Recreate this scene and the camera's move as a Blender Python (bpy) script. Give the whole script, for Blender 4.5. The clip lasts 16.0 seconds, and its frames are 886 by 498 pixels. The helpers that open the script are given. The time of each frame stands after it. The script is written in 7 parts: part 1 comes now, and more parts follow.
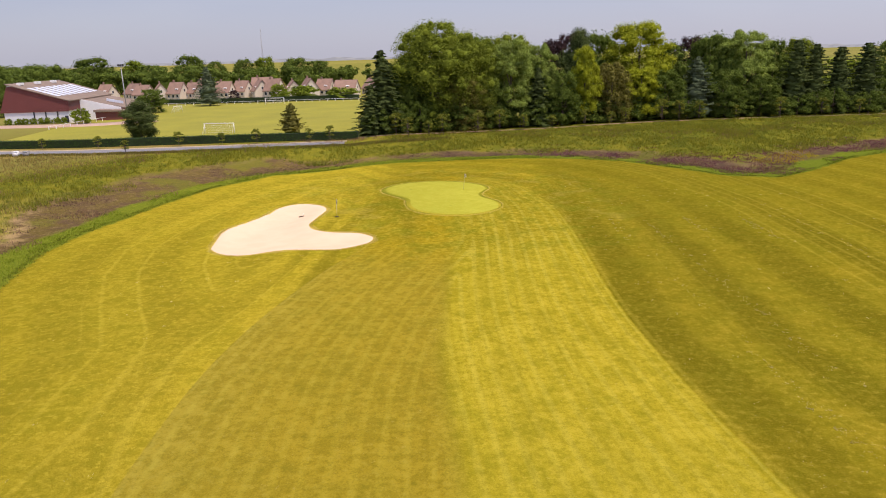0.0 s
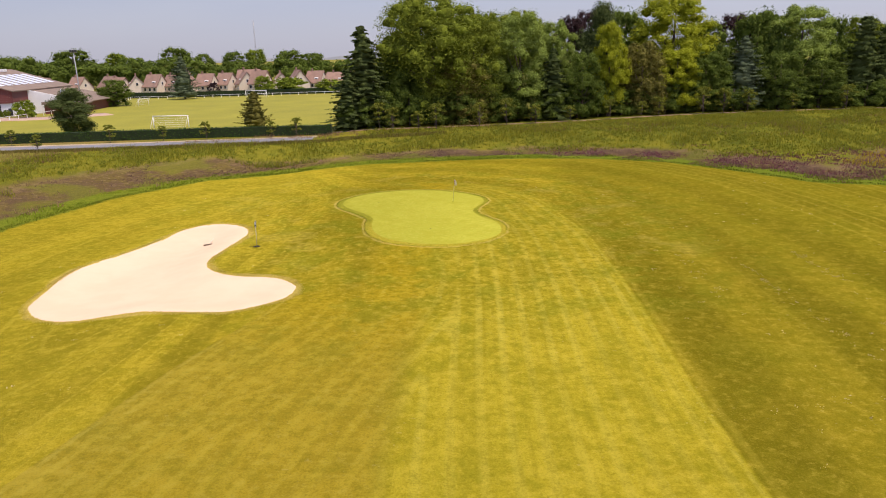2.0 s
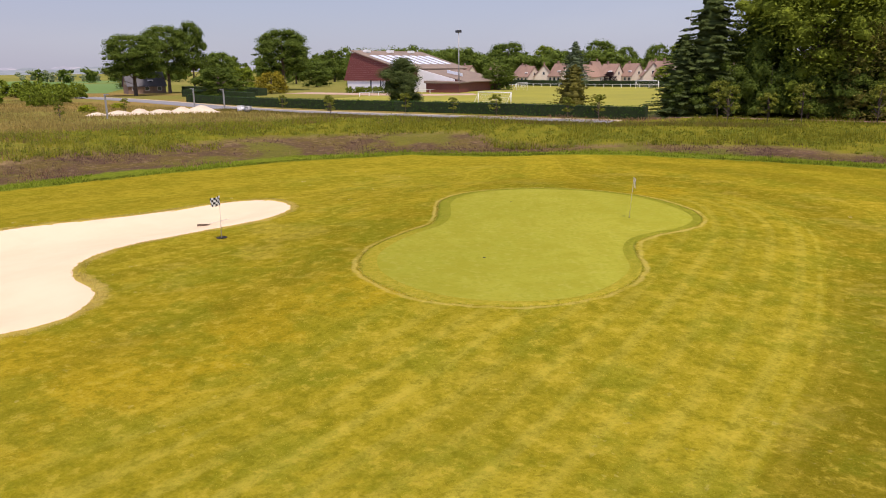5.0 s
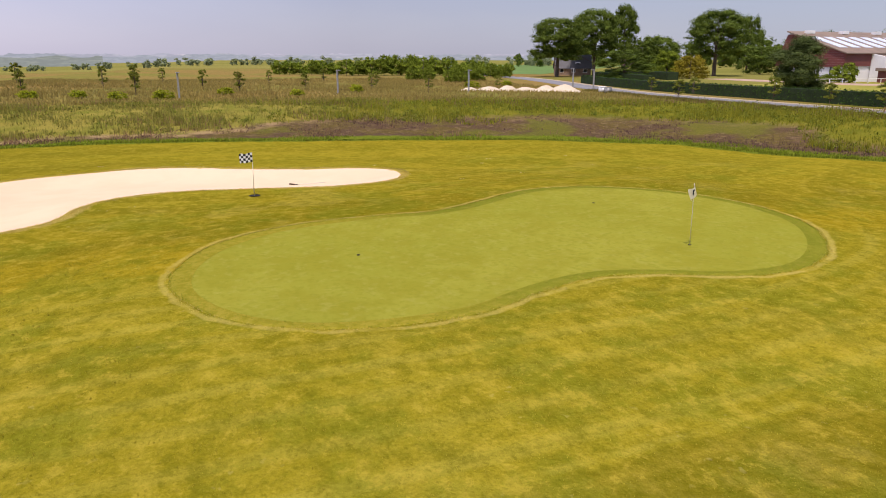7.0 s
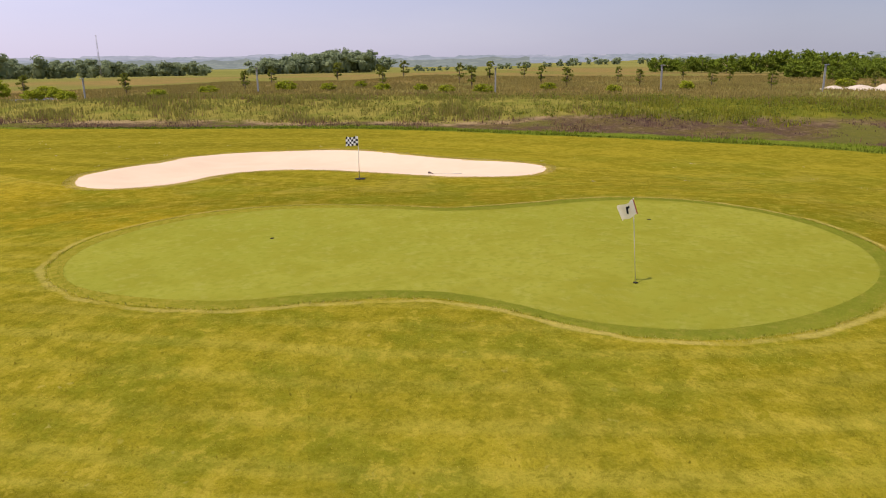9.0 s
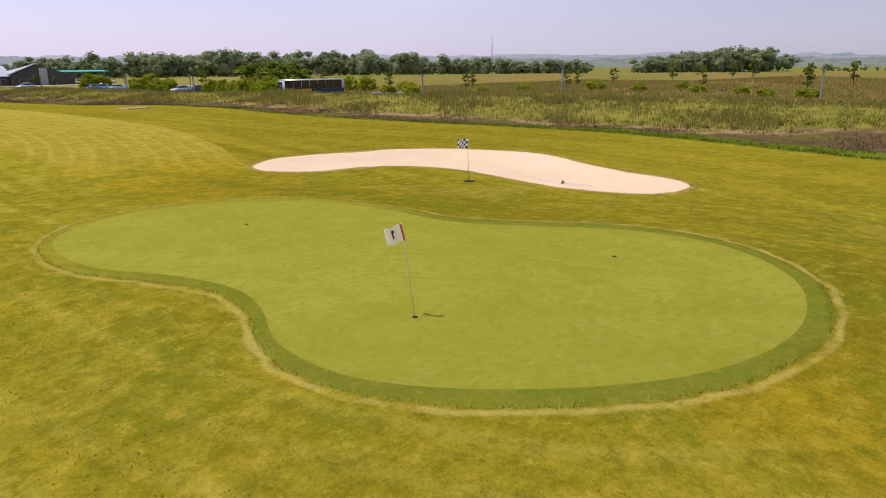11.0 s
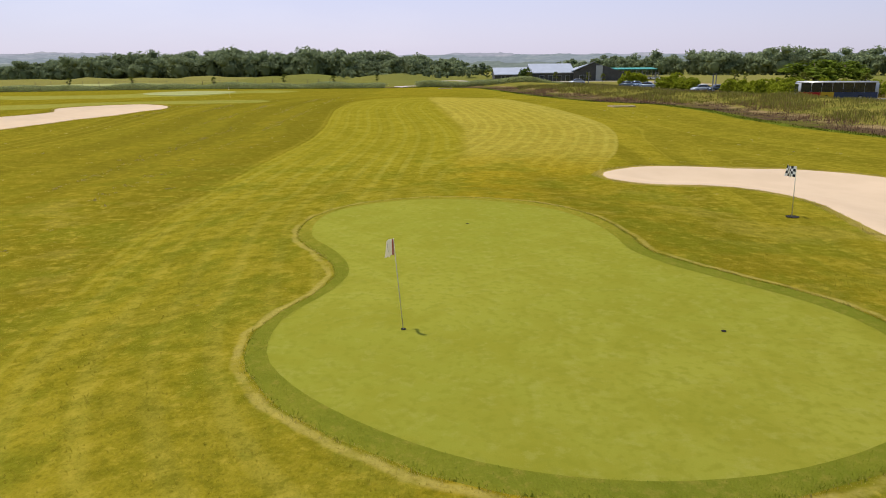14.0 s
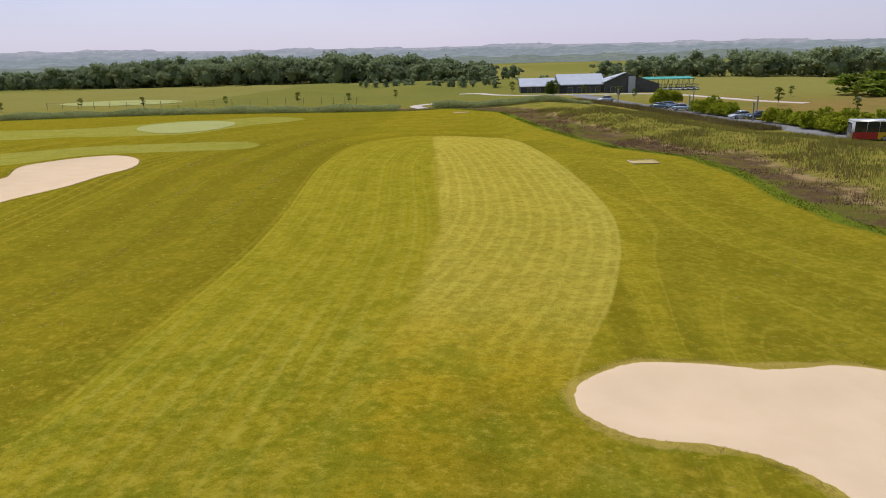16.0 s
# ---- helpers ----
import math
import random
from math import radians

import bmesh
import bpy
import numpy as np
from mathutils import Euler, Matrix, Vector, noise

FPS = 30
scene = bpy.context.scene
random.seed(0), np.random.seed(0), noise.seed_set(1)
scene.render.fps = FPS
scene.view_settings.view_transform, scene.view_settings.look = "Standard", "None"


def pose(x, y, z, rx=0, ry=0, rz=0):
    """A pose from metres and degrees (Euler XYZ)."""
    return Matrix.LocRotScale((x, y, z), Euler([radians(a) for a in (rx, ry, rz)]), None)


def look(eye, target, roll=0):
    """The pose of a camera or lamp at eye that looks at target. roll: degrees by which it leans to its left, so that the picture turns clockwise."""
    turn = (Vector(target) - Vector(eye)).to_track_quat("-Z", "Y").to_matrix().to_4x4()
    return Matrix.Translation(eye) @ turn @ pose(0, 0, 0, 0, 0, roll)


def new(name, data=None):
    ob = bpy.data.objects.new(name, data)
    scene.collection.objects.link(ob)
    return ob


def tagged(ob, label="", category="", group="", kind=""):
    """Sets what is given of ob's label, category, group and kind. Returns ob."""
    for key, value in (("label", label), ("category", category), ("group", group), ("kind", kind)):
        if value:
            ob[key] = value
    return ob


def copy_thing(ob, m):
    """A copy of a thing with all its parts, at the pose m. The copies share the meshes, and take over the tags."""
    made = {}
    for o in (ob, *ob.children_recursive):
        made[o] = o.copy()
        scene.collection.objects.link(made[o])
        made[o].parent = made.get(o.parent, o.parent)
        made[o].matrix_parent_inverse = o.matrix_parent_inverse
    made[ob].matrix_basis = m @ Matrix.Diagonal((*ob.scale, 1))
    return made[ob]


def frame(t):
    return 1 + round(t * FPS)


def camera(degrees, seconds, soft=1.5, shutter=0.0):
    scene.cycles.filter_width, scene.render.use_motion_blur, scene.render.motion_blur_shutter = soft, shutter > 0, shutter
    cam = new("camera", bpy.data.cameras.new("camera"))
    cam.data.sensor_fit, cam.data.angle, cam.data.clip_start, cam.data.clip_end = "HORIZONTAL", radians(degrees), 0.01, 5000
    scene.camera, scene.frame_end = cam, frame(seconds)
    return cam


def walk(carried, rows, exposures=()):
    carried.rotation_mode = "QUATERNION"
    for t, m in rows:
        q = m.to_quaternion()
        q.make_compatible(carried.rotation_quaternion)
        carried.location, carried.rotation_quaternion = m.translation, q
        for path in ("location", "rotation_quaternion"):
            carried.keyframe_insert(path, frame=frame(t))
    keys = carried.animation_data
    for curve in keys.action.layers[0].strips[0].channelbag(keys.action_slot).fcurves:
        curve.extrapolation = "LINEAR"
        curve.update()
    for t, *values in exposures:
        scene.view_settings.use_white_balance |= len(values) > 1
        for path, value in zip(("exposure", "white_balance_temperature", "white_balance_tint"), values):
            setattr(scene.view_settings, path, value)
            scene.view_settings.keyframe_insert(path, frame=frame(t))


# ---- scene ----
from mathutils import geometry

cam = camera(64.16, 16.0, 1.0)
PATH = [
    (0, (-0.946, -95.280, 18.002), (-1.158, -85.647, 15.327), -1.58),
    (0.5, (-0.361, -88.277, 17.657), (-0.592, -78.646, 14.976), -1.66),
    (1, (0.140, -81.176, 16.448), (-0.104, -71.544, 13.772), -1.65),
    (1.5, (0.598, -74.260, 15.155), (0.342, -64.630, 12.473), -1.63),
    (2, (1.148, -66.703, 13.848), (0.826, -57.073, 11.171), -1.58),
    (2.5, (1.612, -58.565, 12.597), (1.081, -48.940, 9.935), -1.49),
    (3, (2.459, -51.412, 11.626), (1.312, -41.818, 9.049), -1.36),
    (3.5, (4.330, -46.064, 10.487), (1.945, -36.674, 8.009), -1.17),
    (4, (7.690, -41.774, 9.294), (4.055, -32.777, 6.874), -0.83),
    (4.5, (11.117, -38.098, 8.293), (6.342, -29.661, 5.841), -0.76),
    (5, (13.776, -34.006, 7.619), (7.929, -26.288, 5.118), -0.56),
    (5.2, (14.966, -32.100, 7.511), (8.658, -24.757, 5.000), -0.60),
    (5.5, (16.399, -29.538, 6.933), (9.501, -22.759, 4.392), -0.39),
    (6, (18.216, -24.312, 6.497), (10.307, -18.761, 3.921), -0.19),
    (6.5, (19.275, -18.942, 6.234), (10.541, -14.825, 3.631), -0.03),
    (7, (19.625, -14.041, 6.069), (10.336, -11.425, 3.448), 0.05),
    (7.3, (19.514, -11.581, 5.984), (10.026, -9.828, 3.358), 0.02),
    (7.5, (19.424, -9.993, 5.900), (9.846, -8.835, 3.269), -0.05),
    (8, (18.986, -6.399, 5.783), (9.342, -6.611, 3.150), -0.12),
    (8.5, (18.063, -3.050, 5.581), (8.536, -4.567, 2.949), -0.14),
    (8.7, (17.558, -1.743, 5.431), (8.120, -3.771, 2.821), -0.43),
    (9, (16.860, 0.243, 5.312), (7.615, -2.542, 2.710), -0.54),
    (9.5, (15.358, 3.447, 5.234), (6.564, -0.545, 2.637), -0.62),
    (10, (13.527, 6.386, 5.262), (5.340, 1.264, 2.665), -0.61),
    (10.5, (11.477, 8.910, 5.346), (4.044, 2.745, 2.750), -0.55),
    (10.8, (10.187, 10.163, 5.402), (3.274, 3.418, 2.809), -0.51),
    (11, (9.286, 10.995, 5.425), (2.743, 3.889, 2.840), -0.45),
    (11.5, (7.149, 12.821, 5.527), (1.624, 4.896, 2.944), -0.42),
    (12, (5.099, 14.112, 5.604), (0.687, 5.519, 3.016), -0.42),
    (12.5, (3.349, 14.890, 5.681), (0.096, 5.793, 3.098), -0.47),
    (13, (1.779, 15.248, 5.745), (-0.283, 5.809, 3.168), -0.43),
    (13.5, (0.347, 15.329, 5.839), (-0.588, 5.710, 3.272), -0.47),
    (14, (-1.108, 15.084, 5.955), (-0.986, 5.421, 3.383), -0.51),
    (14.5, (-2.579, 13.732, 6.366), (-2.055, 4.091, 3.760), -0.57),
    (15, (-4.167, 10.702, 8.223), (-3.600, 1.076, 5.575), -0.77),
    (15.5, (-5.334, 6.308, 10.725), (-4.706, -3.309, 8.055), -1.06),
    (16, (-6.403, 1.147, 13.103), (-5.734, -8.462, 10.415), -1.44),
]
walk(cam, [(t, look(e, a, r)) for t, e, a, r in PATH], [(0, 0.27, 6760, 24), (5, 0.29, 6700, 24), (8, 0.19, 6520, 22), (12, -0.02, 6440, 16), (14, -0.10, 6380, 11), (16, -0.23, 6330, 11)])

# ---- light ----
SUN_DIR = Vector((0.33, -0.22, 0.915)).normalized()
world = bpy.data.worlds.new("sky")
scene.world = world
world.use_nodes = True
wn = world.node_tree.nodes
bg = wn["Background"]
sky = wn.new("ShaderNodeTexSky")
sky.sky_type = "NISHITA"
sky.sun_disc = False
sky.sun_elevation = math.asin(SUN_DIR.z)
sky.sun_rotation = math.atan2(SUN_DIR.x, SUN_DIR.y)
sky.air_density = 1.0
sky.dust_density = 1.2
sky.ozone_density = 1.0
bg.inputs[1].default_value = 0.10
# a thin veil over the sky: paler and pinker low down, brighter towards the sun's side, with faint soft clouds
wl = world.node_tree.links


def sky_node(kind, **values):
    n = wn.new(kind)
    for key, v in values.items():
        n.inputs[key].default_value = v
    return n


way = wn.new("ShaderNodeTexCoord").outputs["Generated"]
axis = wn.new("ShaderNodeSeparateXYZ")
wl.new(way, axis.inputs[0])
low = sky_node("ShaderNodeMapRange", **{"From Min": 0.0, "From Max": 0.22, "To Min": 1.0, "To Max": 0.0})
wl.new(axis.outputs[2], low.inputs[0])
south_side = sky_node("ShaderNodeMapRange", **{"From Min": -1.0, "From Max": 0.15, "To Min": 1.38, "To Max": 0.79})
wl.new(axis.outputs[1], south_side.inputs[0])
veil = wn.new("ShaderNodeMix")
veil.data_type = "RGBA"
veil.inputs["A"].default_value = (4.5, 5.3, 8.0, 1)
veil.inputs["B"].default_value = (6.75, 6.35, 7.6, 1)
wl.new(low.outputs[0], veil.inputs["Factor"])
cloud = sky_node("ShaderNodeTexNoise", Scale=2.2, Detail=5.0, Roughness=0.5)
flat_way = wn.new("ShaderNodeVectorMath")
flat_way.operation = "MULTIPLY"
flat_way.inputs[1].default_value = (1, 1, 4)
wl.new(way, flat_way.inputs[0])
wl.new(flat_way.outputs[0], cloud.inputs["Vector"])
soft_cloud = sky_node("ShaderNodeMapRange", **{"From Min": 0.5, "From Max": 0.75, "To Min": 0.0, "To Max": 0.45})
wl.new(cloud.outputs[0], soft_cloud.inputs[0])
cloudy = wn.new("ShaderNodeMix")
cloudy.data_type = "RGBA"
cloudy.inputs["B"].default_value = (7.6, 7.3, 8.4, 1)
wl.new(soft_cloud.outputs[0], cloudy.inputs["Factor"])
wl.new(veil.outputs["Result"], cloudy.inputs["A"])
haze = wn.new("ShaderNodeMix")
haze.data_type = "RGBA"
haze.inputs["Factor"].default_value = 0.72
wl.new(sky.outputs[0], haze.inputs["A"])
wl.new(cloudy.outputs["Result"], haze.inputs["B"])
bright = wn.new("ShaderNodeVectorMath")
bright.operation = "SCALE"
wl.new(haze.outputs["Result"], bright.inputs[0])
sun_side = sky_node("ShaderNodeMapRange", **{"From Min": -1.0, "From Max": 0.6, "To Min": 0.88, "To Max": 1.0})
wl.new(axis.outputs[0], sun_side.inputs[0])
both = wn.new("ShaderNodeMath")
both.operation = "MULTIPLY"
wl.new(south_side.outputs[0], both.inputs[0])
wl.new(sun_side.outputs[0], both.inputs[1])
wl.new(both.outputs[0], bright.inputs["Scale"])
hue_side = sky_node("ShaderNodeMapRange", **{"From Min": -1.0, "From Max": 0.6, "To Min": 0.0, "To Max": 1.0})
wl.new(axis.outputs[1], hue_side.inputs[0])
blush = wn.new("ShaderNodeMix")
blush.data_type = "RGBA"
blush.inputs["A"].default_value = (1.0, 0.99, 1.03, 1)
blush.inputs["B"].default_value = (0.90, 1.04, 1.03, 1)
wl.new(hue_side.outputs[0], blush.inputs["Factor"])
tinted_sky = wn.new("ShaderNodeVectorMath")
tinted_sky.operation = "MULTIPLY"
wl.new(bright.outputs[0], tinted_sky.inputs[0])
wl.new(blush.outputs["Result"], tinted_sky.inputs[1])
wl.new(tinted_sky.outputs[0], bg.inputs[0])
sun = new("sun", bpy.data.lights.new("sun", "SUN"))
sun.data.energy = 3.6
sun.data.angle = radians(0.6)
sun.data.color = (1.0, 0.95, 0.86)
sun.matrix_world = look(SUN_DIR * 300, (0, 0, 0))
scene.view_settings.exposure = 0.0

# ---- materials ----
def material(name, color, rough=0.8, vary=0.25, scale=1.0, detail=12.0, bump=0.0, hue=(1.15, 0.95, 0.7), metal=0.0, spec=0.3, objvar=0.0, trans=0.0, island=0.0, depth=0.05):
    """A weathered surface: two scales of noise on the colour, fine relief."""
    m = bpy.data.materials.new(name)
    m.use_nodes = True
    nt = m.node_tree
    N, L = nt.nodes, nt.links
    b = N["Principled BSDF"]
    b.inputs["Roughness"].default_value = rough
    b.inputs["Metallic"].default_value = metal
    b.inputs["Specular IOR Level"].default_value = spec
    co = N.new("ShaderNodeTexCoord")
    n1 = N.new("ShaderNodeTexNoise")
    n1.inputs["Scale"].default_value = scale
    n1.inputs["Detail"].default_value = 4
    n2 = N.new("ShaderNodeTexNoise")
    n2.inputs["Scale"].default_value = detail
    n2.inputs["Detail"].default_value = 3
    for n in (n1, n2):
        L.new(co.outputs["Object"], n.inputs["Vector"])
    add = N.new("ShaderNodeMath")
    add.operation = "ADD"
    L.new(n1.outputs[0], add.inputs[0])
    L.new(n2.outputs[0], add.inputs[1])
    last = add
    for src, amount in (("ShaderNodeObjectInfo", objvar), ("ShaderNodeNewGeometry", island)):
        if amount:
            o = N.new(src)
            mul = N.new("ShaderNodeMath")
            mul.operation = "MULTIPLY_ADD"
            L.new(o.outputs["Random" if src.endswith("Info") else "Random Per Island"], mul.inputs[0])
            mul.inputs[1].default_value = amount
            L.new(last.outputs[0], mul.inputs[2])
            last = mul
    ramp = N.new("ShaderNodeMapRange")
    ramp.inputs["From Min"].default_value = 0.65
    ramp.inputs["From Max"].default_value = 1.35 + objvar + island
    L.new(last.outputs[0], ramp.inputs[0])
    mix = N.new("ShaderNodeMix")
    mix.data_type = "RGBA"
    c = Vector(color)
    mix.inputs["A"].default_value = (*(c * (1 - vary)), 1)
    mix.inputs["B"].default_value = (*[min(0.95, v * (1 + vary * h)) for v, h in zip(c, hue)], 1)
    L.new(ramp.outputs[0], mix.inputs["Factor"])
    L.new(mix.outputs["Result"], b.inputs["Base Color"])
    if bump:
        bn = N.new("ShaderNodeBump")
        bn.inputs["Strength"].default_value = bump
        bn.inputs["Distance"].default_value = depth
        L.new(n2.outputs[0], bn.inputs["Height"])
        L.new(bn.outputs[0], b.inputs["Normal"])
    if trans:
        t = N.new("ShaderNodeBsdfTranslucent")
        L.new(mix.outputs["Result"], t.inputs["Color"])
        ms = N.new("ShaderNodeMixShader")
        ms.inputs[0].default_value = trans
        L.new(b.outputs[0], ms.inputs[1])
        L.new(t.outputs[0], ms.inputs[2])
        L.new(ms.outputs[0], N["Material Output"].inputs["Surface"])
    return m


# ---- plan ----
GREEN = [(4.1, -11.2), (3.7, -13.2), (2.4, -14.7), (0.5, -15.6), (-1.6, -15.6), (-3.8, -14.8), (-5.6, -13.1), (-6.6, -10.9), (-7.0, -8.7), (-7.1, -6.8), (-7.8, -5.1), (-9.0, -3.4), (-10.1, -1.9), (-10.8, -0.2), (-10.8, 1.8),
         (-9.9, 3.6), (-8.4, 5.0), (-6.4, 5.9), (-4.5, 6.2), (-2.6, 6.0), (-1.0, 5.4), (0.6, 4.3), (1.9, 3.0), (2.75, 1.6), (3.0, 0.2), (2.85, -1.1), (2.2, -2.7), (1.9, -4.3), (2.2, -5.8), (2.8, -7.1), (3.8, -8.9)]
BUNKER = [(-26.4, -25.3), (-26.7, -22.2), (-26.8, -18.0), (-25.3, -14.3), (-24.2, -10.9), (-23.5, -7.2), (-21.9, -5.5), (-20.1, -5.4), (-18.3, -6.7), (-17.2, -9.2), (-17.3, -11.6), (-17.6, -14.1), (-17.9, -16.4), (-17.6, -18.2),
          (-16.5, -20.0), (-14.5, -21.3), (-11.8, -21.8), (-10.2, -23.2), (-9.6, -24.6), (-10.2, -26.3), (-11.7, -27.6), (-13.1, -28.3), (-15.8, -28.1), (-18.3, -27.8), (-20.1, -28.2), (-21.9, -28.7), (-24.1, -28.1), (-25.6, -26.8)]
FAIRWAY = [(2.4, -118), (9.5, -116), (14.3, -106.5), (15.2, -89), (13.6, -72.5), (12.0, -59.5), (11.1, -48), (11, -38), (11.2, -28), (11.2, -20.5), (10.9, -12), (9.6, -3.2), (7.8, 4), (4, 10), (-2, 13), (-8.5, 12.8), (-13.5, 9.5),
           (-15.5, 3), (-15, -4), (-13, -12), (-10, -20.5), (-9.8, -24.5), (-10.3, -27.4), (-11.1, -30.2), (-12.8, -35.1), (-14.7, -42.9), (-16.0, -50), (-16.7, -59.7), (-16.0, -75), (-13.9, -94), (-10.2, -111), (-4, -116)]
MOWN = [(900, 260), (140, 52), (90, 34), (71.5, 26), (63, 20.9), (52.7, 10.9), (45.3, 5.5), (38.2, 8), (33.7, 15), (27, 23.7), (18, 28.4), (8.3, 29.9), (-1.5, 29.5), (-11.5, 27.8), (-20, 24), (-31.0, 20), (-37.8, 10), (-41, -2),
        (-42, -9), (-43.5, -17), (-43.5, -26), (-41, -37), (-37, -46), (-33, -54), (-32, -63), (-32.5, -77), (-30.5, -90), (-23, -100.5), (-16, -125), (-8.2, -167), (4, -182), (14, -176), (31, -175), (60, -176.5), (89, -175),
        (115, -169), (160, -160), (900, -120)]
BUNKER_FAR = [(39.5, -86.5), (42.5, -94), (48, -98.5), (52.5, -96), (55.5, -89.5), (54, -84.5), (51.5, -79.5), (51.8, -74), (53.5, -69), (55, -60), (53, -51), (47, -48), (43.5, -53), (42.3, -60), (41.8, -66), (40.3, -73), (40.2, -80)]
APRON_FAR = [(100, -136), (83.8, -124.4), (72.4, -129), (60.2, -126), (48.9, -125.6), (43.5, -137.2), (40.7, -146.7), (35.2, -158.4), (45.9, -166), (56, -160), (66, -158), (72, -150.7), (84, -144), (102, -142)]
TONGUE_FAR = [(100, -92), (70, -104.6), (60.5, -112.2), (47.3, -114.9), (34.9, -115.4), (30.1, -109.5), (32.1, -104.8), (42.2, -103.5), (53.6, -99.9), (62, -90), (100, -76)]
GREEN_FAR = [(46.3, -133), (52.3, -127), (62, -134), (65.5, -144), (59, -152), (50, -150), (46, -143)]


def spline(pts, n):
    """Closed smooth curve through pts, n points evenly spread."""
    p = np.array(pts, float)
    k = len(p)
    t = np.linspace(0, k, k * 12, endpoint=False)
    i = t.astype(int)
    f = (t - i)[:, None]
    a, b, c, d = p[(i - 1) % k], p[i], p[(i + 1) % k], p[(i + 2) % k]
    q = 0.5 * (2 * b + (c - a) * f + (2 * a - 5 * b + 4 * c - d) * f * f + (3 * b - a - 3 * c + d) * f ** 3)
    s = np.r_[0, np.cumsum(np.linalg.norm(np.diff(np.vstack([q, q[:1]]), axis=0), axis=1))]
    u = np.linspace(0, s[-1], n, endpoint=False)
    qq = np.vstack([q, q[:1]])
    return np.stack([np.interp(u, s, qq[:, 0]), np.interp(u, s, qq[:, 1])], 1)


def signed(xy, poly):
    """Signed distance to a closed outline, negative inside."""
    xy = np.asarray(xy, float).reshape(-1, 2)
    best = np.full(len(xy), 1e9)
    inside = np.zeros(len(xy), bool)
    a = np.asarray(poly, float)
    b = np.roll(a, -1, axis=0)
    for (ax, ay), (bx, by) in zip(a, b):
        dx, dy = bx - ax, by - ay
        t = np.clip(((xy[:, 0] - ax) * dx + (xy[:, 1] - ay) * dy) / (dx * dx + dy * dy + 1e-12), 0, 1)
        best = np.minimum(best, (xy[:, 0] - ax - t * dx) ** 2 + (xy[:, 1] - ay - t * dy) ** 2)
        cross = (ay > xy[:, 1]) != (by > xy[:, 1])
        inside ^= cross & (xy[:, 0] < (bx - ax) * (xy[:, 1] - ay) / (by - ay + 1e-12) + ax)
    return np.where(inside, -1, 1) * np.sqrt(best)


def ease(a, b, x):
    t = np.clip((x - a) / (b - a), 0, 1)
    return t * t * (3 - 2 * t)


GREEN_C, BUNKER_C, FAIR_C, MOWN_C = spline(GREEN, 96), spline(BUNKER, 120), spline(FAIRWAY, 170), np.array(MOWN, float)
BUNKER2_C, GREEN2_C, APRON_C, TONGUE_C = spline(BUNKER_FAR, 60), spline(GREEN_FAR, 40), spline(APRON_FAR, 60), spline(TONGUE_FAR, 50)


def heights(xy):
    """Height of the land at points x, y."""
    xy = np.asarray(xy, float).reshape(-1, 2)
    x, y = xy[:, 0], xy[:, 1]
    roll = 0.12 * np.sin(x / 17.0 + 1) * np.cos(y / 21.0) * ease(14, 40, np.hypot(x + 4, y + 6))
    z = -0.42 + roll - 0.38 * ease(-15, -25, x) * ease(-60, -38, y)
    z = z + (0.02 - z) * (1 - ease(0.6, 8, signed(xy, GREEN_C)))
    db = signed(xy, BUNKER_C)
    z = z - 0.30 * ease(0.3, 3.2, -db) + 0.03 * ease(-0.4, 0.2, db) * (1 - ease(0.3, 2.5, db))
    z = z + 0.24 * ease(-1.2, 0.3, db) * (1 - ease(0.6, 5.5, db)) * ease(-18.5, -22.5, x) * ease(-26.5, -20, y)
    d2 = signed(xy, BUNKER2_C)
    z = z - 0.35 * ease(0.3, 3.2, -d2) + 0.25 * ease(-0.4, 0.3, d2) * (1 - ease(0.5, 5, d2))
    z = z + 0.5 * (1 - ease(0, 9, signed(xy, GREEN2_C)))
    d = signed(xy, MOWN_C)
    south = ease(-55, -85, y) * ease(30, -20, x)
    out = 1.25 * ease(6, 26, d) - 0.15 * ease(0, 4, d) * (1 - ease(6, 14, d))
    out = out - south * 1.5 * ease(19, 31, d)
    far_s = ease(-165, -178, y) * ease(-20, 8, x)
    out = out * (1 - far_s) - 0.4 * far_s * ease(6, 30, d)
    z = z + np.where(d > 0, out, 0)
    z = z - 0.45 * ease(-60, -190, y)
    r = np.hypot(x, y)
    hum = np.sin(x / 14.0) * np.sin(y / 9.0 + x / 23.0)
    z = z + 2.2 * np.maximum(hum, 0) * ease(-256, -268, y) * ease(-420, -330, y) * ease(-30, 10, x) - 5.0 * ease(260, 700, r) * ease(0, -300, y) - 2.5 * ease(260, 900, r)
    return z


def ground_z(x, y):
    return float(heights([(x, y)])[0])


def part(name, bm, mat, parent=None, label="", smooth=True):
    me = bpy.data.meshes.new(name)
    bm.to_mesh(me)
    bm.free()
    return mesh_part(name, me, mat, parent, label, smooth)


def mesh_part(name, me, mat, parent=None, label="", smooth=True):
    for mm in (mat if isinstance(mat, (list, tuple)) else [mat]):
        me.materials.append(mm)
    if smooth:
        me.polygons.foreach_set("use_smooth", [True] * len(me.polygons))
    ob = new(name, me)
    if parent:
        ob.parent = parent
    if label:
        tagged(ob, label)
    return ob


def from_arrays(name, verts, faces):
    me = bpy.data.meshes.new(name)
    me.from_pydata(np.asarray(verts).tolist(), [], np.asarray(faces).tolist() if not isinstance(faces, list) else faces)
    me.update()
    return me


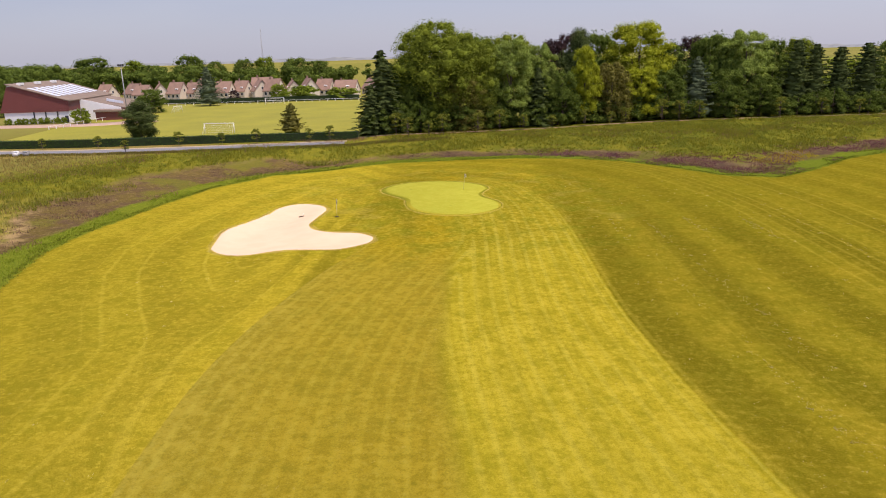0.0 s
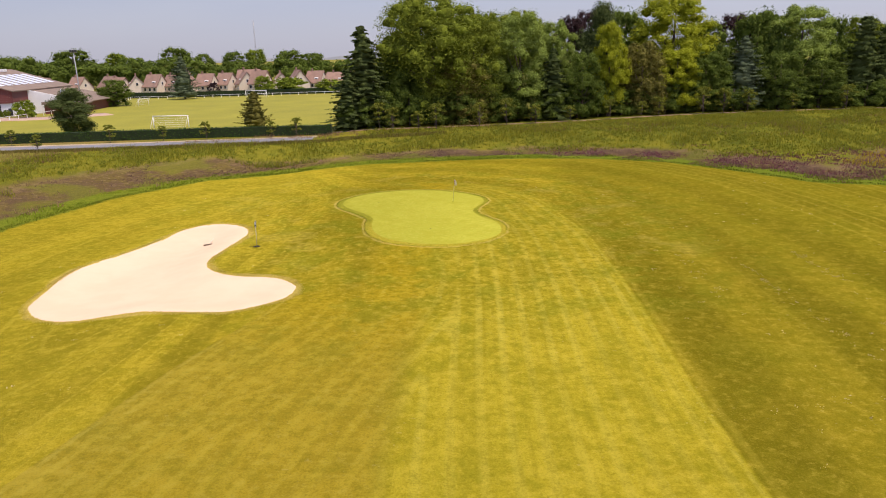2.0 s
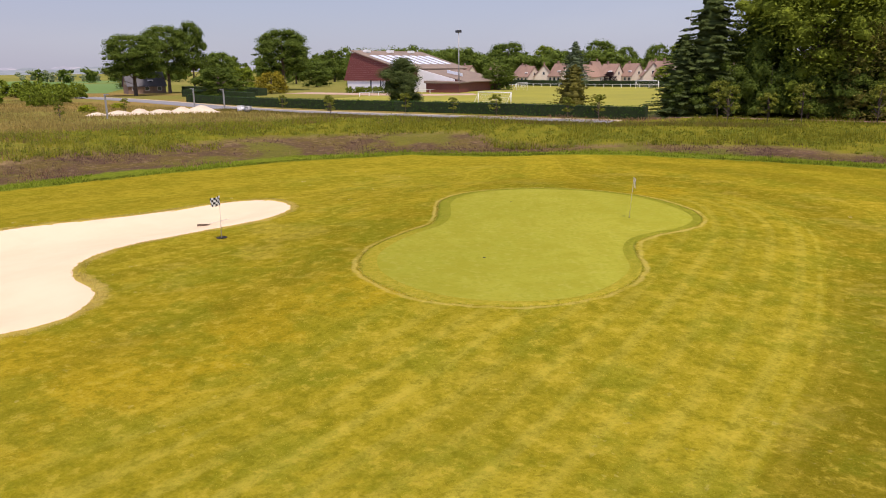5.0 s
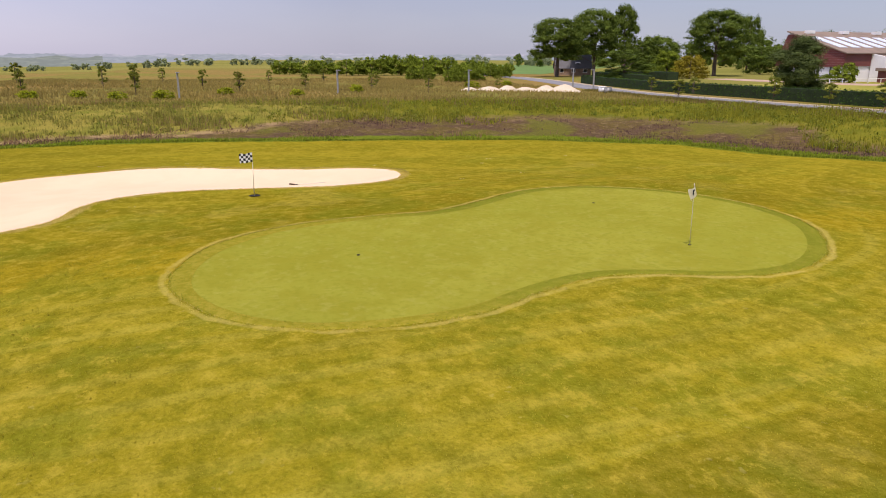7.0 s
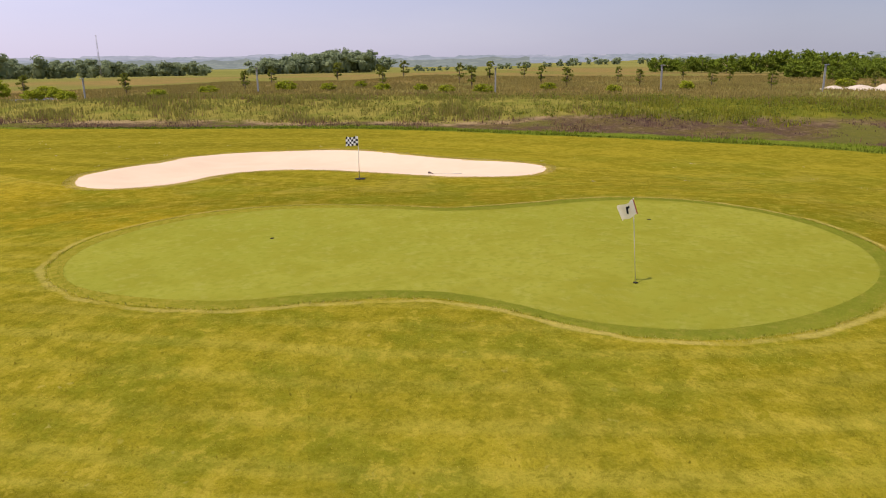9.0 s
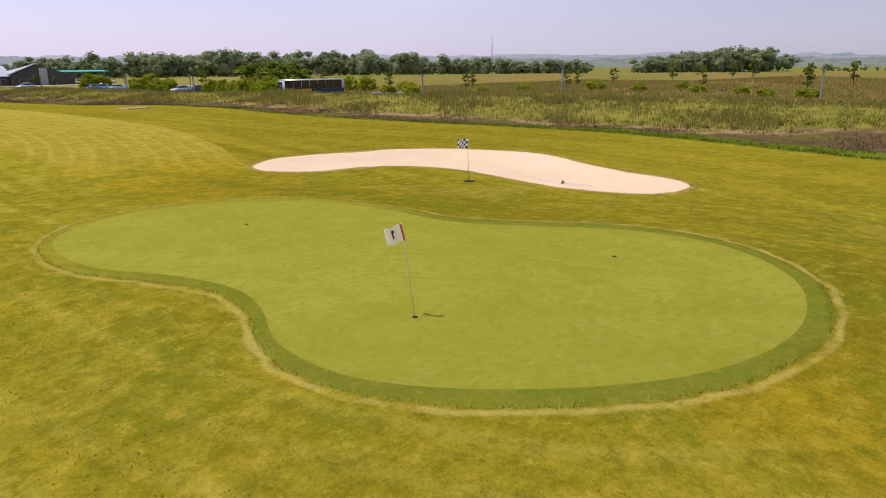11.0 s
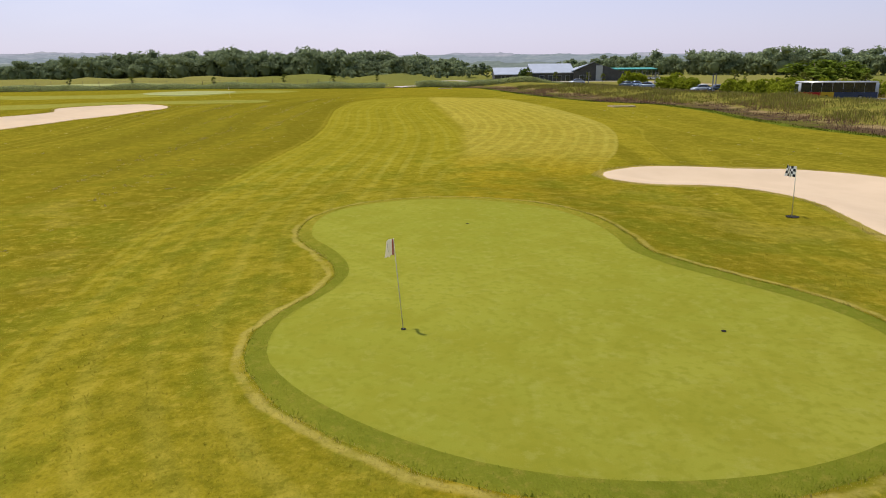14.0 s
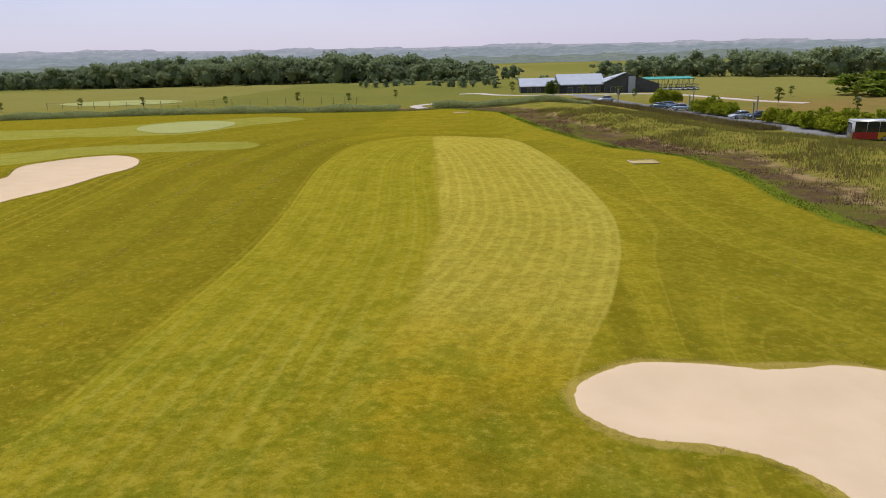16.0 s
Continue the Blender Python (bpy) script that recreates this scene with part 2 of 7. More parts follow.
def graded(core0, core1, step, far, grow=1.22):
    c = list(np.arange(core0, core1 + 0.01, step))
    s, v = step, core0
    low = []
    while v > -far:
        s *= grow
        v -= s
        low.append(v)
    s, v = step, core1
    high = []
    while v < far:
        s *= grow
        v += s
        high.append(v)
    return np.array(low[::-1] + c + high)


def outset(poly, d):
    """Outline moved outward by d."""
    p = np.asarray(poly, float)
    t = np.roll(p, -1, 0) - np.roll(p, 1, 0)
    t /= np.linalg.norm(t, axis=1)[:, None]
    nrm = np.stack([t[:, 1], -t[:, 0]], 1)
    if signed(p[:1] + nrm[:1] * 0.05, p)[0] < 0:
        nrm = -nrm
    return p + nrm * np.asarray(d).reshape(-1, 1)


out_n = outset(GREEN_C, 1.0) - GREEN_C
gw = 0.14 + 0.24 * np.clip(out_n @ np.array((0.45, 0.9)), 0, 1) ** 1.5 + 0.05 * np.sin(np.arange(96) * 1.7) * np.sin(np.arange(96) * 0.63)
gw = gw + 0.12 * np.clip(out_n @ np.array((1.0, 0.2)), 0, 1)
gw = gw + 0.5 * np.clip(out_n @ np.array((-0.45, -0.9)), 0, 1) ** 1.5
gi = 0.15 * np.clip(out_n @ np.array((-0.5, 0.85)) + 0.1, 0, 1) + 0.16 * np.clip(out_n @ np.array((-1.0, 0.1)), 0, 1) + 0.05 * np.clip(out_n @ np.array((0.9, 0.3)), 0, 1) ** 2
COLLAR_C = outset(GREEN_C, gw)

# ---- ground ----
gx, gy = graded(-64, 70, 0.85, 4300), graded(-296, 76, 0.9, 4300)
X, Y = np.meshgrid(gx, gy)
XY = np.stack([X.ravel(), Y.ravel()], 1)
Z = heights(XY)
nx, ny = len(gx), len(gy)
idx = np.arange(nx * ny).reshape(ny, nx)
faces = np.stack([idx[:-1, :-1], idx[:-1, 1:], idx[1:, 1:], idx[1:, :-1]], -1).reshape(-1, 4)
# the land dips a little under the sheets that lie on it
Z = Z - 0.16 * ease(0.5, 1.8, -signed(XY, BUNKER_C)) - 0.07 * ease(0.3, 1.6, -signed(XY, GREEN_C)) - 0.14 * ease(0.5, 1.8, -signed(XY, BUNKER2_C)) - 0.06 * ease(0.1, 1.6, -signed(XY, GREEN2_C))
ground_me = from_arrays("ground", np.column_stack([XY, Z]), faces)
for key, poly in (("d_mown", MOWN_C), ("d_fair", FAIR_C), ("d_green", GREEN_C), ("d_bunker", BUNKER_C), ("d_collar", COLLAR_C), ("d_apron", APRON_C), ("d_tongue", TONGUE_C)):
    at = ground_me.attributes.new(key, "FLOAT", "POINT")
    at.data.foreach_set("value", signed(XY, poly).astype(np.float32))
mid_at = ground_me.attributes.new("d_mid", "FLOAT", "POINT")
mid_at.data.foreach_set("value", (XY[:, 0] - np.interp(XY[:, 1], [-113, -81, -53, -37, -30, -12, 20], [3.0, 0.0, -2.3, -1.9, -1.4, -1.0, 0.0])).astype(np.float32))


class Net:
    """Short hand for shader nodes."""

    def __init__(self, name):
        self.m = bpy.data.materials.new(name)
        self.m.use_nodes = True
        self.nt = self.m.node_tree
        self.n, self.l = self.nt.nodes, self.nt.links
        self.n.remove(self.n["Principled BSDF"])
        self.co = self.n.new("ShaderNodeTexCoord").outputs["Object"]

    def put(self, sock, v):
        if isinstance(v, bpy.types.NodeSocket):
            self.l.new(v, sock)
        elif isinstance(v, (tuple, list)) and sock.type == "RGBA":
            sock.default_value = (*v[:3], 1)
        else:
            sock.default_value = v

    def attr(self, name):
        n = self.n.new("ShaderNodeAttribute")
        n.attribute_name = name
        return n.outputs["Fac"]

    def noise(self, scale, detail=3.0, vec=None, rough=0.55):
        n = self.n.new("ShaderNodeTexNoise")
        n.inputs["Scale"].default_value, n.inputs["Detail"].default_value, n.inputs["Roughness"].default_value = scale, detail, rough
        self.l.new(vec or self.co, n.inputs["Vector"])
        return n.outputs[0]

    def math(self, op, a, b=0.0, c=0.0):
        n = self.n.new("ShaderNodeMath")
        n.operation = op
        for s, v in zip(n.inputs, (a, b, c)):
            self.put(s, v)
        return n.outputs[0]

    def step(self, x, a, b, lo=0.0, hi=1.0):
        n = self.n.new("ShaderNodeMapRange")
        n.interpolation_type = "SMOOTHSTEP"
        self.put(n.inputs[0], x)
        for i, v in enumerate((a, b, lo, hi)):
            n.inputs[1 + i].default_value = v
        return n.outputs[0]

    def mix(self, f, a, b, mode="MIX"):
        n = self.n.new("ShaderNodeMix")
        n.data_type, n.blend_type = "RGBA", mode
        self.put(n.inputs["Factor"], f)
        self.put(n.inputs["A"], a)
        self.put(n.inputs["B"], b)
        return n.outputs["Result"]

    def xyz(self, x=0.0, y=0.0, z=0.0):
        n = self.n.new("ShaderNodeCombineXYZ")
        for s, v in zip(n.inputs, (x, y, z)):
            self.put(s, v)
        return n.outputs[0]

    def vec(self, op, a, b):
        n = self.n.new("ShaderNodeVectorMath")
        n.operation = op
        self.put(n.inputs[0], a)
        self.put(n.inputs[1], b)
        return n.outputs[0]

    def scaled(self, s):
        return self.vec("MULTIPLY", self.co, s)

    def bump(self, h, strength, dist):
        n = self.n.new("ShaderNodeBump")
        n.inputs["Strength"].default_value, n.inputs["Distance"].default_value = strength, dist
        self.put(n.inputs["Height"], h)
        return n.outputs[0]

    def turf(self, color, lean, relief, gloss=0.08, rough=0.55, tint=(0.95, 0.76, 0.07)):
        """Grass: matt, with a sheen that follows the lie of the blades."""
        d = self.n.new("ShaderNodeBsdfDiffuse")
        self.put(d.inputs["Color"], color)
        self.put(d.inputs["Normal"], relief)
        g = self.n.new("ShaderNodeBsdfGlossy")
        g.inputs["Roughness"].default_value = rough
        self.put(g.inputs["Color"], tint)
        nrm = self.vec("NORMALIZE", self.vec("ADD", relief, self.xyz(0.0, lean, 0.0)), (0, 0, 0))
        self.put(g.inputs["Normal"], nrm)
        mx = self.n.new("ShaderNodeMixShader")
        self.put(mx.inputs[0], gloss)
        self.l.new(d.outputs[0], mx.inputs[1])
        self.l.new(g.outputs[0], mx.inputs[2])
        self.l.new(mx.outputs[0], self.n["Material Output"].inputs["Surface"])
        return self.m


def ground_material():
    k = Net("turf_ground")
    dm, df, dg, db, mid = (k.attr(a) for a in ("d_mown", "d_fair", "d_green", "d_bunker", "d_mid"))
    big, med, fine, grain = k.noise(0.045, 4), k.noise(0.35, 5), k.noise(2.6, 5, rough=0.65), k.noise(11.0, 5, rough=0.7)
    wob = k.math("MULTIPLY_ADD", k.noise(0.9, 3), 0.9, -0.45)
    streak = k.noise(1.0, 3, k.scaled((3.0, 0.12, 1.0)))
    # mown rough
    tuft, mott = k.noise(0.85, 7, rough=0.66), k.noise(0.24, 6, rough=0.62)
    mown = k.mix(k.step(med, 0.35, 0.68), MOWN_A, MOWN_B)
    mown = k.mix(k.step(big, 0.42, 0.66, 0, 0.6), mown, MOWN_C2)
    mown = k.mix(k.step(fine, 0.55, 0.75, 0, 0.45), mown, DRY)
    mown = k.mix(k.step(tuft, 0.50, 0.64, 0, 0.32), mown, (0.115, 0.115, 0.004))
    mown = k.mix(k.step(tuft, 0.48, 0.36, 0, 0.3), mown, (0.30, 0.215, 0.02))
    mown = k.mix(k.step(mott, 0.52, 0.64, 0, 0.3), mown, (0.115, 0.125, 0.004))
    mown = k.mix(k.step(mott, 0.45, 0.34, 0, 0.2), mown, (0.29, 0.2, 0.015))
    speck = k.noise(2.1, 6, rough=0.72)
    place = k.n.new("ShaderNodeSeparateXYZ")
    k.l.new(k.co, place.inputs[0])
    south = place.outputs[1]
    drift = k.math("MULTIPLY_ADD", k.noise(0.05, 3), 7.0, -3.5)
    turn = k.step(mid, -20.0, -8.0)
    run = k.math("ADD", k.math("MULTIPLY", df, turn), k.math("MULTIPLY", dm, k.math("SUBTRACT", 1.0, turn)))
    pass_r = k.math("SINE", k.math("MULTIPLY", k.math("ADD", run, k.math("ADD", k.math("MULTIPLY", drift, 0.6), k.math("MULTIPLY", wob, 0.6))), 0.86))
    mown = k.mix(k.math("MULTIPLY", k.step(pass_r, -0.45, 0.6, 0, 0.78), k.math("MULTIPLY", k.math("MULTIPLY", k.step(mid, -20.0, -8.0, 0.75, 1.0), k.math("MULTIPLY", k.step(south, -26, -14, 1.0, 0.5), k.step(south, -128, -108, 0.3, 1.0))), k.step(big, 0.25, 0.55, 0.6, 1.0))), mown, (0.092, 0.076, 0.003))
    mown = k.mix(k.math("MULTIPLY", k.step(mid, -13.0, -19.0, 0, 0.4), k.step(south, -16, -30)), mown, (0.115, 0.092, 0.004))
    mown = k.mix(k.step(mid, 11.0, 15.0, 0, 0.42), mown, (0.090, 0.077, 0.004))
    odd = k.step(k.noise(0.42, 2, k.xyz(run, 3.0, 0.0)), 0.5, 0.6)
    wheel = k.math("MULTIPLY", odd, k.step(k.math("SINE", k.math("MULTIPLY", k.math("ADD", run, k.math("MULTIPLY", wob, 0.3)), 4.4)), 0.5, 1.0), k.step(streak, 0.3, 0.52))
    mown = k.mix(k.math("MULTIPLY", wheel, 0.34), mown, (0.36, 0.28, 0.03))
    worn = k.math("MULTIPLY", k.step(k.noise(0.22, 6, rough=0.7), 0.52, 0.62, 0, 0.32), k.step(dg, 12, 20, 1, 0))
    mown = k.mix(worn, mown, (0.36, 0.285, 0.05))
    # fairway and apron
    fair = k.mix(k.step(med, 0.3, 0.7), FAIR_A, FAIR_B)
    fair = k.mix(k.step(tuft, 0.51, 0.62, 0, 0.35), fair, (0.125, 0.13, 0.004))
    fair = k.mix(k.step(tuft, 0.47, 0.38, 0, 0.25), fair, (0.34, 0.275, 0.03))
    lines = k.math("SINE", k.math("MULTIPLY", k.math("ADD", df, k.math("MULTIPLY", wob, 0.12)), 5.2))
    lines = k.math("MULTIPLY", k.step(lines, 0.1, 1.0), k.step(streak, 0.2, 0.5, 0.35, 1.0))
    fair = k.mix(k.math("MULTIPLY", lines, k.step(dg, 14, 24, 0.45, 0.24)), fair, (0.40, 0.345, 0.05))
    thin = k.math("MULTIPLY", k.step(k.math("SINE", k.math("MULTIPLY", df, 12.3)), 0.0, 1.0), k.step(streak, 0.65, 0.4, 0.4, 1.0))
    fair = k.mix(k.math("MULTIPLY", thin, 0.22), fair, (0.14, 0.12, 0.005))
    broad = k.step(k.math("SINE", k.math("MULTIPLY", k.math("ADD", df, k.math("MULTIPLY", wob, 0.25)), 1.75)), -0.3, 0.7, 0, 0.48)
    fair = k.mix(k.math("MULTIPLY", broad, k.step(mott, 0.35, 0.6)), fair, (0.17, 0.145, 0.006))
    # west half: base colour warmed to stand in for the sun's missing sheen
    fair = k.mix(k.step(mid, -0.9, 0.9, 0.9, 0), fair, k.mix(k.step(tuft, 0.38, 0.6), (0.315, 0.215, 0.007), (0.25, 0.175, 0.006)))
    fair = k.mix(k.math("MULTIPLY", lines, k.step(mid, -0.9, 0.9, 0.3, 0.0)), fair, (0.38, 0.275, 0.012))
    apron = k.step(dg, 6.0, 14.0, 1, 0)
    fair = k.mix(k.math("MULTIPLY", apron, 0.3), fair, mown)
    beside = k.math("MULTIPLY", k.step(mid, -5.5, -2.5, 1, 0), k.step(dg, 9.0, 13.0, 1, 0))
    in_f = k.math("MULTIPLY", k.step(k.math("ADD", df, k.math("MULTIPLY", wob, 0.15)), -0.08, 0.08, 1, 0), k.math("SUBTRACT", 1.0, beside))
    col = k.mix(in_f, mown, fair)
    edge = k.math("ABSOLUTE", k.math("ADD", k.math("ADD", df, k.math("MULTIPLY", wob, 0.2)), 0.2))
    col = k.mix(k.math("MULTIPLY", k.math("MULTIPLY", k.step(edge, 0.03, 0.16, 0.35, 0), k.math("SUBTRACT", 1.0, beside)), k.step(tuft, 0.4, 0.6)), col, (0.42, 0.35, 0.05))
    # the neighbouring hole's paler apron and tongue of fairway
    pale = k.math("MAXIMUM", k.step(k.attr("d_apron"), -0.4, 0.4, 1, 0), k.step(k.attr("d_tongue"), -0.4, 0.4, 1, 0))
    col = k.mix(pale, col, k.mix(k.step(med, 0.3, 0.7), (0.20, 0.205, 0.035), (0.25, 0.245, 0.055)))
    lushness = k.math("MULTIPLY", k.step(k.noise(0.30, 6, rough=0.68), 0.48, 0.60), k.step(dg, 9, 24, 0.5, 0.1))
    col = k.mix(lushness, col, (0.092, 0.125, 0.006))
    chips = k.math("MULTIPLY", k.step(k.noise(3.6, 2), 0.68, 0.73), k.step(k.noise(0.13, 3), 0.48, 0.58))
    col = k.mix(k.math("MULTIPLY", chips, 0.25), col, (0.46, 0.37, 0.13))
    rough_turf = k.step(dg, 9, 18, 1.0, 0.55)
    col = k.mix(k.math("MULTIPLY", k.step(speck, 0.51, 0.62, 0, 0.55), rough_turf), col, (0.105, 0.10, 0.003))
    col = k.mix(k.math("MULTIPLY", k.step(speck, 0.47, 0.36, 0, 0.5), rough_turf), col, (0.40, 0.30, 0.035))
    # dry line round the collar and round the sand
    ring = k.math("ABSOLUTE", k.math("SUBTRACT", k.math("ADD", k.attr("d_collar"), k.math("MULTIPLY", wob, 0.45)), 0.2))
    col = k.mix(k.math("MULTIPLY", k.math("MULTIPLY", k.step(place.outputs[1], -14, 1, 0.75, 1.0), k.step(ring, 0.03, 0.15, 0.62, 0)), k.step(tuft, 0.36, 0.54, 0.25, 1.0)), col, STRAW)
    rb = k.math("ADD", k.math("ADD", db, k.math("MULTIPLY", wob, 0.8)), k.step(mott, 0.5, 0.64, 0.0, -0.35))
    col = k.mix(k.step(rb, 0.02, 0.5, 0.72, 0), col, (0.46, 0.33, 0.09))
    # unmown land
    lush = k.mix(k.step(fine, 0.3, 0.7), (0.075, 0.118, 0.010), (0.135, 0.175, 0.016))
    heath = k.mix(k.step(k.noise(0.3, 5, rough=0.65), 0.42, 0.58), (0.075, 0.037, 0.040), (0.10, 0.068, 0.030))
    heath = k.mix(k.step(k.noise(1.4, 5, rough=0.7), 0.52, 0.62, 0, 0.6), heath, (0.20, 0.135, 0.085))
    heath = k.mix(k.step(fine, 0.4, 0.66, 0, 0.6), heath, (0.04, 0.026, 0.018))
    heath = k.mix(k.step(k.noise(0.11, 4), 0.50, 0.60, 0, 0.65), heath, (0.10, 0.115, 0.016))
    bank = k.mix(k.step(med, 0.35, 0.65), (0.16, 0.15, 0.014), (0.085, 0.108, 0.010))
    bank = k.mix(k.step(fine, 0.45, 0.75, 0, 0.6), bank, (0.16, 0.12, 0.03))
    bank = k.mix(k.step(k.noise(0.09, 4), 0.5, 0.66, 0, 0.7), bank, (0.062, 0.078, 0.010))
    moor = k.mix(k.step(k.noise(0.02, 5), 0.42, 0.6), (0.24, 0.155, 0.055), (0.17, 0.165, 0.04))
    moor = k.mix(k.step(med, 0.45, 0.7, 0, 0.7), moor, (0.15, 0.12, 0.045))
    bank = k.mix(k.step(place.outputs[1], 8, -12), bank, k.mix(k.step(med, 0.4, 0.65), (0.235, 0.195, 0.042), (0.14, 0.145, 0.024)))
    dmw = k.math("ADD", k.math("ADD", dm, k.math("MULTIPLY", wob, 2.2)), k.math("MULTIPLY", k.step(dm, 1.0, 5.0), k.math("MULTIPLY_ADD", k.noise(0.07, 3), 9.0, -4.5)))
    swale = k.math("SUBTRACT", dmw, k.step(place.outputs[1], -45, -22, 0.0, 2.6))
    rise = k.math("SUBTRACT", dmw, k.math("MULTIPLY", k.step(place.outputs[0], -27, -36), k.step(place.outputs[1], -24, 0, -2.5, 6.0)))
    wild = k.mix(k.step(swale, 1.4, 3.0), lush, heath)
    wild = k.mix(k.step(rise, 9.5, 12.0), wild, bank)
    straw = k.math("ABSOLUTE", k.math("SUBTRACT", k.math("ADD", rise, k.math("MULTIPLY", wob, 2.0)), 10.0))
    wild = k.mix(k.math("MULTIPLY", k.math("MULTIPLY", k.step(straw, 0.3, 2.2, 0.75, 0), k.step(south, 2, -16, 0.25, 1.0)), k.step(k.noise(0.25, 5, rough=0.68), 0.42, 0.58)), wild, (0.36, 0.24, 0.125))
    wild = k.mix(k.math("MULTIPLY", k.step(dmw, 34.0, 48.0), k.step(place.outputs[0], -40, -60)), wild, moor)
    far = k.math("MAXIMUM", k.math("MULTIPLY", k.step(place.outputs[1], -170, -240), 1.0), k.step(place.outputs[1], 78, 110))
    vor = k.n.new("ShaderNodeTexVoronoi")
    vor.inputs["Scale"].default_value = 0.006
    k.l.new(k.vec("MULTIPLY", k.co, (1.0, 0.6, 1.0)), vor.inputs["Vector"])
    fields = k.mix(k.step(vor.outputs["Color"], 0.2, 0.8), (0.16, 0.165, 0.042), (0.22, 0.2, 0.06))
    fields = k.mix(k.step(big, 0.4, 0.7, 0, 0.5), fields, (0.20, 0.185, 0.045))
    wild = k.mix(far, wild, fields)
    dist = k.n.new("ShaderNodeVectorMath")
    dist.operation = "LENGTH"
    k.l.new(k.co, dist.inputs[0])
    wild = k.mix(k.step(dist.outputs["Value"], 330, 420), wild, fields)
    col = k.mix(k.step(dmw, -0.1, 0.25), col, wild)
    col = k.mix(k.step(grain, 0.46, 0.68, 0, 0.34), col, (0.07, 0.058, 0.003))
    col = k.mix(k.step(grain, 0.5, 0.3, 0, 0.25), col, DRY)
    half = k.step(mid, -0.9, 0.9, 0.95, -0.22)
    swirl = k.math("ADD", k.math("MULTIPLY_ADD", mott, 0.35, -0.175), k.math("MULTIPLY_ADD", tuft, 0.35, -0.175))
    lean = k.math("ADD", k.math("ADD", k.step(mid, -18.0, -7.0, -0.78, -0.36), swirl), k.math("ADD", k.math("MULTIPLY", half, k.math("MULTIPLY", in_f, k.step(dg, 8, 24))), k.math("MULTIPLY", k.math("MULTIPLY", pass_r, 0.10), k.math("SUBTRACT", 1.0, in_f))))
    lean = k.math("ADD", lean, k.math("MULTIPLY", k.math("MULTIPLY", lines, in_f), k.step(mid, -0.9, 0.9, 0.02, -0.1)))
    lean = k.math("ADD", lean, k.step(mid, 11.0, 15.0, 0.0, 0.3))
    h = k.math("ADD", k.math("MULTIPLY", fine, 0.6), k.math("MULTIPLY", grain, 0.5))
    west = k.math("MULTIPLY", k.math("MULTIPLY", in_f, k.step(dg, 8, 24)), k.step(mid, -0.7, 0.7, 1, 0))
    tint = k.mix(west, (0.95, 0.76, 0.07), (0.82, 0.80, 0.24))
    sheen = k.math("MULTIPLY_ADD", k.math("MULTIPLY", lines, west), 0.22, 0.96)
    return k.turf(col, lean, k.bump(h, 0.9, 0.12), gloss=k.math("MULTIPLY", sheen, k.math("MULTIPLY", k.step(dm, -0.5, 0.5, 1.0, 0.3), k.math("MULTIPLY", k.step(mid, -18.0, -7.0, 1.85, 1.0), k.step(k.math("ADD", tuft, speck), 0.86, 1.12, 0.108, 0.068)))), tint=tint)


MOWN_A, MOWN_B, MOWN_C2 = (0.186, 0.146, 0.006), (0.246, 0.187, 0.010), (0.150, 0.138, 0.006)
FAIR_A, FAIR_B = (0.228, 0.190, 0.009), (0.282, 0.230, 0.014)
DRY, STRAW = (0.38, 0.285, 0.035), (0.50, 0.39, 0.10)
ground = tagged(mesh_part("ground", ground_me, ground_material()), "rolling yellow-green mown golf course grass with rough banks", "ground", kind="structure")


def patch(poly, cell, lift, name, sink=0.0):
    """A sheet that fills an outline and lies on the land; sink tucks its rim into the ground."""
    p = np.asarray(poly, float)
    n = len(p)
    gx_, gy_ = np.meshgrid(np.arange(p[:, 0].min(), p[:, 0].max(), cell), np.arange(p[:, 1].min(), p[:, 1].max(), cell))
    g = np.stack([gx_.ravel(), gy_.ravel()], 1)
    g = g[signed(g, p) < -0.55 * cell]
    near = outset(p, -0.35 * cell)
    near = near[signed(near, p) < -0.25 * cell]
    pts = [Vector(q) for q in np.vstack([p, near, g]).tolist()]
    res = geometry.delaunay_2d_cdt(pts, [(i, (i + 1) % n) for i in range(n)], [], 1, 1e-4)
    xy = np.array([tuple(q) for q in res[0]])
    z = heights(xy) + lift - sink * (1 - ease(0.0, 0.5, -signed(xy, p)))
    f = [tuple(t) for t in res[2]]
    m = len(xy)
    # a short skirt closes the rim
    top = np.column_stack([p, heights(p) + lift - sink])
    f += [(m + i, m + n + i, m + n + (i + 1) % n, m + (i + 1) % n) for i in range(n)]
    return from_arrays(name, np.vstack([np.column_stack([xy, z]), top, top - (0, 0, 0.15)]), f)


def band(inner, outer, steps, lift, name):
    n = len(inner)
    v, f = [], []
    for k in range(steps + 1):
        v.append(inner + (outer - inner) * k / steps)
    xy = np.vstack(v)
    z = heights(xy) + lift
    z[:n] -= 0.002
    for k in range(steps):
        a, b = k * n, (k + 1) * n
        f += [(a + i, b + i, b + (i + 1) % n, a + (i + 1) % n) for i in range(n)]
    z[-n:] -= 0.064
    z[-2 * n:-n] -= 0.018
    return from_arrays(name, np.column_stack([xy, z]), f)


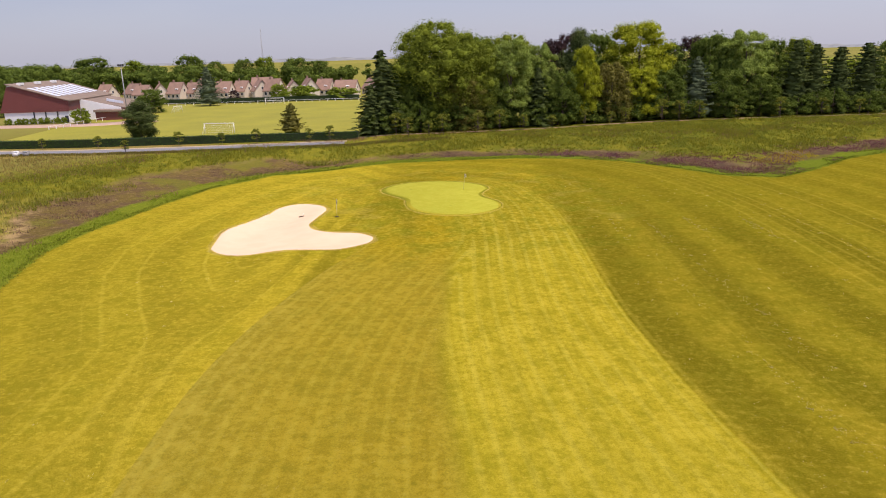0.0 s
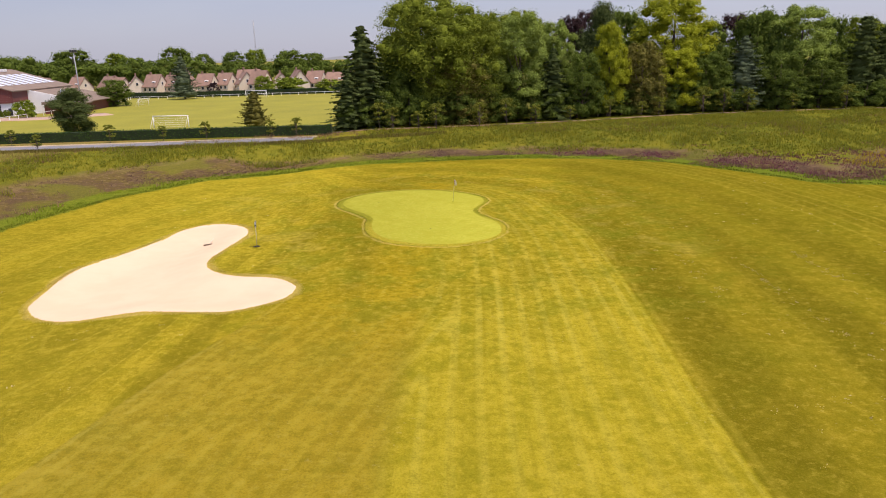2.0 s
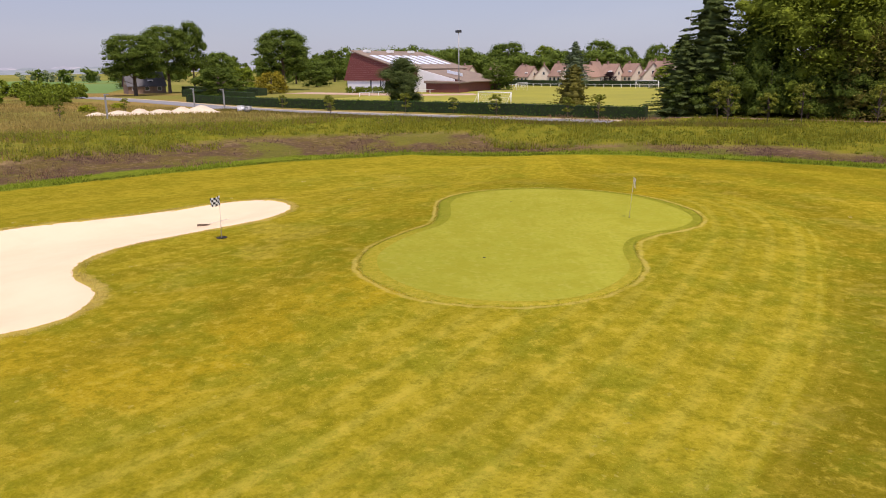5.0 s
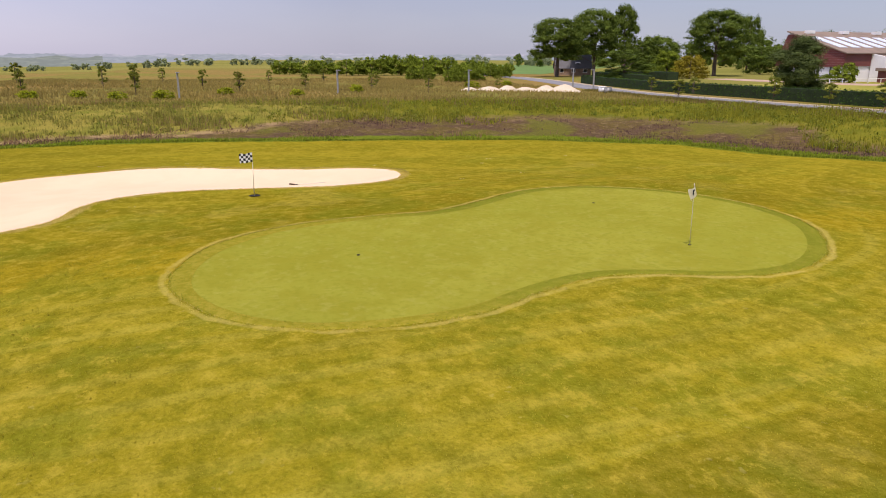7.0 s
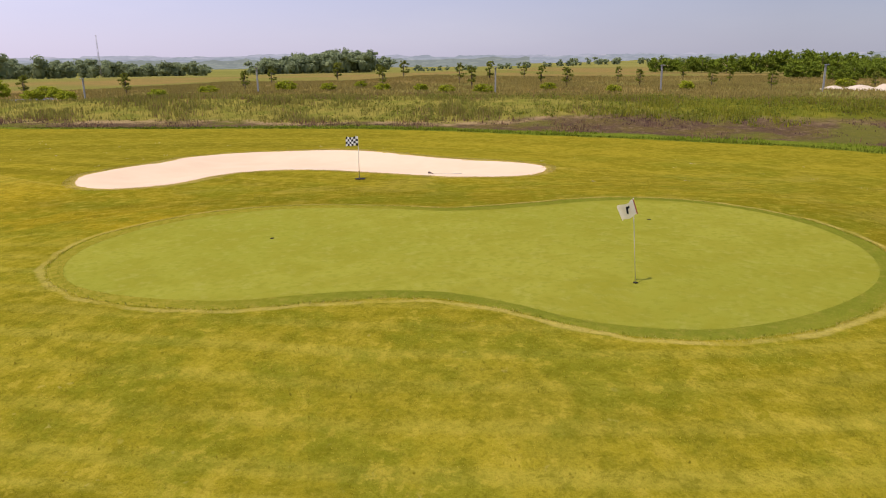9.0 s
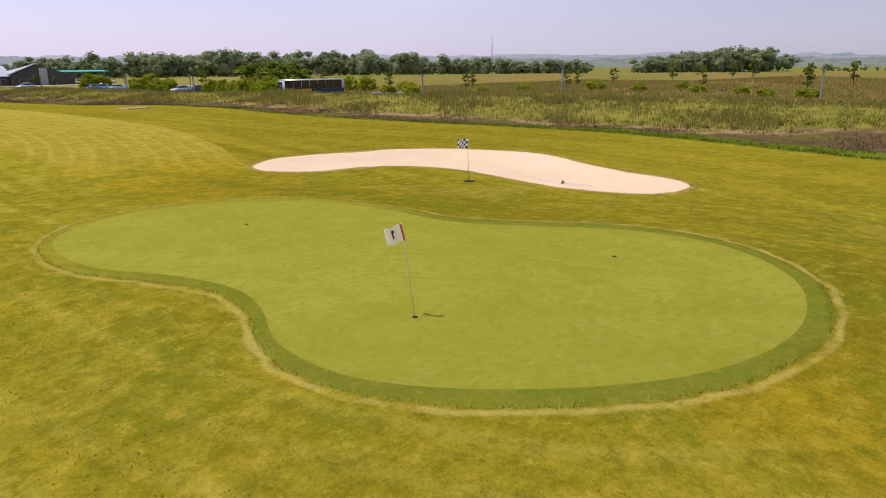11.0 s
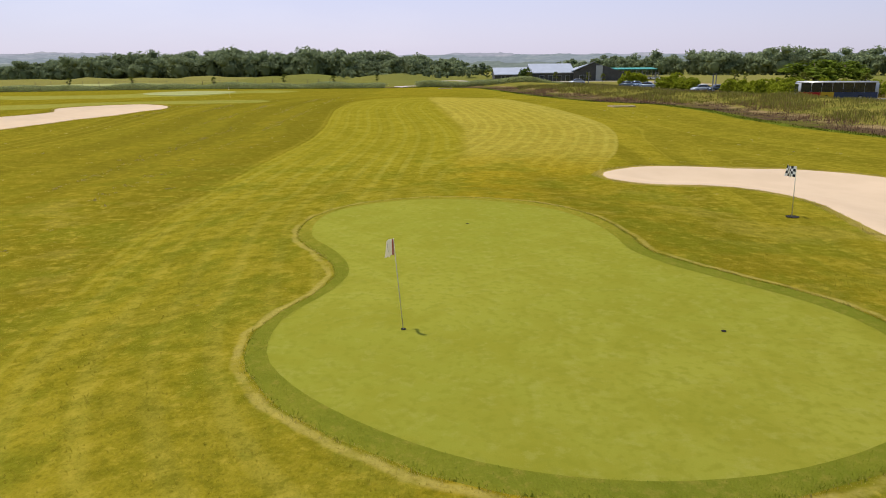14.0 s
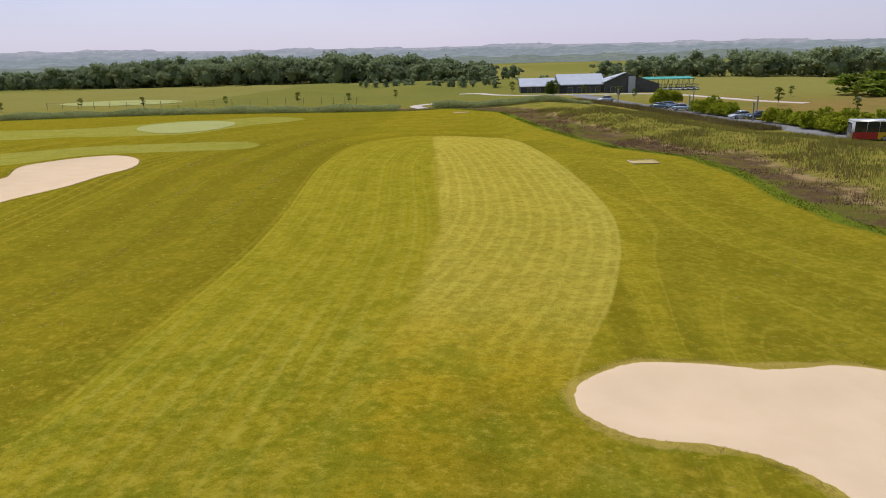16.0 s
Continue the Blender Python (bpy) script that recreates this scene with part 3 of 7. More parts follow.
def green_material():
    k = Net("putting_turf")
    big, med, fine, grain = k.noise(0.12, 3), k.noise(0.7, 4), k.noise(5.0, 4), k.noise(45.0, 3)
    col = k.mix(k.step(big, 0.35, 0.65), (0.222, 0.205, 0.022), (0.265, 0.236, 0.03))
    col = k.mix(k.step(med, 0.42, 0.64, 0, 0.6), col, (0.205, 0.168, 0.014))
    col = k.mix(k.step(k.noise(0.45, 5, rough=0.62), 0.5, 0.62, 0, 0.65), col, (0.195, 0.168, 0.012))
    col = k.mix(k.step(k.noise(2.4, 5, rough=0.7), 0.5, 0.64, 0, 0.55), col, (0.28, 0.245, 0.05))
    col = k.mix(k.step(k.noise(1.6, 5, k.scaled((0.5, 1.6, 1.0)), 0.65), 0.48, 0.66, 0, 0.5), col, (0.235, 0.2, 0.02))
    col = k.mix(k.step(fine, 0.48, 0.66, 0, 0.6), col, (0.17, 0.155, 0.012))
    col = k.mix(k.step(grain, 0.35, 0.7, 0, 0.2), col, (0.13, 0.155, 0.01))
    return k.turf(col, -0.72, k.bump(k.math("ADD", fine, grain), 0.35, 0.03), gloss=0.14, tint=(0.84, 0.88, 0.11))


def collar_material():
    k = Net("collar_turf")
    med, fine, grain = k.noise(0.9, 4), k.noise(5.0, 6, rough=0.7), k.noise(22.0, 4, rough=0.7)
    col = k.mix(k.step(med, 0.35, 0.65), (0.095, 0.135, 0.012), (0.135, 0.16, 0.016))
    col = k.mix(k.step(fine, 0.5, 0.64, 0, 0.6), col, (0.23, 0.19, 0.035))
    col = k.mix(k.step(fine, 0.45, 0.36, 0, 0.5), col, (0.07, 0.095, 0.006))
    col = k.mix(k.step(grain, 0.35, 0.7, 0, 0.35), col, (0.05, 0.08, 0.006))
    sep = k.n.new("ShaderNodeSeparateXYZ")
    k.l.new(k.co, sep.inputs[0])
    dry = k.step(k.math("ADD", sep.outputs[1], k.math("MULTIPLY", med, 5.0)), -3.0, -9.0, 0, 0.75)
    col = k.mix(dry, col, k.mix(k.step(fine, 0.4, 0.6), (0.20, 0.175, 0.012), (0.30, 0.24, 0.03)))
    return k.turf(col, -0.55, k.bump(k.math("ADD", fine, grain), 0.7, 0.06), gloss=0.15)


def sand_material():
    k = Net("bunker_sand")
    med, fine, grain = k.noise(0.5, 3), k.noise(4.0, 4), k.noise(60.0, 3)
    col = k.mix(k.step(med, 0.3, 0.7), (0.655, 0.485, 0.315), (0.69, 0.515, 0.34))
    col = k.mix(k.step(grain, 0.3, 0.7, 0, 0.15), col, (0.6, 0.45, 0.3))
    rakes = k.n.new("ShaderNodeTexWave")
    rakes.inputs["Scale"].default_value = 2.2
    rakes.inputs["Distortion"].default_value = 14.0
    rakes.inputs["Detail Scale"].default_value = 0.3
    k.l.new(k.co, rakes.inputs["Vector"])
    h = k.math("ADD", k.math("MULTIPLY", fine, 0.3), k.math("MULTIPLY", rakes.outputs["Fac"], 0.07))
    d = k.n.new("ShaderNodeBsdfDiffuse")
    k.put(d.inputs["Color"], col)
    k.put(d.inputs["Normal"], k.bump(h, 0.35, 0.05))
    k.l.new(d.outputs[0], k.n["Material Output"].inputs["Surface"])
    return k.m


# putting turf with distance haze and gloss put into a paler base colour
m_hazed_green = material("hazed_putting_turf", (0.33, 0.33, 0.09), 0.9, 0.12, 0.3, 5, 0.1)
m_green, m_collar, m_sand = green_material(), collar_material(), sand_material()
tagged(mesh_part("putting_green", patch(GREEN_C, 0.8, 0.03, "putting_green"), m_green), "closely mown kidney-shaped golf putting green", "green", kind="structure")
tagged(mesh_part("green_collar", band(outset(GREEN_C, -gi), outset(GREEN_C, gw + 0.08), 6, 0.036, "green_collar"), m_collar), "darker taller grass collar round the putting green", "grass", kind="structure")
tagged(mesh_part("sand_bunker", patch(outset(BUNKER_C, 0.22), 0.6, 0.05, "sand_bunker", 0.1), m_sand), "pale cream raked sand in a curved golf bunker", "bunker", kind="structure")
tagged(mesh_part("sand_bunker", patch(outset(BUNKER2_C, 0.1), 0.9, 0.10, "sand_bunker", 0.08), m_sand), "cream sand bunker beside the neighbouring fairway", "bunker", kind="structure")
tagged(mesh_part("putting_green", patch(GREEN2_C, 1.5, 0.05, "putting_green"), m_hazed_green), "mown second green on a low rise, paled as by haze", "green", kind="structure")
far_oval = np.array([(120 + 22 * math.cos(a), -239 + 13 * math.sin(a) + 0.35 * 22 * math.cos(a) * -0.3) for a in np.linspace(0, 2 * math.pi, 40, endpoint=False)])
tagged(mesh_part("putting_green", patch(far_oval, 2.0, 0.1, "putting_green"), m_hazed_green), "far mown green beyond the reeds, paled as by haze", "green", kind="structure")

# ---- trees ----
def leaf_mesh(name, pts, nrm, size, rng, flat=0.5, core=None):
    """Many small folded leaf sprays, over leafy masses where a core is given."""
    n = len(pts)
    nrm = nrm + rng.normal(0, flat, (n, 3))
    nrm /= np.linalg.norm(nrm, axis=1)[:, None] + 1e-9
    a = np.cross(nrm, rng.normal(0, 1, (n, 3)))
    a /= np.linalg.norm(a, axis=1)[:, None] + 1e-9
    b = np.cross(nrm, a)
    s = (size * rng.uniform(0.6, 1.3, n))[:, None]
    v = np.stack([pts - a * s, pts + b * s * 0.75, pts + a * s + nrm * s * 0.2], 1).reshape(-1, 3)
    k = np.arange(n)[:, None] * 3
    f = np.hstack([k, k + 1, k + 2]).tolist()
    if core:
        f += (core[1] + len(v)).tolist()
        v = np.vstack([v, core[0]])
    return from_arrays(name, v, f)


def cube_sphere(k):
    """Verts and quads of a round ball made from a cube with k cells a side."""
    v, f = [], []
    g = np.tan(np.linspace(-1, 1, k + 1) * math.pi / 4)
    for ax in range(3):
        for sg in (-1, 1):
            o = len(v)
            for a in g:
                for b in g:
                    q = [0, 0, 0]
                    q[ax], q[(ax + 1) % 3], q[(ax + 2) % 3] = sg, a * sg, b
                    v.append(q)
            f += [(o + i * (k + 1) + j, o + (i + 1) * (k + 1) + j, o + (i + 1) * (k + 1) + j + 1, o + i * (k + 1) + j + 1) for i in range(k) for j in range(k)]
    v = np.array(v, float)
    return v / np.linalg.norm(v, axis=1)[:, None], np.array(f)


BALLS = {k: cube_sphere(k) for k in (2, 3, 4)}


def boughs(cen, rad, rng, k=3, rough=0.22):
    """Uneven leafy masses at centres cen with half-sizes rad (n x 3)."""
    v0, f0 = BALLS[k]
    n, m = len(cen), len(v0)
    key = np.round(v0 * 7).astype(int) @ (1, 31, 977)
    ph = rng.uniform(0, 6.28, (n, 1))
    bump = 1 + rough * np.sin(key[None] * 1.7 + ph) * np.cos(key[None] * 0.61 + 2 * ph)
    v = np.asarray(cen)[:, None] + v0[None] * bump[..., None] * np.asarray(rad)[:, None]
    return v.reshape(-1, 3), (f0[None] + np.arange(n)[:, None, None] * m).reshape(-1, 4)


def tubes(name, paths, sides=7):
    """Tapered tubes along paths of (point, radius)."""
    v, f = [], []
    for path in paths:
        base = len(v)
        for p, r in path:
            for j in range(sides):
                a = 2 * math.pi * j / sides
                v.append((p[0] + r * math.cos(a), p[1] + r * math.sin(a), p[2]))
        for k in range(len(path) - 1):
            for j in range(sides):
                q = base + k * sides
                f.append((q + j, q + (j + 1) % sides, q + sides + (j + 1) % sides, q + sides + j))
        f.append(tuple(base + (len(path) - 1) * sides + j for j in range(sides)))
    return from_arrays(name, v, f)


def broadleaf(rng, h, w, n, size, clear=0.12, lobes=22, droop=0.0, fat=1.0):
    """Points and normals of a broad crown made of uneven lobes, and its wood."""
    lobes = int(lobes * 4.2)
    c0, ch = h * clear, h * (1 - clear)
    cen, rad = [], []
    for _ in range(lobes):
        u = rng.uniform(0.08, 0.86)
        prof = math.sqrt(max(0.05, 1 - ((u - 0.38) / 0.53) ** 2))
        a = rng.uniform(0, 2 * math.pi)
        rr = w / 2 * prof * math.sqrt(rng.uniform(0.08, 0.86))
        cen.append((rr * math.cos(a), rr * math.sin(a), c0 + ch * u * 0.92))
        rad.append(w * rng.uniform(0.05, 0.125) * (0.7 + 0.4 * prof) * fat)
    cen, rad = np.array(cen), np.array(rad)
    pick = rng.choice(lobes, n, p=rad ** 2 / (rad ** 2).sum())
    d = rng.normal(0, 1, (n, 3))
    d /= np.linalg.norm(d, axis=1)[:, None]
    d[:, 2] = np.where(d[:, 2] < -0.35, -d[:, 2] * 0.5, d[:, 2])
    p = cen[pick] + d * (rad[pick] * rng.uniform(0.6, 1.15, n) ** 0.7)[:, None] * (1, 1, 0.85)
    p[:, 2] = np.maximum(p[:, 2] - droop * rng.uniform(0, 1, n) ** 3 * ch * 0.3, c0 * 0.5 + rng.uniform(0, 0.6, n))
    nrm = d * 0.8 + (0, 0, 0.45)
    rr = np.percentile(np.hypot(p[:, 0], p[:, 1]), 96)
    fit = np.array((w / 2 / rr, w / 2 / rr, h / p[:, 2].max()))
    p = p * fit
    core = boughs(cen * fit, rad[:, None] * fit * (0.46, 0.46, 0.4), rng, 2, 0.3)
    slim = min(1.0, h / 9)
    limbs = [[((0, 0, -0.3), w * 0.032 * slim + 0.06 * slim), ((0.05 * slim, 0, h * 0.25), w * 0.026 * slim + 0.04 * slim), ((0, 0.1, h * 0.55), w * 0.015 + 0.03), ((0.1, 0, h * 0.85), 0.03)]]
    for c, r in list(zip(cen, rad))[:9]:
        z0 = max(h * 0.15, c[2] * 0.55)
        limbs.append([((0, 0, z0), w * 0.012 + 0.02), (tuple(np.array((c[0] * 0.5, c[1] * 0.5, (z0 + c[2]) / 2))), w * 0.008 + 0.015), (tuple(c), 0.012)])
    return p, nrm, limbs, core


def conifer(rng, h, w, n, taper=1.0, clear=0.04, droop=0.25):
    """A conifer: whorls of drooping boughs."""
    levels = max(10, int(h * 1.6))
    p, nn, limbs = [], [], [[((0, 0, -0.3), h * 0.018 + 0.05), ((0, 0, h * 0.5), h * 0.01 + 0.03), ((0, 0, h * 0.99), 0.015)]]
    per = n // (levels * 9)
    for i in range(levels):
        u = (i + rng.uniform(0, 0.6)) / levels
        z = h * (clear + (1 - clear) * u)
        r = w / 2 * (1 - u) ** taper * rng.uniform(0.8, 1.1) + 0.08 * w * (1 - u)
        for b in range(9):
            a = rng.uniform(0, 2 * math.pi)
            u = min(0.985, (i + rng.uniform(0, 1.0)) / levels)
            z = h * (clear + (1 - clear) * u)
            r = w / 2 * (1 - u) ** taper + 0.06 * w * (1 - u) + 0.05
            rb = r * rng.uniform(0.6, 1.1)
            t = rng.uniform(0.15, 1, per) ** 0.7
            side = rng.normal(0, 0.11, per) * rb * (1.2 - t)
            x, y = math.cos(a), math.sin(a)
            q = np.stack([x * rb * t - y * side, y * rb * t + x * side, z - droop * rb * t ** 1.5 + 0.1 * rb * t ** 4 - rng.uniform(0, 0.25, per) * (0.3 + 0.1 * rb)], 1)
            p.append(q)
            nn.append(np.tile((x * 0.5, y * 0.5, 0.8), (per, 1)))
            if b < 3:
                limbs.append([((0, 0, z), 0.04), ((x * rb * 0.9, y * rb * 0.9, z - droop * rb * 0.8), 0.01)])
    u = np.linspace(0.03, 0.93, 16)
    r = w / 2 * (1 - u) ** taper * 0.5
    cen = np.column_stack([rng.normal(0, 0.12, 16) * r, rng.normal(0, 0.12, 16) * r, h * (clear + (1 - clear) * u)])
    return np.vstack(p), np.vstack(nn), limbs, boughs(cen, np.column_stack([r, r, np.maximum(r * 0.5, h * 0.045)]), rng, 4, 0.3)


def pine(rng, h, w, n, pads=26, low=0.18):
    """An open pine: flat pads of needles on bare limbs."""
    pads_c, pads_r = [], []
    p, nn, limbs = [], [], [[((0, 0, -0.3), h * 0.022 + 0.05), ((0.1, 0, h * 0.5), h * 0.014 + 0.03), ((0, 0.1, h * 0.95), 0.03)]]
    per = n // pads
    for i in range(pads):
        u = (i + rng.uniform(0, 1)) / pads
        z = h * (low + (0.97 - low) * u)
        a = rng.uniform(0, 2 * math.pi)
        r = w / 2 * (math.sin(math.pi * (0.25 + 0.72 * u)) ** 0.8) * rng.uniform(0.2, 0.85)
        c = np.array((r * math.cos(a), r * math.sin(a), z))
        s = w * rng.uniform(0.14, 0.24)
        d = rng.normal(0, 1, (per, 3))
        d /= np.linalg.norm(d, axis=1)[:, None]
        p.append(c + d * s * rng.uniform(0.5, 1, (per, 1)) * (1, 1, 0.6))
        nn.append(d * 0.6 + (0, 0, 0.6))
        limbs.append([((0, 0, z * 0.9), 0.05), (tuple(c), 0.015)])
        pads_c.append(c)
        pads_r.append((s * 0.45, s * 0.45, s * 0.25))
    return np.vstack(p), np.vstack(nn), limbs, boughs(np.array(pads_c), np.array(pads_r), rng)


def tree(name, data, size, leaf_mat, bark, label, category="tree", seed=0, flat=0.5):
    rng = np.random.default_rng(seed + 77)
    p, nn, limbs, core = data
    e = new(name)
    tagged(e, label, category)
    mesh_part("trunk", tubes("trunk", limbs), bark, e)
    mesh_part("crown", leaf_mesh("crown", p, nn, size, rng, flat * 0.95, core), leaf_mat, e)
    return e


def place(x, y, scale=1.0, turn=0.0, tall=1.0, dz=0.0):
    return Matrix.Translation((x, y, ground_z(x, y) + dz)) @ Matrix.Rotation(turn, 4, "Z") @ Matrix.Diagonal((scale, scale, scale * tall, 1))


bark = material("bark", (0.10, 0.075, 0.055), 0.9, 0.4, 2.0, 14, 0.6)


def leafy(name, c, trans=0.27):
    return material(name, c, 0.8, 0.6, 0.5, 4.5, 0, (1.35, 1.15, 0.6), spec=0.05, objvar=0.25, trans=trans, island=1.3)


leaf_mid = leafy("leaves_mid", (0.155, 0.212, 0.024))
leaf_ash = leafy("leaves_ash", (0.15, 0.195, 0.024))
leaf_lime = leafy("leaves_lime", (0.285, 0.33, 0.024), 0.34)
leaf_dark = leafy("leaves_dark", (0.095, 0.14, 0.026))
leaf_blue = leafy("needles_blue", (0.11, 0.15, 0.09))
leaf_fir = leafy("needles_dark", (0.065, 0.092, 0.03), 0.1)
leaf_brown = leafy("leaves_brown", (0.15, 0.145, 0.036))
leaf_purple = leafy("leaves_purple", (0.05, 0.03, 0.035))
leaf_pale = leafy("leaves_pale", (0.22, 0.30, 0.065))
leaf_young = leafy("leaves_young", (0.16, 0.185, 0.03), 0.3)
leaf_weed = leafy("weed_leaves", (0.15, 0.18, 0.026), 0.3)
leaf_gold = leafy("leaves_gold", (0.22, 0.19, 0.02), 0.3)
R = np.random.default_rng
PROTO = {
    "ash": tree("tall_ash_tree", broadleaf(R(1), 20, 15, 56000, 0.4, 0.06, 46, 0.6), 0.18, leaf_ash, bark, "tall full-leaved green deciduous tree at the wood's edge"),
    "maple": tree("maple_tree", broadleaf(R(2), 15, 9, 40000, 0.4, 0.08, 32), 0.14, leaf_pale, bark, "rounded dense maple tree with pale green leaves"),
    "lime": tree("lime_tree", broadleaf(R(3), 18, 12, 50000, 0.4, 0.05, 40), 0.16, leaf_lime, bark, "bright lime-green broad deciduous tree"),
    "oak": tree("oak_tree", broadleaf(R(4), 15, 12, 44000, 0.4, 0.1, 38), 0.165, leaf_mid, bark, "broad green oak tree with an uneven crown"),
    "dark": tree("dark_tree", broadleaf(R(5), 13, 9, 30000, 0.4, 0.03, 30), 0.13, leaf_dark, bark, "dark green densely leaved tree"),
    "under": tree("undergrowth_bush", broadleaf(R(24), 6, 7, 8500, 0.4, 0.0, 20), 0.15, leaf_dark, bark, "dense dark undergrowth at the wood's edge", "bush"),
    "beech": tree("weeping_beech_tree", broadleaf(R(6), 12, 10, 20000, 0.4, 0.04, 30, 1.0), 0.16, leaf_brown, bark, "drooping brown-green tree at the wood's edge"),
    "purple": tree("copper_beech_tree", broadleaf(R(7), 16, 9, 12000, 0.4, 0.1, 26), 0.2, leaf_purple, bark, "dark purple copper beech tree"),
    "spruce": tree("spruce_tree", conifer(R(8), 15, 8.5, 22000, 0.62), 0.18, leaf_fir, bark, "dark green spruce with drooping boughs", flat=0.35),
    "cedar": tree("blue_cedar_tree", conifer(R(9), 13, 10, 14000, 0.6, 0.1, 0.1), 0.2, leaf_blue, bark, "blue-green spreading cedar tree", flat=0.35),
    "larch": tree("larch_tree", conifer(R(22), 7.2, 7.5, 9000, 0.6, 0.1, 0.05), 0.15, leaf_brown, bark, "brownish larch with level boughs", flat=0.4),
    "pine": tree("pine_tree", pine(R(10), 9, 7.5, 28000, 60, 0.06), 0.13, leaf_fir, bark, "dark pine tree with open flat boughs"),
    "yew": tree("cypress_tree", conifer(R(11), 13, 9, 18000, 0.42, 0.02, 0.1), 0.19, leaf_fir, bark, "dark dense cypress tree", flat=0.4),
    "oak_far": tree("oak_tree", broadleaf(R(15), 15, 12, 11000, 0.4, 0.0, 34, 0.3, 1.3), 0.27, leaf_dark, bark, "broad green tree behind the village"),
    "lime_far": tree("lime_tree", broadleaf(R(16), 18, 12, 11000, 0.4, 0.0, 34, 0.3, 1.3), 0.27, leaf_mid, bark, "bright green tree behind the village"),
    "dark_far": tree("dark_tree", broadleaf(R(17), 13, 9, 9000, 0.4, 0.0, 32, 0.3, 1.3), 0.25, leaf_dark, bark, "dark green tree behind the village"),
    "tall_far": tree("tall_tree", broadleaf(R(18), 20, 13, 26000, 0.4, 0.2, 38, 0.0, 1.1), 0.22, leaf_dark, bark, "tall dark green tree beside the lane"),
    "young": tree("young_tree", broadleaf(R(12), 3.2, 2.0, 1500, 0.2, 0.22, 9), 0.10, leaf_young, bark, "young light-green planted tree"),
    "shrub": tree("shrub", broadleaf(R(13), 2.4, 3.0, 4200, 0.2, 0.0, 16), 0.10, leaf_lime, bark, "leafy yellow-green shrub", "shrub"),
    "bush_far": tree("bush", broadleaf(R(25), 3.0, 4.0, 1500, 0.2, 0.0, 14), 0.24, leaf_mid, bark, "rounded dense green bush", "bush"),
    "bush": tree("bush", broadleaf(R(14), 3.0, 4.0, 5200, 0.2, 0.0, 18), 0.13, leaf_mid, bark, "rounded dense green bush", "bush"),
}
for k_, e_ in PROTO.items():
    e_.location = (0, 0, -400)
USED = set()


def plant(kind, x, y, height, width=None, turn=None, label=""):
    """Stands a tree of a kind at x, y with the given height and crown width."""
    if (kind in ("oak", "lime", "dark") and (math.hypot(x, y) > 170 or y > 91)) or (kind == "bush" and math.hypot(x, y) > 125):
        kind += "_far"
    e = PROTO[kind]
    base = {"ash": (20, 15), "maple": (15, 9), "lime": (18, 12), "oak": (15, 12), "dark": (13, 9), "beech": (12, 10), "purple": (16, 9), "spruce": (15, 7.5), "cedar": (13, 10), "pine": (9, 7.5), "larch": (7.2, 7.5), "yew": (13, 9),
            "oak_far": (15, 12), "lime_far": (18, 12), "dark_far": (13, 9), "under": (6, 7), "tall_far": (20, 13), "young": (3.2, 2.0), "shrub": (2.4, 3.0), "bush": (3.0, 4.0), "bush_far": (3.0, 4.0)}[kind]
    s = height / base[0]
    sx = (width / base[1]) if width else s
    m = Matrix.Translation((x, y, ground_z(x, y) - 0.05)) @ Matrix.Rotation(turn if turn is not None else random.uniform(0, 6.28), 4, "Z") @ Matrix.Diagonal((sx, sx, s, 1))
    if kind in USED:
        e = copy_thing(e, m @ Matrix.Diagonal((*(1 / v for v in e.scale), 1)))
    else:
        USED.add(kind)
        e.matrix_basis = m
    if label:
        tagged(e, label)
    return e

# the wood's edge, from west to east: kind, x, y, height, width
WOOD = [("spruce", -17.2, 66.8, 18.4, 12), ("spruce", -19.5, 64, 11, 9), ("ash", -4.5, 73, 25, 22), ("ash", 3.5, 74.5, 21, 16), ("dark", -11, 72, 15, 11), ("beech", 1, 70, 12.5, 12), ("maple", 12.1, 73.6, 20.4, 10.5),
        ("dark", 8, 72, 11, 9), ("spruce", 18.5, 73, 13.6, 8), ("maple", 20, 82, 19, 9), ("purple", 24, 90, 20, 9), ("dark", 24.3, 74, 12.8, 8), ("purple", 28.8, 95, 21.5, 9), ("pine", 29.7, 84.8, 21.3, 11), ("lime", 29.9, 77, 18.4, 7.5),
        ("oak", 38, 101, 22, 13), ("beech", 36.8, 79, 14.4, 11), ("lime", 45.8, 90, 24, 19), ("lime", 44, 80, 13, 10), ("dark", 50, 81, 12, 10), ("purple", 62, 100, 20, 10), ("oak", 54, 95, 19, 11), ("cedar", 58.4, 83, 14.8, 12),
        ("oak", 65, 94.5, 20.8, 13), ("dark", 65.4, 82, 11.6, 10), ("maple", 73, 91, 21, 14), ("oak", 83, 98, 19, 9), ("yew", 83.8, 86.3, 18, 11), ("yew", 88.7, 87, 17, 9), ("yew", 95, 87.5, 16.2, 10), ("yew", 103, 90, 17, 11),
        ("dark", 74, 83, 10, 9), ("oak", 112, 95, 18, 12), ("yew", 120, 96, 17, 11), ("ash", 14, 92, 22, 15), ("oak", 4, 92, 22, 16), ("oak", -10, 90, 18, 14), ("oak", 74, 108, 20, 14), ("ash", 92, 104, 19, 13), ("spruce", -14, 76, 16, 8)]
for k, x, y, h, w in WOOD:
    plant(k, x, y, h, w)
for x in np.arange(-18, 108, 4.6):
    y = float(np.interp(x, [-22, -2, 20, 40, 52, 80, 104], [64.5, 68, 72, 78.5, 80, 83, 85])) + random.uniform(-1, 2.5)
    plant("under", x, y, random.uniform(4.5, 8), random.uniform(6, 8))

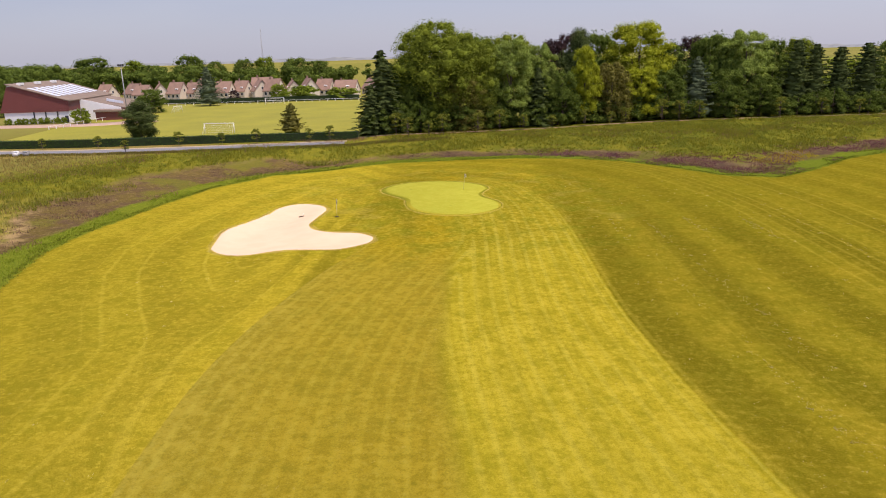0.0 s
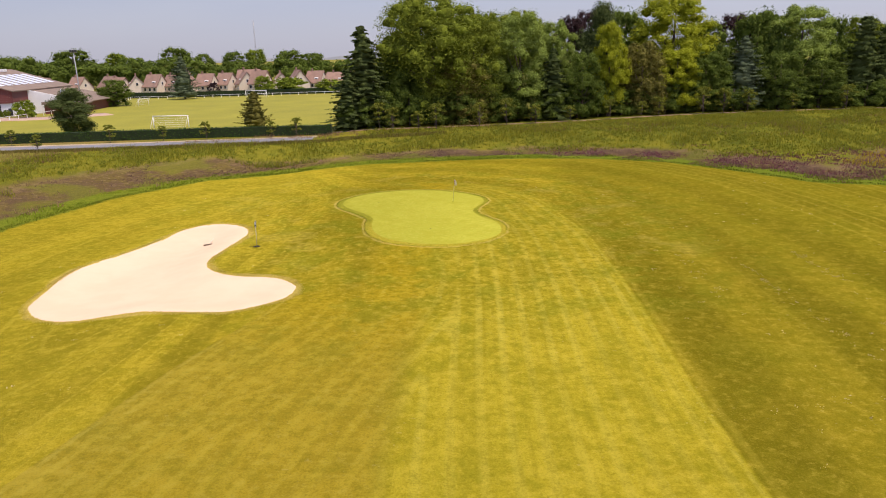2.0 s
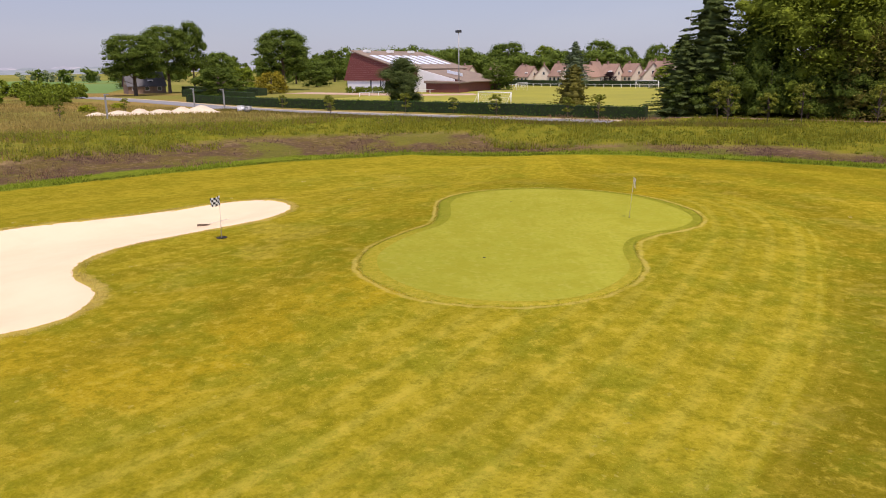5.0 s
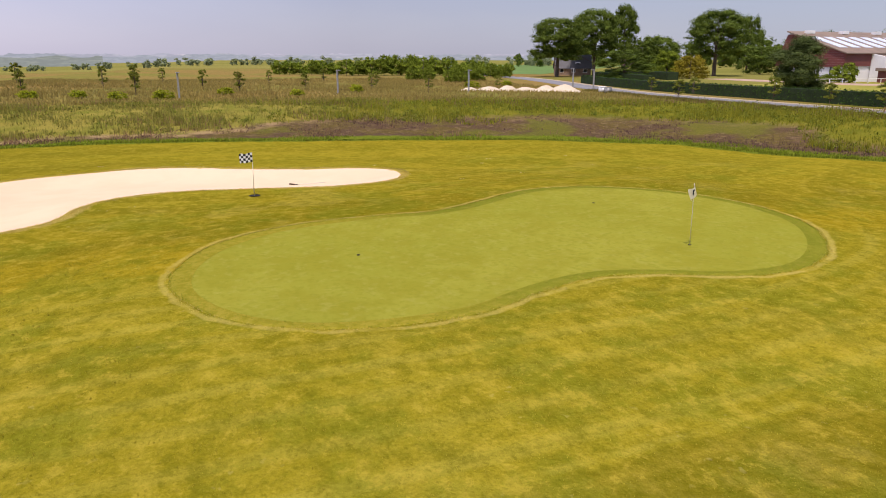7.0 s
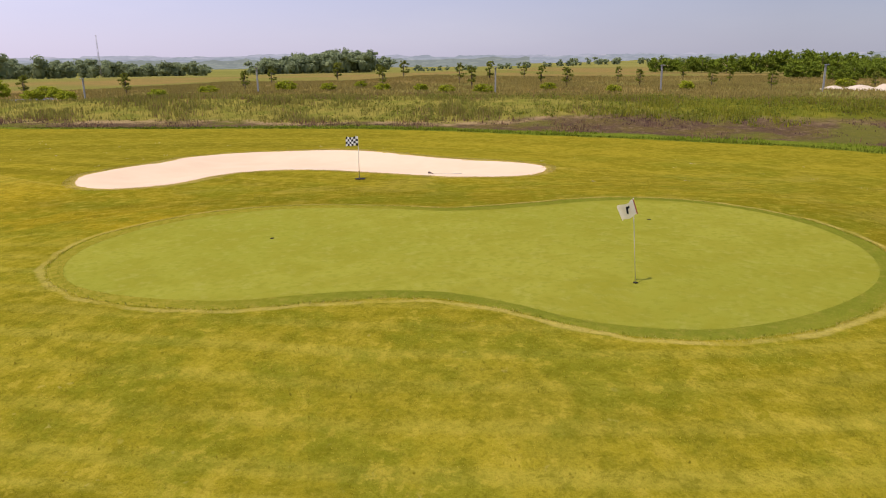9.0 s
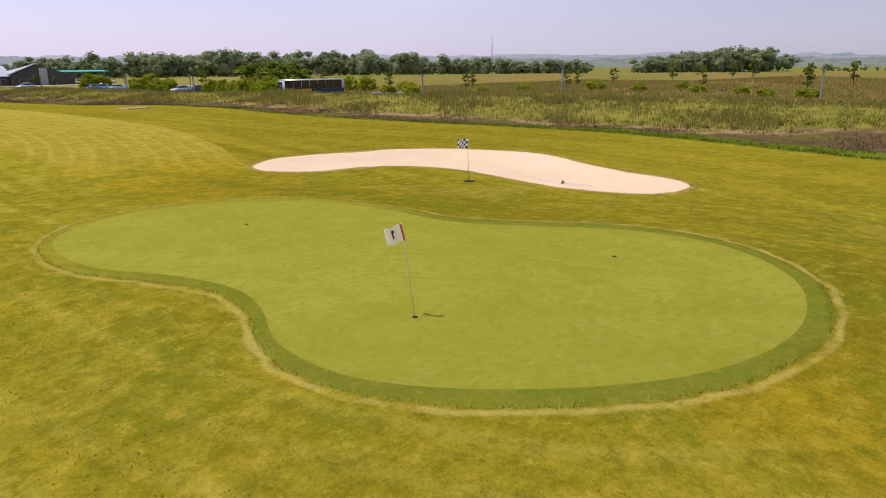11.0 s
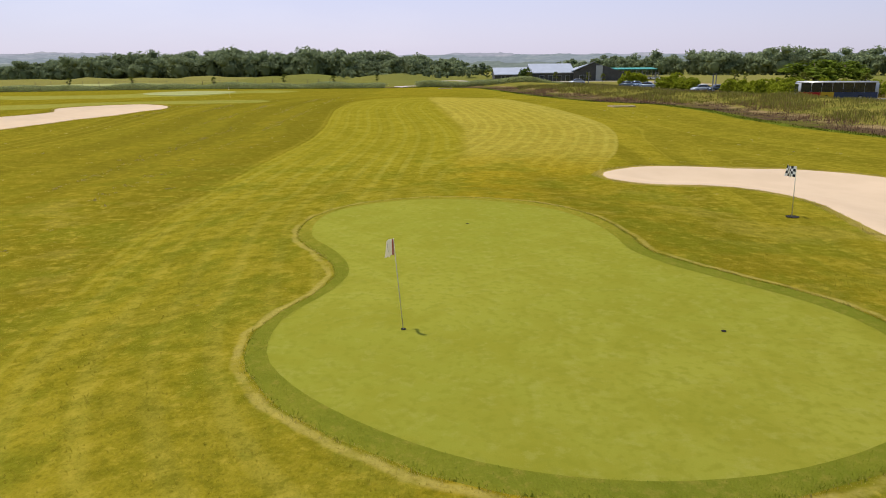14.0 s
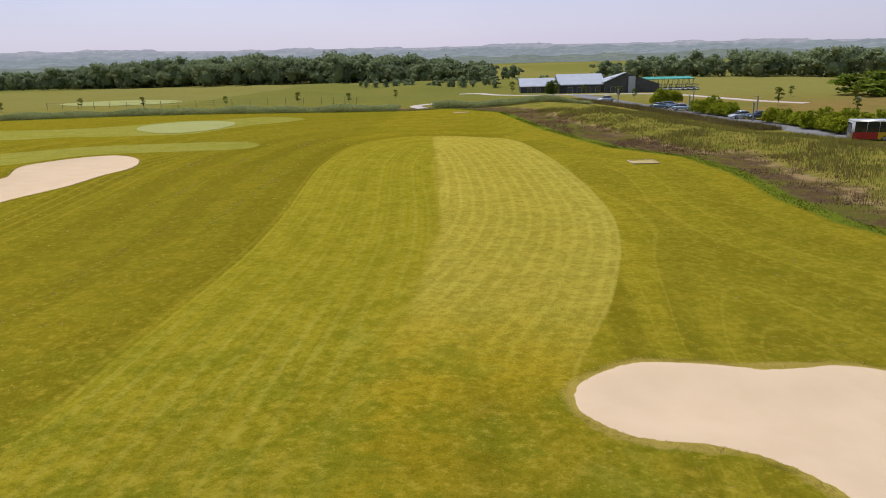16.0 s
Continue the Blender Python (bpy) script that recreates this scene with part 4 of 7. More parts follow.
# young trees along the bank
for x, y, h in ((-59, 52.6, 3.2), (-42.8, 53.8, 3.2), (-31.9, 54.8, 3.0), (-27.6, 55.4, 3.4), (-11, 56, 4.4), (-6.6, 56.5, 3.6), (-3.6, 60, 4.6), (4, 62, 4.6), (-14, 62, 4.8), (9, 64, 5), (14.5, 66, 3.6), (21, 66.5, 3.2), (29, 70, 3.9), (35, 70, 3.3),
                (39, 73.5, 3.8), (48, 75, 5.4), (52, 75, 5), (57, 76, 4.6), (66, 77, 3.5), (76.6, 77, 5), (87.3, 79, 4.6), (-76, 52.4, 2.8), (-88, 52.6, 2.6), (-50, 53, 2.7), (-66, 43.2, 2.8), (97, 80, 4)):
    plant("young", x, y, h, h * 0.66)

# ---- moor to the west: posts, saplings, shrubs ----
steel = material("weathered_steel", (0.34, 0.33, 0.31), 0.5, 0.15, 2, 20, 0.1, (1, 1, 1), metal=0.3)
white_paint = material("white_paint", (0.78, 0.77, 0.74), 0.5, 0.08, 2, 20, 0, (1, 1, 1))
dark_metal = material("dark_metal", (0.04, 0.042, 0.045), 0.5, 0.2, 1, 15)


def block(bm, x0, y0, z0, x1, y1, z1, bevel=0.0):
    r = bmesh.ops.create_cube(bm, size=1, matrix=Matrix.Translation(((x0 + x1) / 2, (y0 + y1) / 2, (z0 + z1) / 2)) @ Matrix.Diagonal((x1 - x0, y1 - y0, z1 - z0, 1)))
    if bevel:
        ed = list({e for v in r["verts"] for e in v.link_edges})
        bmesh.ops.bevel(bm, geom=ed, offset=bevel, segments=2, affect="EDGES")
    return bm


def rod(bm, a, b, r0, r1=None, sides=10):
    a, b = Vector(a), Vector(b)
    d = b - a
    m = Matrix.Translation((a + b) / 2) @ d.to_track_quat("Z", "Y").to_matrix().to_4x4()
    bmesh.ops.create_cone(bm, cap_ends=True, segments=sides, radius1=r0, radius2=r1 if r1 is not None else r0, depth=d.length, matrix=m)
    return bm


def mesh_of(fn, *a, **k):
    bm = bmesh.new()
    fn(bm, *a, **k)
    return bm


def street_lamp():
    e = tagged(new("street_lamp"), "square grey steel street lamp with a flat head", "street lamp", "lamps along the road")
    part("post", mesh_of(block, -0.11, -0.11, -0.3, 0.11, 0.11, 3.5, 0.02), steel, e, smooth=False)
    part("lamp_head", mesh_of(block, -0.14, -0.16, 3.5, 0.75, 0.16, 3.62, 0.03), steel, e, smooth=False)
    part("base_plate", mesh_of(block, -0.22, -0.22, -0.05, 0.22, 0.22, 0.05, 0.01), steel, e, smooth=False)
    return e


lamp = None
for x, y, a in ((-82.5, -21.8, 0.3), (-90.8, 0.4, 0.5), (-90.5, 21.2, 0.2), (-76, -55.5, 0.3), (-74.5, -85, 0.2), (-63, -155, 0), (-56, -178, 0), (-107.5, 47.6, 3.3), (-96, 46.0, 3.3), (-56, -137.4, 1), (-50.5, -161, 1), (-40, -190, 1)):
    m = Matrix.Translation((x, y, ground_z(x, y))) @ Matrix.Rotation(a, 4, "Z")
    if lamp is None:
        lamp = street_lamp()
        lamp.matrix_basis = m
    else:
        copy_thing(lamp, m)

rng_w = random.Random(5)
for x, y, h in ((-92, 15, 2.9), (-108, -3, 2.9), (-87, -110, 4), (-107, -105, 4), (-124, -65, 4.4), (-140, -56, 4.2), (-119, -37, 4.2), (-128, -33, 4.4), (-100, -14, 3.4), (-97, -29, 3.6), (-104, 8, 2.8), (-96, -44, 3.8), (-112, -20, 3.6),
                (-135, -8, 3.2), (-150, -30, 3.4), (-150, 5, 3.2), (-96, -70, 3.8), (-92, -92, 3.6), (-118, -84, 3.8), (-140, -90, 4), (-101, 30, 2.6), (-121, 12, 3), (-80, -124, 4), (-76, -140, 4), (-160, -70, 4)):
    plant("young", x, y, h, h * rng_w.uniform(0.4, 0.6), label="thin staked sapling on the moor")
for x, y, h, w in ((-84, -24, 1.4, 2.9), (-86, -30, 1.2, 2.5), (-88, -6, 1.1, 2.3), (-92, -36, 1.2, 2.5), (-91, -42, 1.3, 2.7), (-85, -56, 1.6, 3.4), (-88, -50, 1.3, 2.7), (-82, -68, 1.5, 3.2), (-80, -76, 1.6, 3.4), (-78, -92, 1.7, 3.6), (-77, -98, 1.8, 3.8), (-101, -50, 1.2, 2.5),
                   (-94, -16, 1.2, 2.5), (-96, 4, 1.4, 2.4), (-76, -118, 2.0, 4.2), (-84, -100, 1.8, 3.8), (-90, -108, 2.0, 4.2), (-110, 28, 1.4, 2.9), (-118, 38, 1.2, 2.5)):
    plant("shrub", x, y, h, w, label="low yellow-green shrub on the moor")
for ax, ay, bx, by, n, h in ((-49, -183.5, -54, -187, 5, 3.6), (-51.2, -157.5, -55.6, -148, 9, 3.7), (-58.6, -135, -62.5, -112, 15, 3.2), (-66, -128, -79, -108, 9, 3.2)):
    for i in range(n):
        u = (i + rng_w.uniform(-0.3, 0.3)) / (n - 1)
        tall = h * rng_w.uniform(0.72, 1.15)
        plant("shrub", ax + (bx - ax) * u + rng_w.uniform(-0.9, 0.9), ay + (by - ay) * u, tall, rng_w.uniform(2.6, 4.2), label="dense yellow-green roadside shrub")
for x, y, h, w in ((-206, 22, 5.5, 13), (-204, 34, 6.5, 14), (-203, 46, 6, 13), (-200, 57, 5.5, 12), (-214, 12, 5, 12), (-190, 64, 4.5, 8), (-150, 40, 4.2, 8), (-158, 30, 4, 7), (-166, 46, 4, 8), (-222, 2, 4.5, 11), (-140, 34, 3, 5), (-172, 56, 4, 7)):
    for side in (-0.3, 0.0, 0.3):
        plant("bush", x + rng_w.uniform(-2, 2), y + side * w, h * rng_w.uniform(0.75, 1.05), w * 0.48, label="green scrub bush on the plain")

# ---- roads ----
def strip(name, pts, half, lift, mat, label, category, seg=3.0):
    """A ribbon along a line, on the land, with a slight edge."""
    p = np.array(pts, float)
    s = np.r_[0, np.cumsum(np.linalg.norm(np.diff(p, axis=0), axis=1))]
    u = np.linspace(0, s[-1], int(s[-1] / seg) + 2)
    q = np.stack([np.interp(u, s, p[:, 0]), np.interp(u, s, p[:, 1])], 1)
    for _ in range(4):
        q[1:-1] = (q[:-2] + 2 * q[1:-1] + q[2:]) / 4
    t = np.gradient(q, axis=0)
    t /= np.linalg.norm(t, axis=1)[:, None]
    nrm = np.stack([-t[:, 1], t[:, 0]], 1)
    cols = [(-half - 0.05, -0.25), (-half, 0), (-half / 3, 0.02), (half / 3, 0.02), (half, 0), (half + 0.05, -0.25)]
    v = np.concatenate([np.column_stack([q + nrm * c, heights(q + nrm * c) + lift + z]) for c, z in cols])
    n = len(q)
    f = [(c * n + i, (c + 1) * n + i, (c + 1) * n + i + 1, c * n + i + 1) for c in range(len(cols) - 1) for i in range(n - 1)]
    return tagged(mesh_part(name, from_arrays(name, v, f), mat), label, category, kind="structure")


asphalt = material("asphalt", (0.21, 0.20, 0.20), 0.9, 0.15, 0.3, 20, 0.2, (1, 1, 1))
pale_earth = material("pale_earth", (0.42, 0.34, 0.22), 0.95, 0.25, 0.4, 6, 0.4)
path_mat = material("path_gravel", (0.55, 0.47, 0.40), 0.9, 0.12, 0.5, 15, 0.2, (1, 1, 1))
ROAD = [(-420, 92), (-300, 76), (-240, 70), (-180, 62), (-120, 53.5), (-100, 49.8), (-86, 47.6), (-72, 47), (-56, 47.5), (-40, 49), (-24, 51.5)]
strip("road", ROAD, 2.6, 0.09, asphalt, "narrow grey asphalt lane beside the hedge", "road")
strip("verge", [(x, y + 3.5) for x, y in ROAD[3:]], 0.9, 0.06, pale_earth, "dry pale earth verge along the lane", "verge")
strip("verge", [(-22, 60), (-2, 64), (20, 68), (40, 74.5), (52, 76), (80, 79), (104, 81)], 0.55, 0.08, material("bare_earth", (0.22, 0.14, 0.085), 0.95, 0.35, 0.5, 5, 0.5), "bare brown earth strip below the wood", "verge")
strip("path", [(10.5, -184), (13.5, -190), (14.5, -197), (11, -205), (7, -207)], 1.6, 0.07, path_mat, "pale gravel golf path between tall grass", "path")
strip("path", [(4, -247), (-3.3, -249), (-6, -239), (-12, -233), (-40, -231), (-60, -228), (-68, -210), (-76, -190), (-84, -180)], 1.7, 0.07, path_mat, "pale path in front of the clubhouse", "path")
strip("road", [(-34, -232), (-38, -205), (-45, -175), (-52, -150), (-57, -130), (-60, -112), (-70, -104), (-84, -99)], 3.0, 0.07, asphalt, "grey asphalt car park road behind the bank", "road")

# ---- hedges ----
hedge_leaf = leafy("hedge_leaves", (0.035, 0.075, 0.015), 0.15)
hedge_core = material("hedge_core", (0.02, 0.035, 0.01), 0.9, 0.3, 1, 8)


def hedge(pts, half, h, label, seed, per=26):
    e = tagged(new("hedge"), label, "hedge")
    rng = np.random.default_rng(seed)
    for (ax, ay), (bx, by) in zip(pts[:-1], pts[1:]):
        length = math.hypot(bx - ax, by - ay)
        tx, ty = (bx - ax) / length, (by - ay) / length
        n = int(length * per * (h + half))
        u = rng.uniform(0, length, n)
        side = rng.integers(0, 3, n)
        off = np.where(side == 0, -half, np.where(side == 1, half, rng.uniform(-half, half, n))) + rng.normal(0, 0.06, n)
        zz = np.where(side == 2, h, rng.uniform(0, h, n)) + rng.normal(0, 0.06, n)
        xy = np.stack([ax + tx * u - ty * off, ay + ty * u + tx * off], 1)
        g = heights(xy)
        nn = np.stack([np.where(side == 2, 0, -ty * np.sign(off)), np.where(side == 2, 0, tx * np.sign(off)), np.where(side == 2, 1.0, 0.15)], 1)
        mesh_part("foliage", leaf_mesh("foliage", np.column_stack([xy, g + zz]), nn, 0.17, rng, 0.35), hedge_leaf, e, smooth=False)
        steps = max(2, int(length / 3))
        v, f = [], []
        for i in range(steps + 1):
            x, y = ax + (bx - ax) * i / steps, ay + (by - ay) * i / steps
            g0 = ground_z(x, y)
            for o, z in ((-half + 0.06, -0.2), (-half + 0.06, h - 0.08), (half - 0.06, h - 0.08), (half - 0.06, -0.2)):
                v.append((x - ty * o, y + tx * o, g0 + z))
        for i in range(steps):
            for j in range(3):
                f.append((i * 4 + j, i * 4 + j + 1, i * 4 + 5 + j, i * 4 + 4 + j))
        f += [(0, 1, 2, 3), (steps * 4 + 3, steps * 4 + 2, steps * 4 + 1, steps * 4)]
        mesh_part("core", from_arrays("core", v, f), hedge_core, e, smooth=False)
    return e


hedge([(-128, 60), (-103, 57.6), (-80, 56.2), (-56, 56.4), (-22, 58.2)], 0.6, 1.7, "long clipped dark green hedge along the lane", 1)
hedge([(-156, 78), (-124, 74)], 1.2, 1.8, "clipped hedge in front of the sports hall", 2, 16)
hedge([(-186, 98), (-142, 92)], 1.5, 2.0, "clipped yellow-green garden hedge", 3, 10)
hedge([(-150, 206), (-118, 201), (-40, 199)], 1.0, 2.0, "hedge between the pitch and the houses", 4, 10)

# ---- football pitch ----
def quad_sheet(name, corners, n, lift):
    a, b, c, d = (np.array(p, float) for p in corners)
    g = np.linspace(0, 1, n)
    xy = np.array([(a * (1 - u) + b * u) * (1 - w) + (d * (1 - u) + c * u) * w for w in g for u in g])
    i = np.arange(n * n).reshape(n, n)
    f = np.stack([i[:-1, :-1], i[:-1, 1:], i[1:, 1:], i[1:, :-1]], -1).reshape(-1, 4)
    return from_arrays(name, np.column_stack([xy, heights(xy) + lift]), f)


pitch_mat = material("pitch_grass", (0.25, 0.235, 0.022), 0.9, 0.2, 0.08, 2.0, 0.2)
tagged(mesh_part("football_pitch", quad_sheet("football_pitch", [(-108, 60), (-22, 60), (-34, 194), (-122, 194)], 40, 0.05), pitch_mat), "flat mown yellow-green football pitch", "pitch", kind="structure")


tagged(mesh_part("crop_field", quad_sheet("crop_field", [(-250, 60), (-208, 84), (-560, 330), (-760, 200)], 40, 0.05), material("young_crop", (0.105, 0.185, 0.035), 0.9, 0.2, 0.02, 0.6, 0.2)), "flat field of bright green young crop", "field", kind="structure")


def football_goal():
    e = tagged(new("football_goal"), "white metal football goal with a drooping net", "goal", "goals on the pitch")
    for s in (-3.66, 3.66):
        part("goal_post", mesh_of(rod, (s, 0, -0.1), (s, 0, 2.44), 0.09), white_paint, e)
        part("back_stay", mesh_of(rod, (s, 0, 2.3), (s, 1.8, 0), 0.03), white_paint, e)
    part("crossbar", mesh_of(rod, (-3.75, 0, 2.44), (3.75, 0, 2.44), 0.09), white_paint, e)
    bm = bmesh.new()
    for i in range(16):
        x = -3.66 + 7.32 * i / 15
        rod(bm, (x, 0.05, 2.35), (x, 1.8, 0.02), 0.006, sides=4)
    for k in range(1, 6):
        t = k / 6
        rod(bm, (-3.66, 0.05 + 1.75 * t, 2.35 * (1 - t) + 0.02), (3.66, 0.05 + 1.75 * t, 2.35 * (1 - t) + 0.02), 0.012, sides=4)
    part("net", bm, white_paint, e, "pale thin goal net")
    return e


goal = football_goal()
goal.matrix_basis = Matrix.Translation((-58.2, 77, ground_z(-58, 77))) @ Matrix.Rotation(math.pi - 0.05, 4, "Z")
copy_thing(goal, Matrix.Translation((-70.5, 182, ground_z(-70, 182))) @ Matrix.Rotation(-0.05, 4, "Z"))
copy_thing(goal, Matrix.Translation((-96, 150, ground_z(-96, 150))) @ Matrix.Rotation(1.3, 4, "Z") @ Matrix.Diagonal((0.6, 0.8, 0.9, 1)))
rail = tagged(new("rail_fence"), "low white concrete rail fence round the pitch", "fence")
FENCE = [(-112, 98), (-109, 130), (-112, 160), (-118, 189), (-92, 191), (-64, 191), (-36, 191)]
post_me = None
for (ax, ay), (bx, by) in zip(FENCE[:-1], FENCE[1:]):
    n = int(math.hypot(bx - ax, by - ay) / 3)
    for i in range(n):
        x, y = ax + (bx - ax) * i / n, ay + (by - ay) * i / n
        if post_me is None:
            first = part("fence_post", mesh_of(block, -0.07, -0.07, -0.2, 0.07, 0.07, 1.05, 0.01), white_paint, rail, smooth=False)
            post_me = first.data
        else:
            first = new("fence_post", post_me)
            first.parent = rail
        first.location = (x, y, ground_z(x, y))
    part("handrail", mesh_of(rod, (ax, ay, ground_z(ax, ay) + 1.0), (bx, by, ground_z(bx, by) + 1.0), 0.05, sides=6), white_paint, rail)

# ---- houses beyond the pitch ----
tile_roof = material("clay_tiles", (0.265, 0.17, 0.125), 0.85, 0.25, 0.5, 5.0, 0.4, objvar=0.3)
render_wall = material("cream_render", (0.62, 0.54, 0.42), 0.9, 0.1, 0.5, 8, 0.1)
white_wall = material("white_wall", (0.75, 0.74, 0.71), 0.85, 0.08, 0.5, 8, 0.1, (1, 1, 1))
window_glass = material("window_glass", (0.03, 0.035, 0.045), 0.08, 0.2, 0.5, 2, spec=0.8)
red_clad = material("red_cladding", (0.16, 0.05, 0.042), 0.6, 0.12, 0.4, 6, 0.15)
brown_roof = material("brown_fibre_roof", (0.22, 0.165, 0.125), 0.85, 0.22, 0.3, 4, 0.3)
skylight = material("skylight_sheet", (0.62, 0.66, 0.72), 0.3, 0.1, 0.4, 6, 0, (1, 1, 1))
slate = material("grey_slate", (0.10, 0.095, 0.095), 0.7, 0.25, 0.6, 6, 0.3, (1, 1, 1))


def prism(bm, x0, x1, prof):
    """A solid with the outline prof (y, z) from x0 to x1."""
    a = [bm.verts.new((x0, y, z)) for y, z in prof]
    b = [bm.verts.new((x1, y, z)) for y, z in prof]
    n = len(prof)
    bm.faces.new(a)
    bm.faces.new(b[::-1])
    for i in range(n):
        bm.faces.new((a[i], b[i], b[(i + 1) % n], a[(i + 1) % n]))
    bmesh.ops.recalc_face_normals(bm, faces=bm.faces)
    return bm


def gable_house(length, depth, eave, ridge, label, windows=3, chimney=True, roof_mat=None, wall_mat=None):
    """A house with its ridge along x; the camera sees its -y side and its ends."""
    e = tagged(new("house"), label, "house", "houses beyond the pitch")
    hl, hd = length / 2, depth / 2
    part("wall", mesh_of(prism, -hl, hl, [(-hd, -0.5), (-hd, eave), (0, ridge - 0.15), (hd, eave), (hd, -0.5)]), wall_mat or render_wall, e, smooth=False)
    t, o = 0.22, 0.35
    sl = (ridge - eave) / hd
    for s in (-1, 1):
        part("roof", mesh_of(prism, -hl - o, hl + o, [(s * (hd + o), eave - o * sl + 0.02), (s * (hd + o), eave - o * sl + t), (0, ridge + t), (0, ridge)]), roof_mat or tile_roof, e, smooth=False)
    for i in range(windows):
        x = -hl + length * (i + 0.5) / windows
        w = part("window", mesh_of(block, x - 0.65, -hd - 0.05, 0.9, x + 0.65, -hd + 0.05, 2.1, 0.02), white_paint, e, smooth=False)
        part("pane", mesh_of(block, x - 0.55, -hd - 0.08, 1.0, x + 0.55, -hd - 0.04, 2.0), window_glass, w, smooth=False)
    for s in (-1, 1):
        w = part("window", mesh_of(block, s * hl - 0.05, -0.5, eave + 0.4, s * hl + 0.05, 0.5, eave + 1.5, 0.02), white_paint, e, smooth=False)
        part("pane", mesh_of(block, s * (hl + 0.04), -0.42, eave + 0.48, s * (hl + 0.08), 0.42, eave + 1.42), window_glass, w, smooth=False)
    d = part("dormer", mesh_of(prism, 0.6, 2.2, [(-hd * 0.75, eave + 0.3), (-hd * 0.75, eave + 1.6), (-hd * 0.2, eave + 2.0), (-hd * 0.2, eave + 0.3)]), white_wall, e, smooth=False)
    part("pane", mesh_of(block, 0.8, -hd * 0.75 - 0.05, eave + 0.55, 2.0, -hd * 0.75 - 0.02, eave + 1.4), window_glass, d, smooth=False)
    if chimney:
        part("chimney", mesh_of(block, -hl * 0.5 - 0.35, -0.3, ridge - 0.8, -hl * 0.5 + 0.35, 0.3, ridge + 1.0, 0.03), tile_roof, e, smooth=False)
    return e


def stand(e, x, y, turn=0.0, sx=1.0, sz=1.0):
    return Matrix.Translation((x, y, ground_z(x, y))) @ Matrix.Rotation(turn, 4, "Z") @ Matrix.Diagonal((sx, sx, sz, 1))


h_long = gable_house(10, 8.0, 2.5, 6.2, "cream rendered house with a steep brown tiled roof", 4)
h_end = gable_house(7.0, 7.6, 2.5, 6.3, "cream gabled house with brown clay tiles", 3)
HOUSES = [(h_end, -144, 236, -0.30, 1.0), (h_end, -135.5, 234, -0.35, 1.0), (h_end, -127.5, 234, -0.3, 1.04), (h_end, -120.5, 237, -0.35, 0.98), (h_end, -113.5, 230, -1.15, 0.96), (h_end, -106, 235, -0.2, 1.0), (h_end, -99, 239, -0.4, 1.0), (h_end, -90, 236, -0.3, 1.05),
          (h_end, -82.5, 232, -0.35, 1.1), (h_end, -75, 236, -1.2, 0.95), (h_end, -67, 233, -0.3, 1.08), (h_end, -60, 236, -0.3, 1.0), (h_long, -50, 234, -0.2, 1.0), (h_long, -152, 246, 0.1, 1.0), (h_end, -163, 240, -0.4, 1.0), (h_long, -94, 256, -0.1, 1.12), (h_end, -124, 258, -0.9, 1.15), (h_end, -176, 236, -0.3, 1.0), (h_end, -39, 242, -0.9, 0.95)]
used_h = set()
for i_h, (e, x, y, a, tall) in enumerate(HOUSES):
    a, tall = a - (0.75 if i_h % 3 == 1 else 0.0), tall * 1.08
    if e.name in used_h:
        copy_thing(e, stand(e, x, y, a, 1.0, tall))
    else:
        used_h.add(e.name)
        e.matrix_basis = stand(e, x, y, a, 1.0, tall)
cottage = gable_house(11, 7, 2.4, 6.2, "old brown stone cottage with a weathered slate roof", 3, True, slate, material("brown_stone", (0.23, 0.16, 0.11), 0.9, 0.3, 0.8, 6, 0.4))
tagged(cottage, group="houses by the lane")
cottage.matrix_basis = stand(cottage, -196, 90, 1.25)

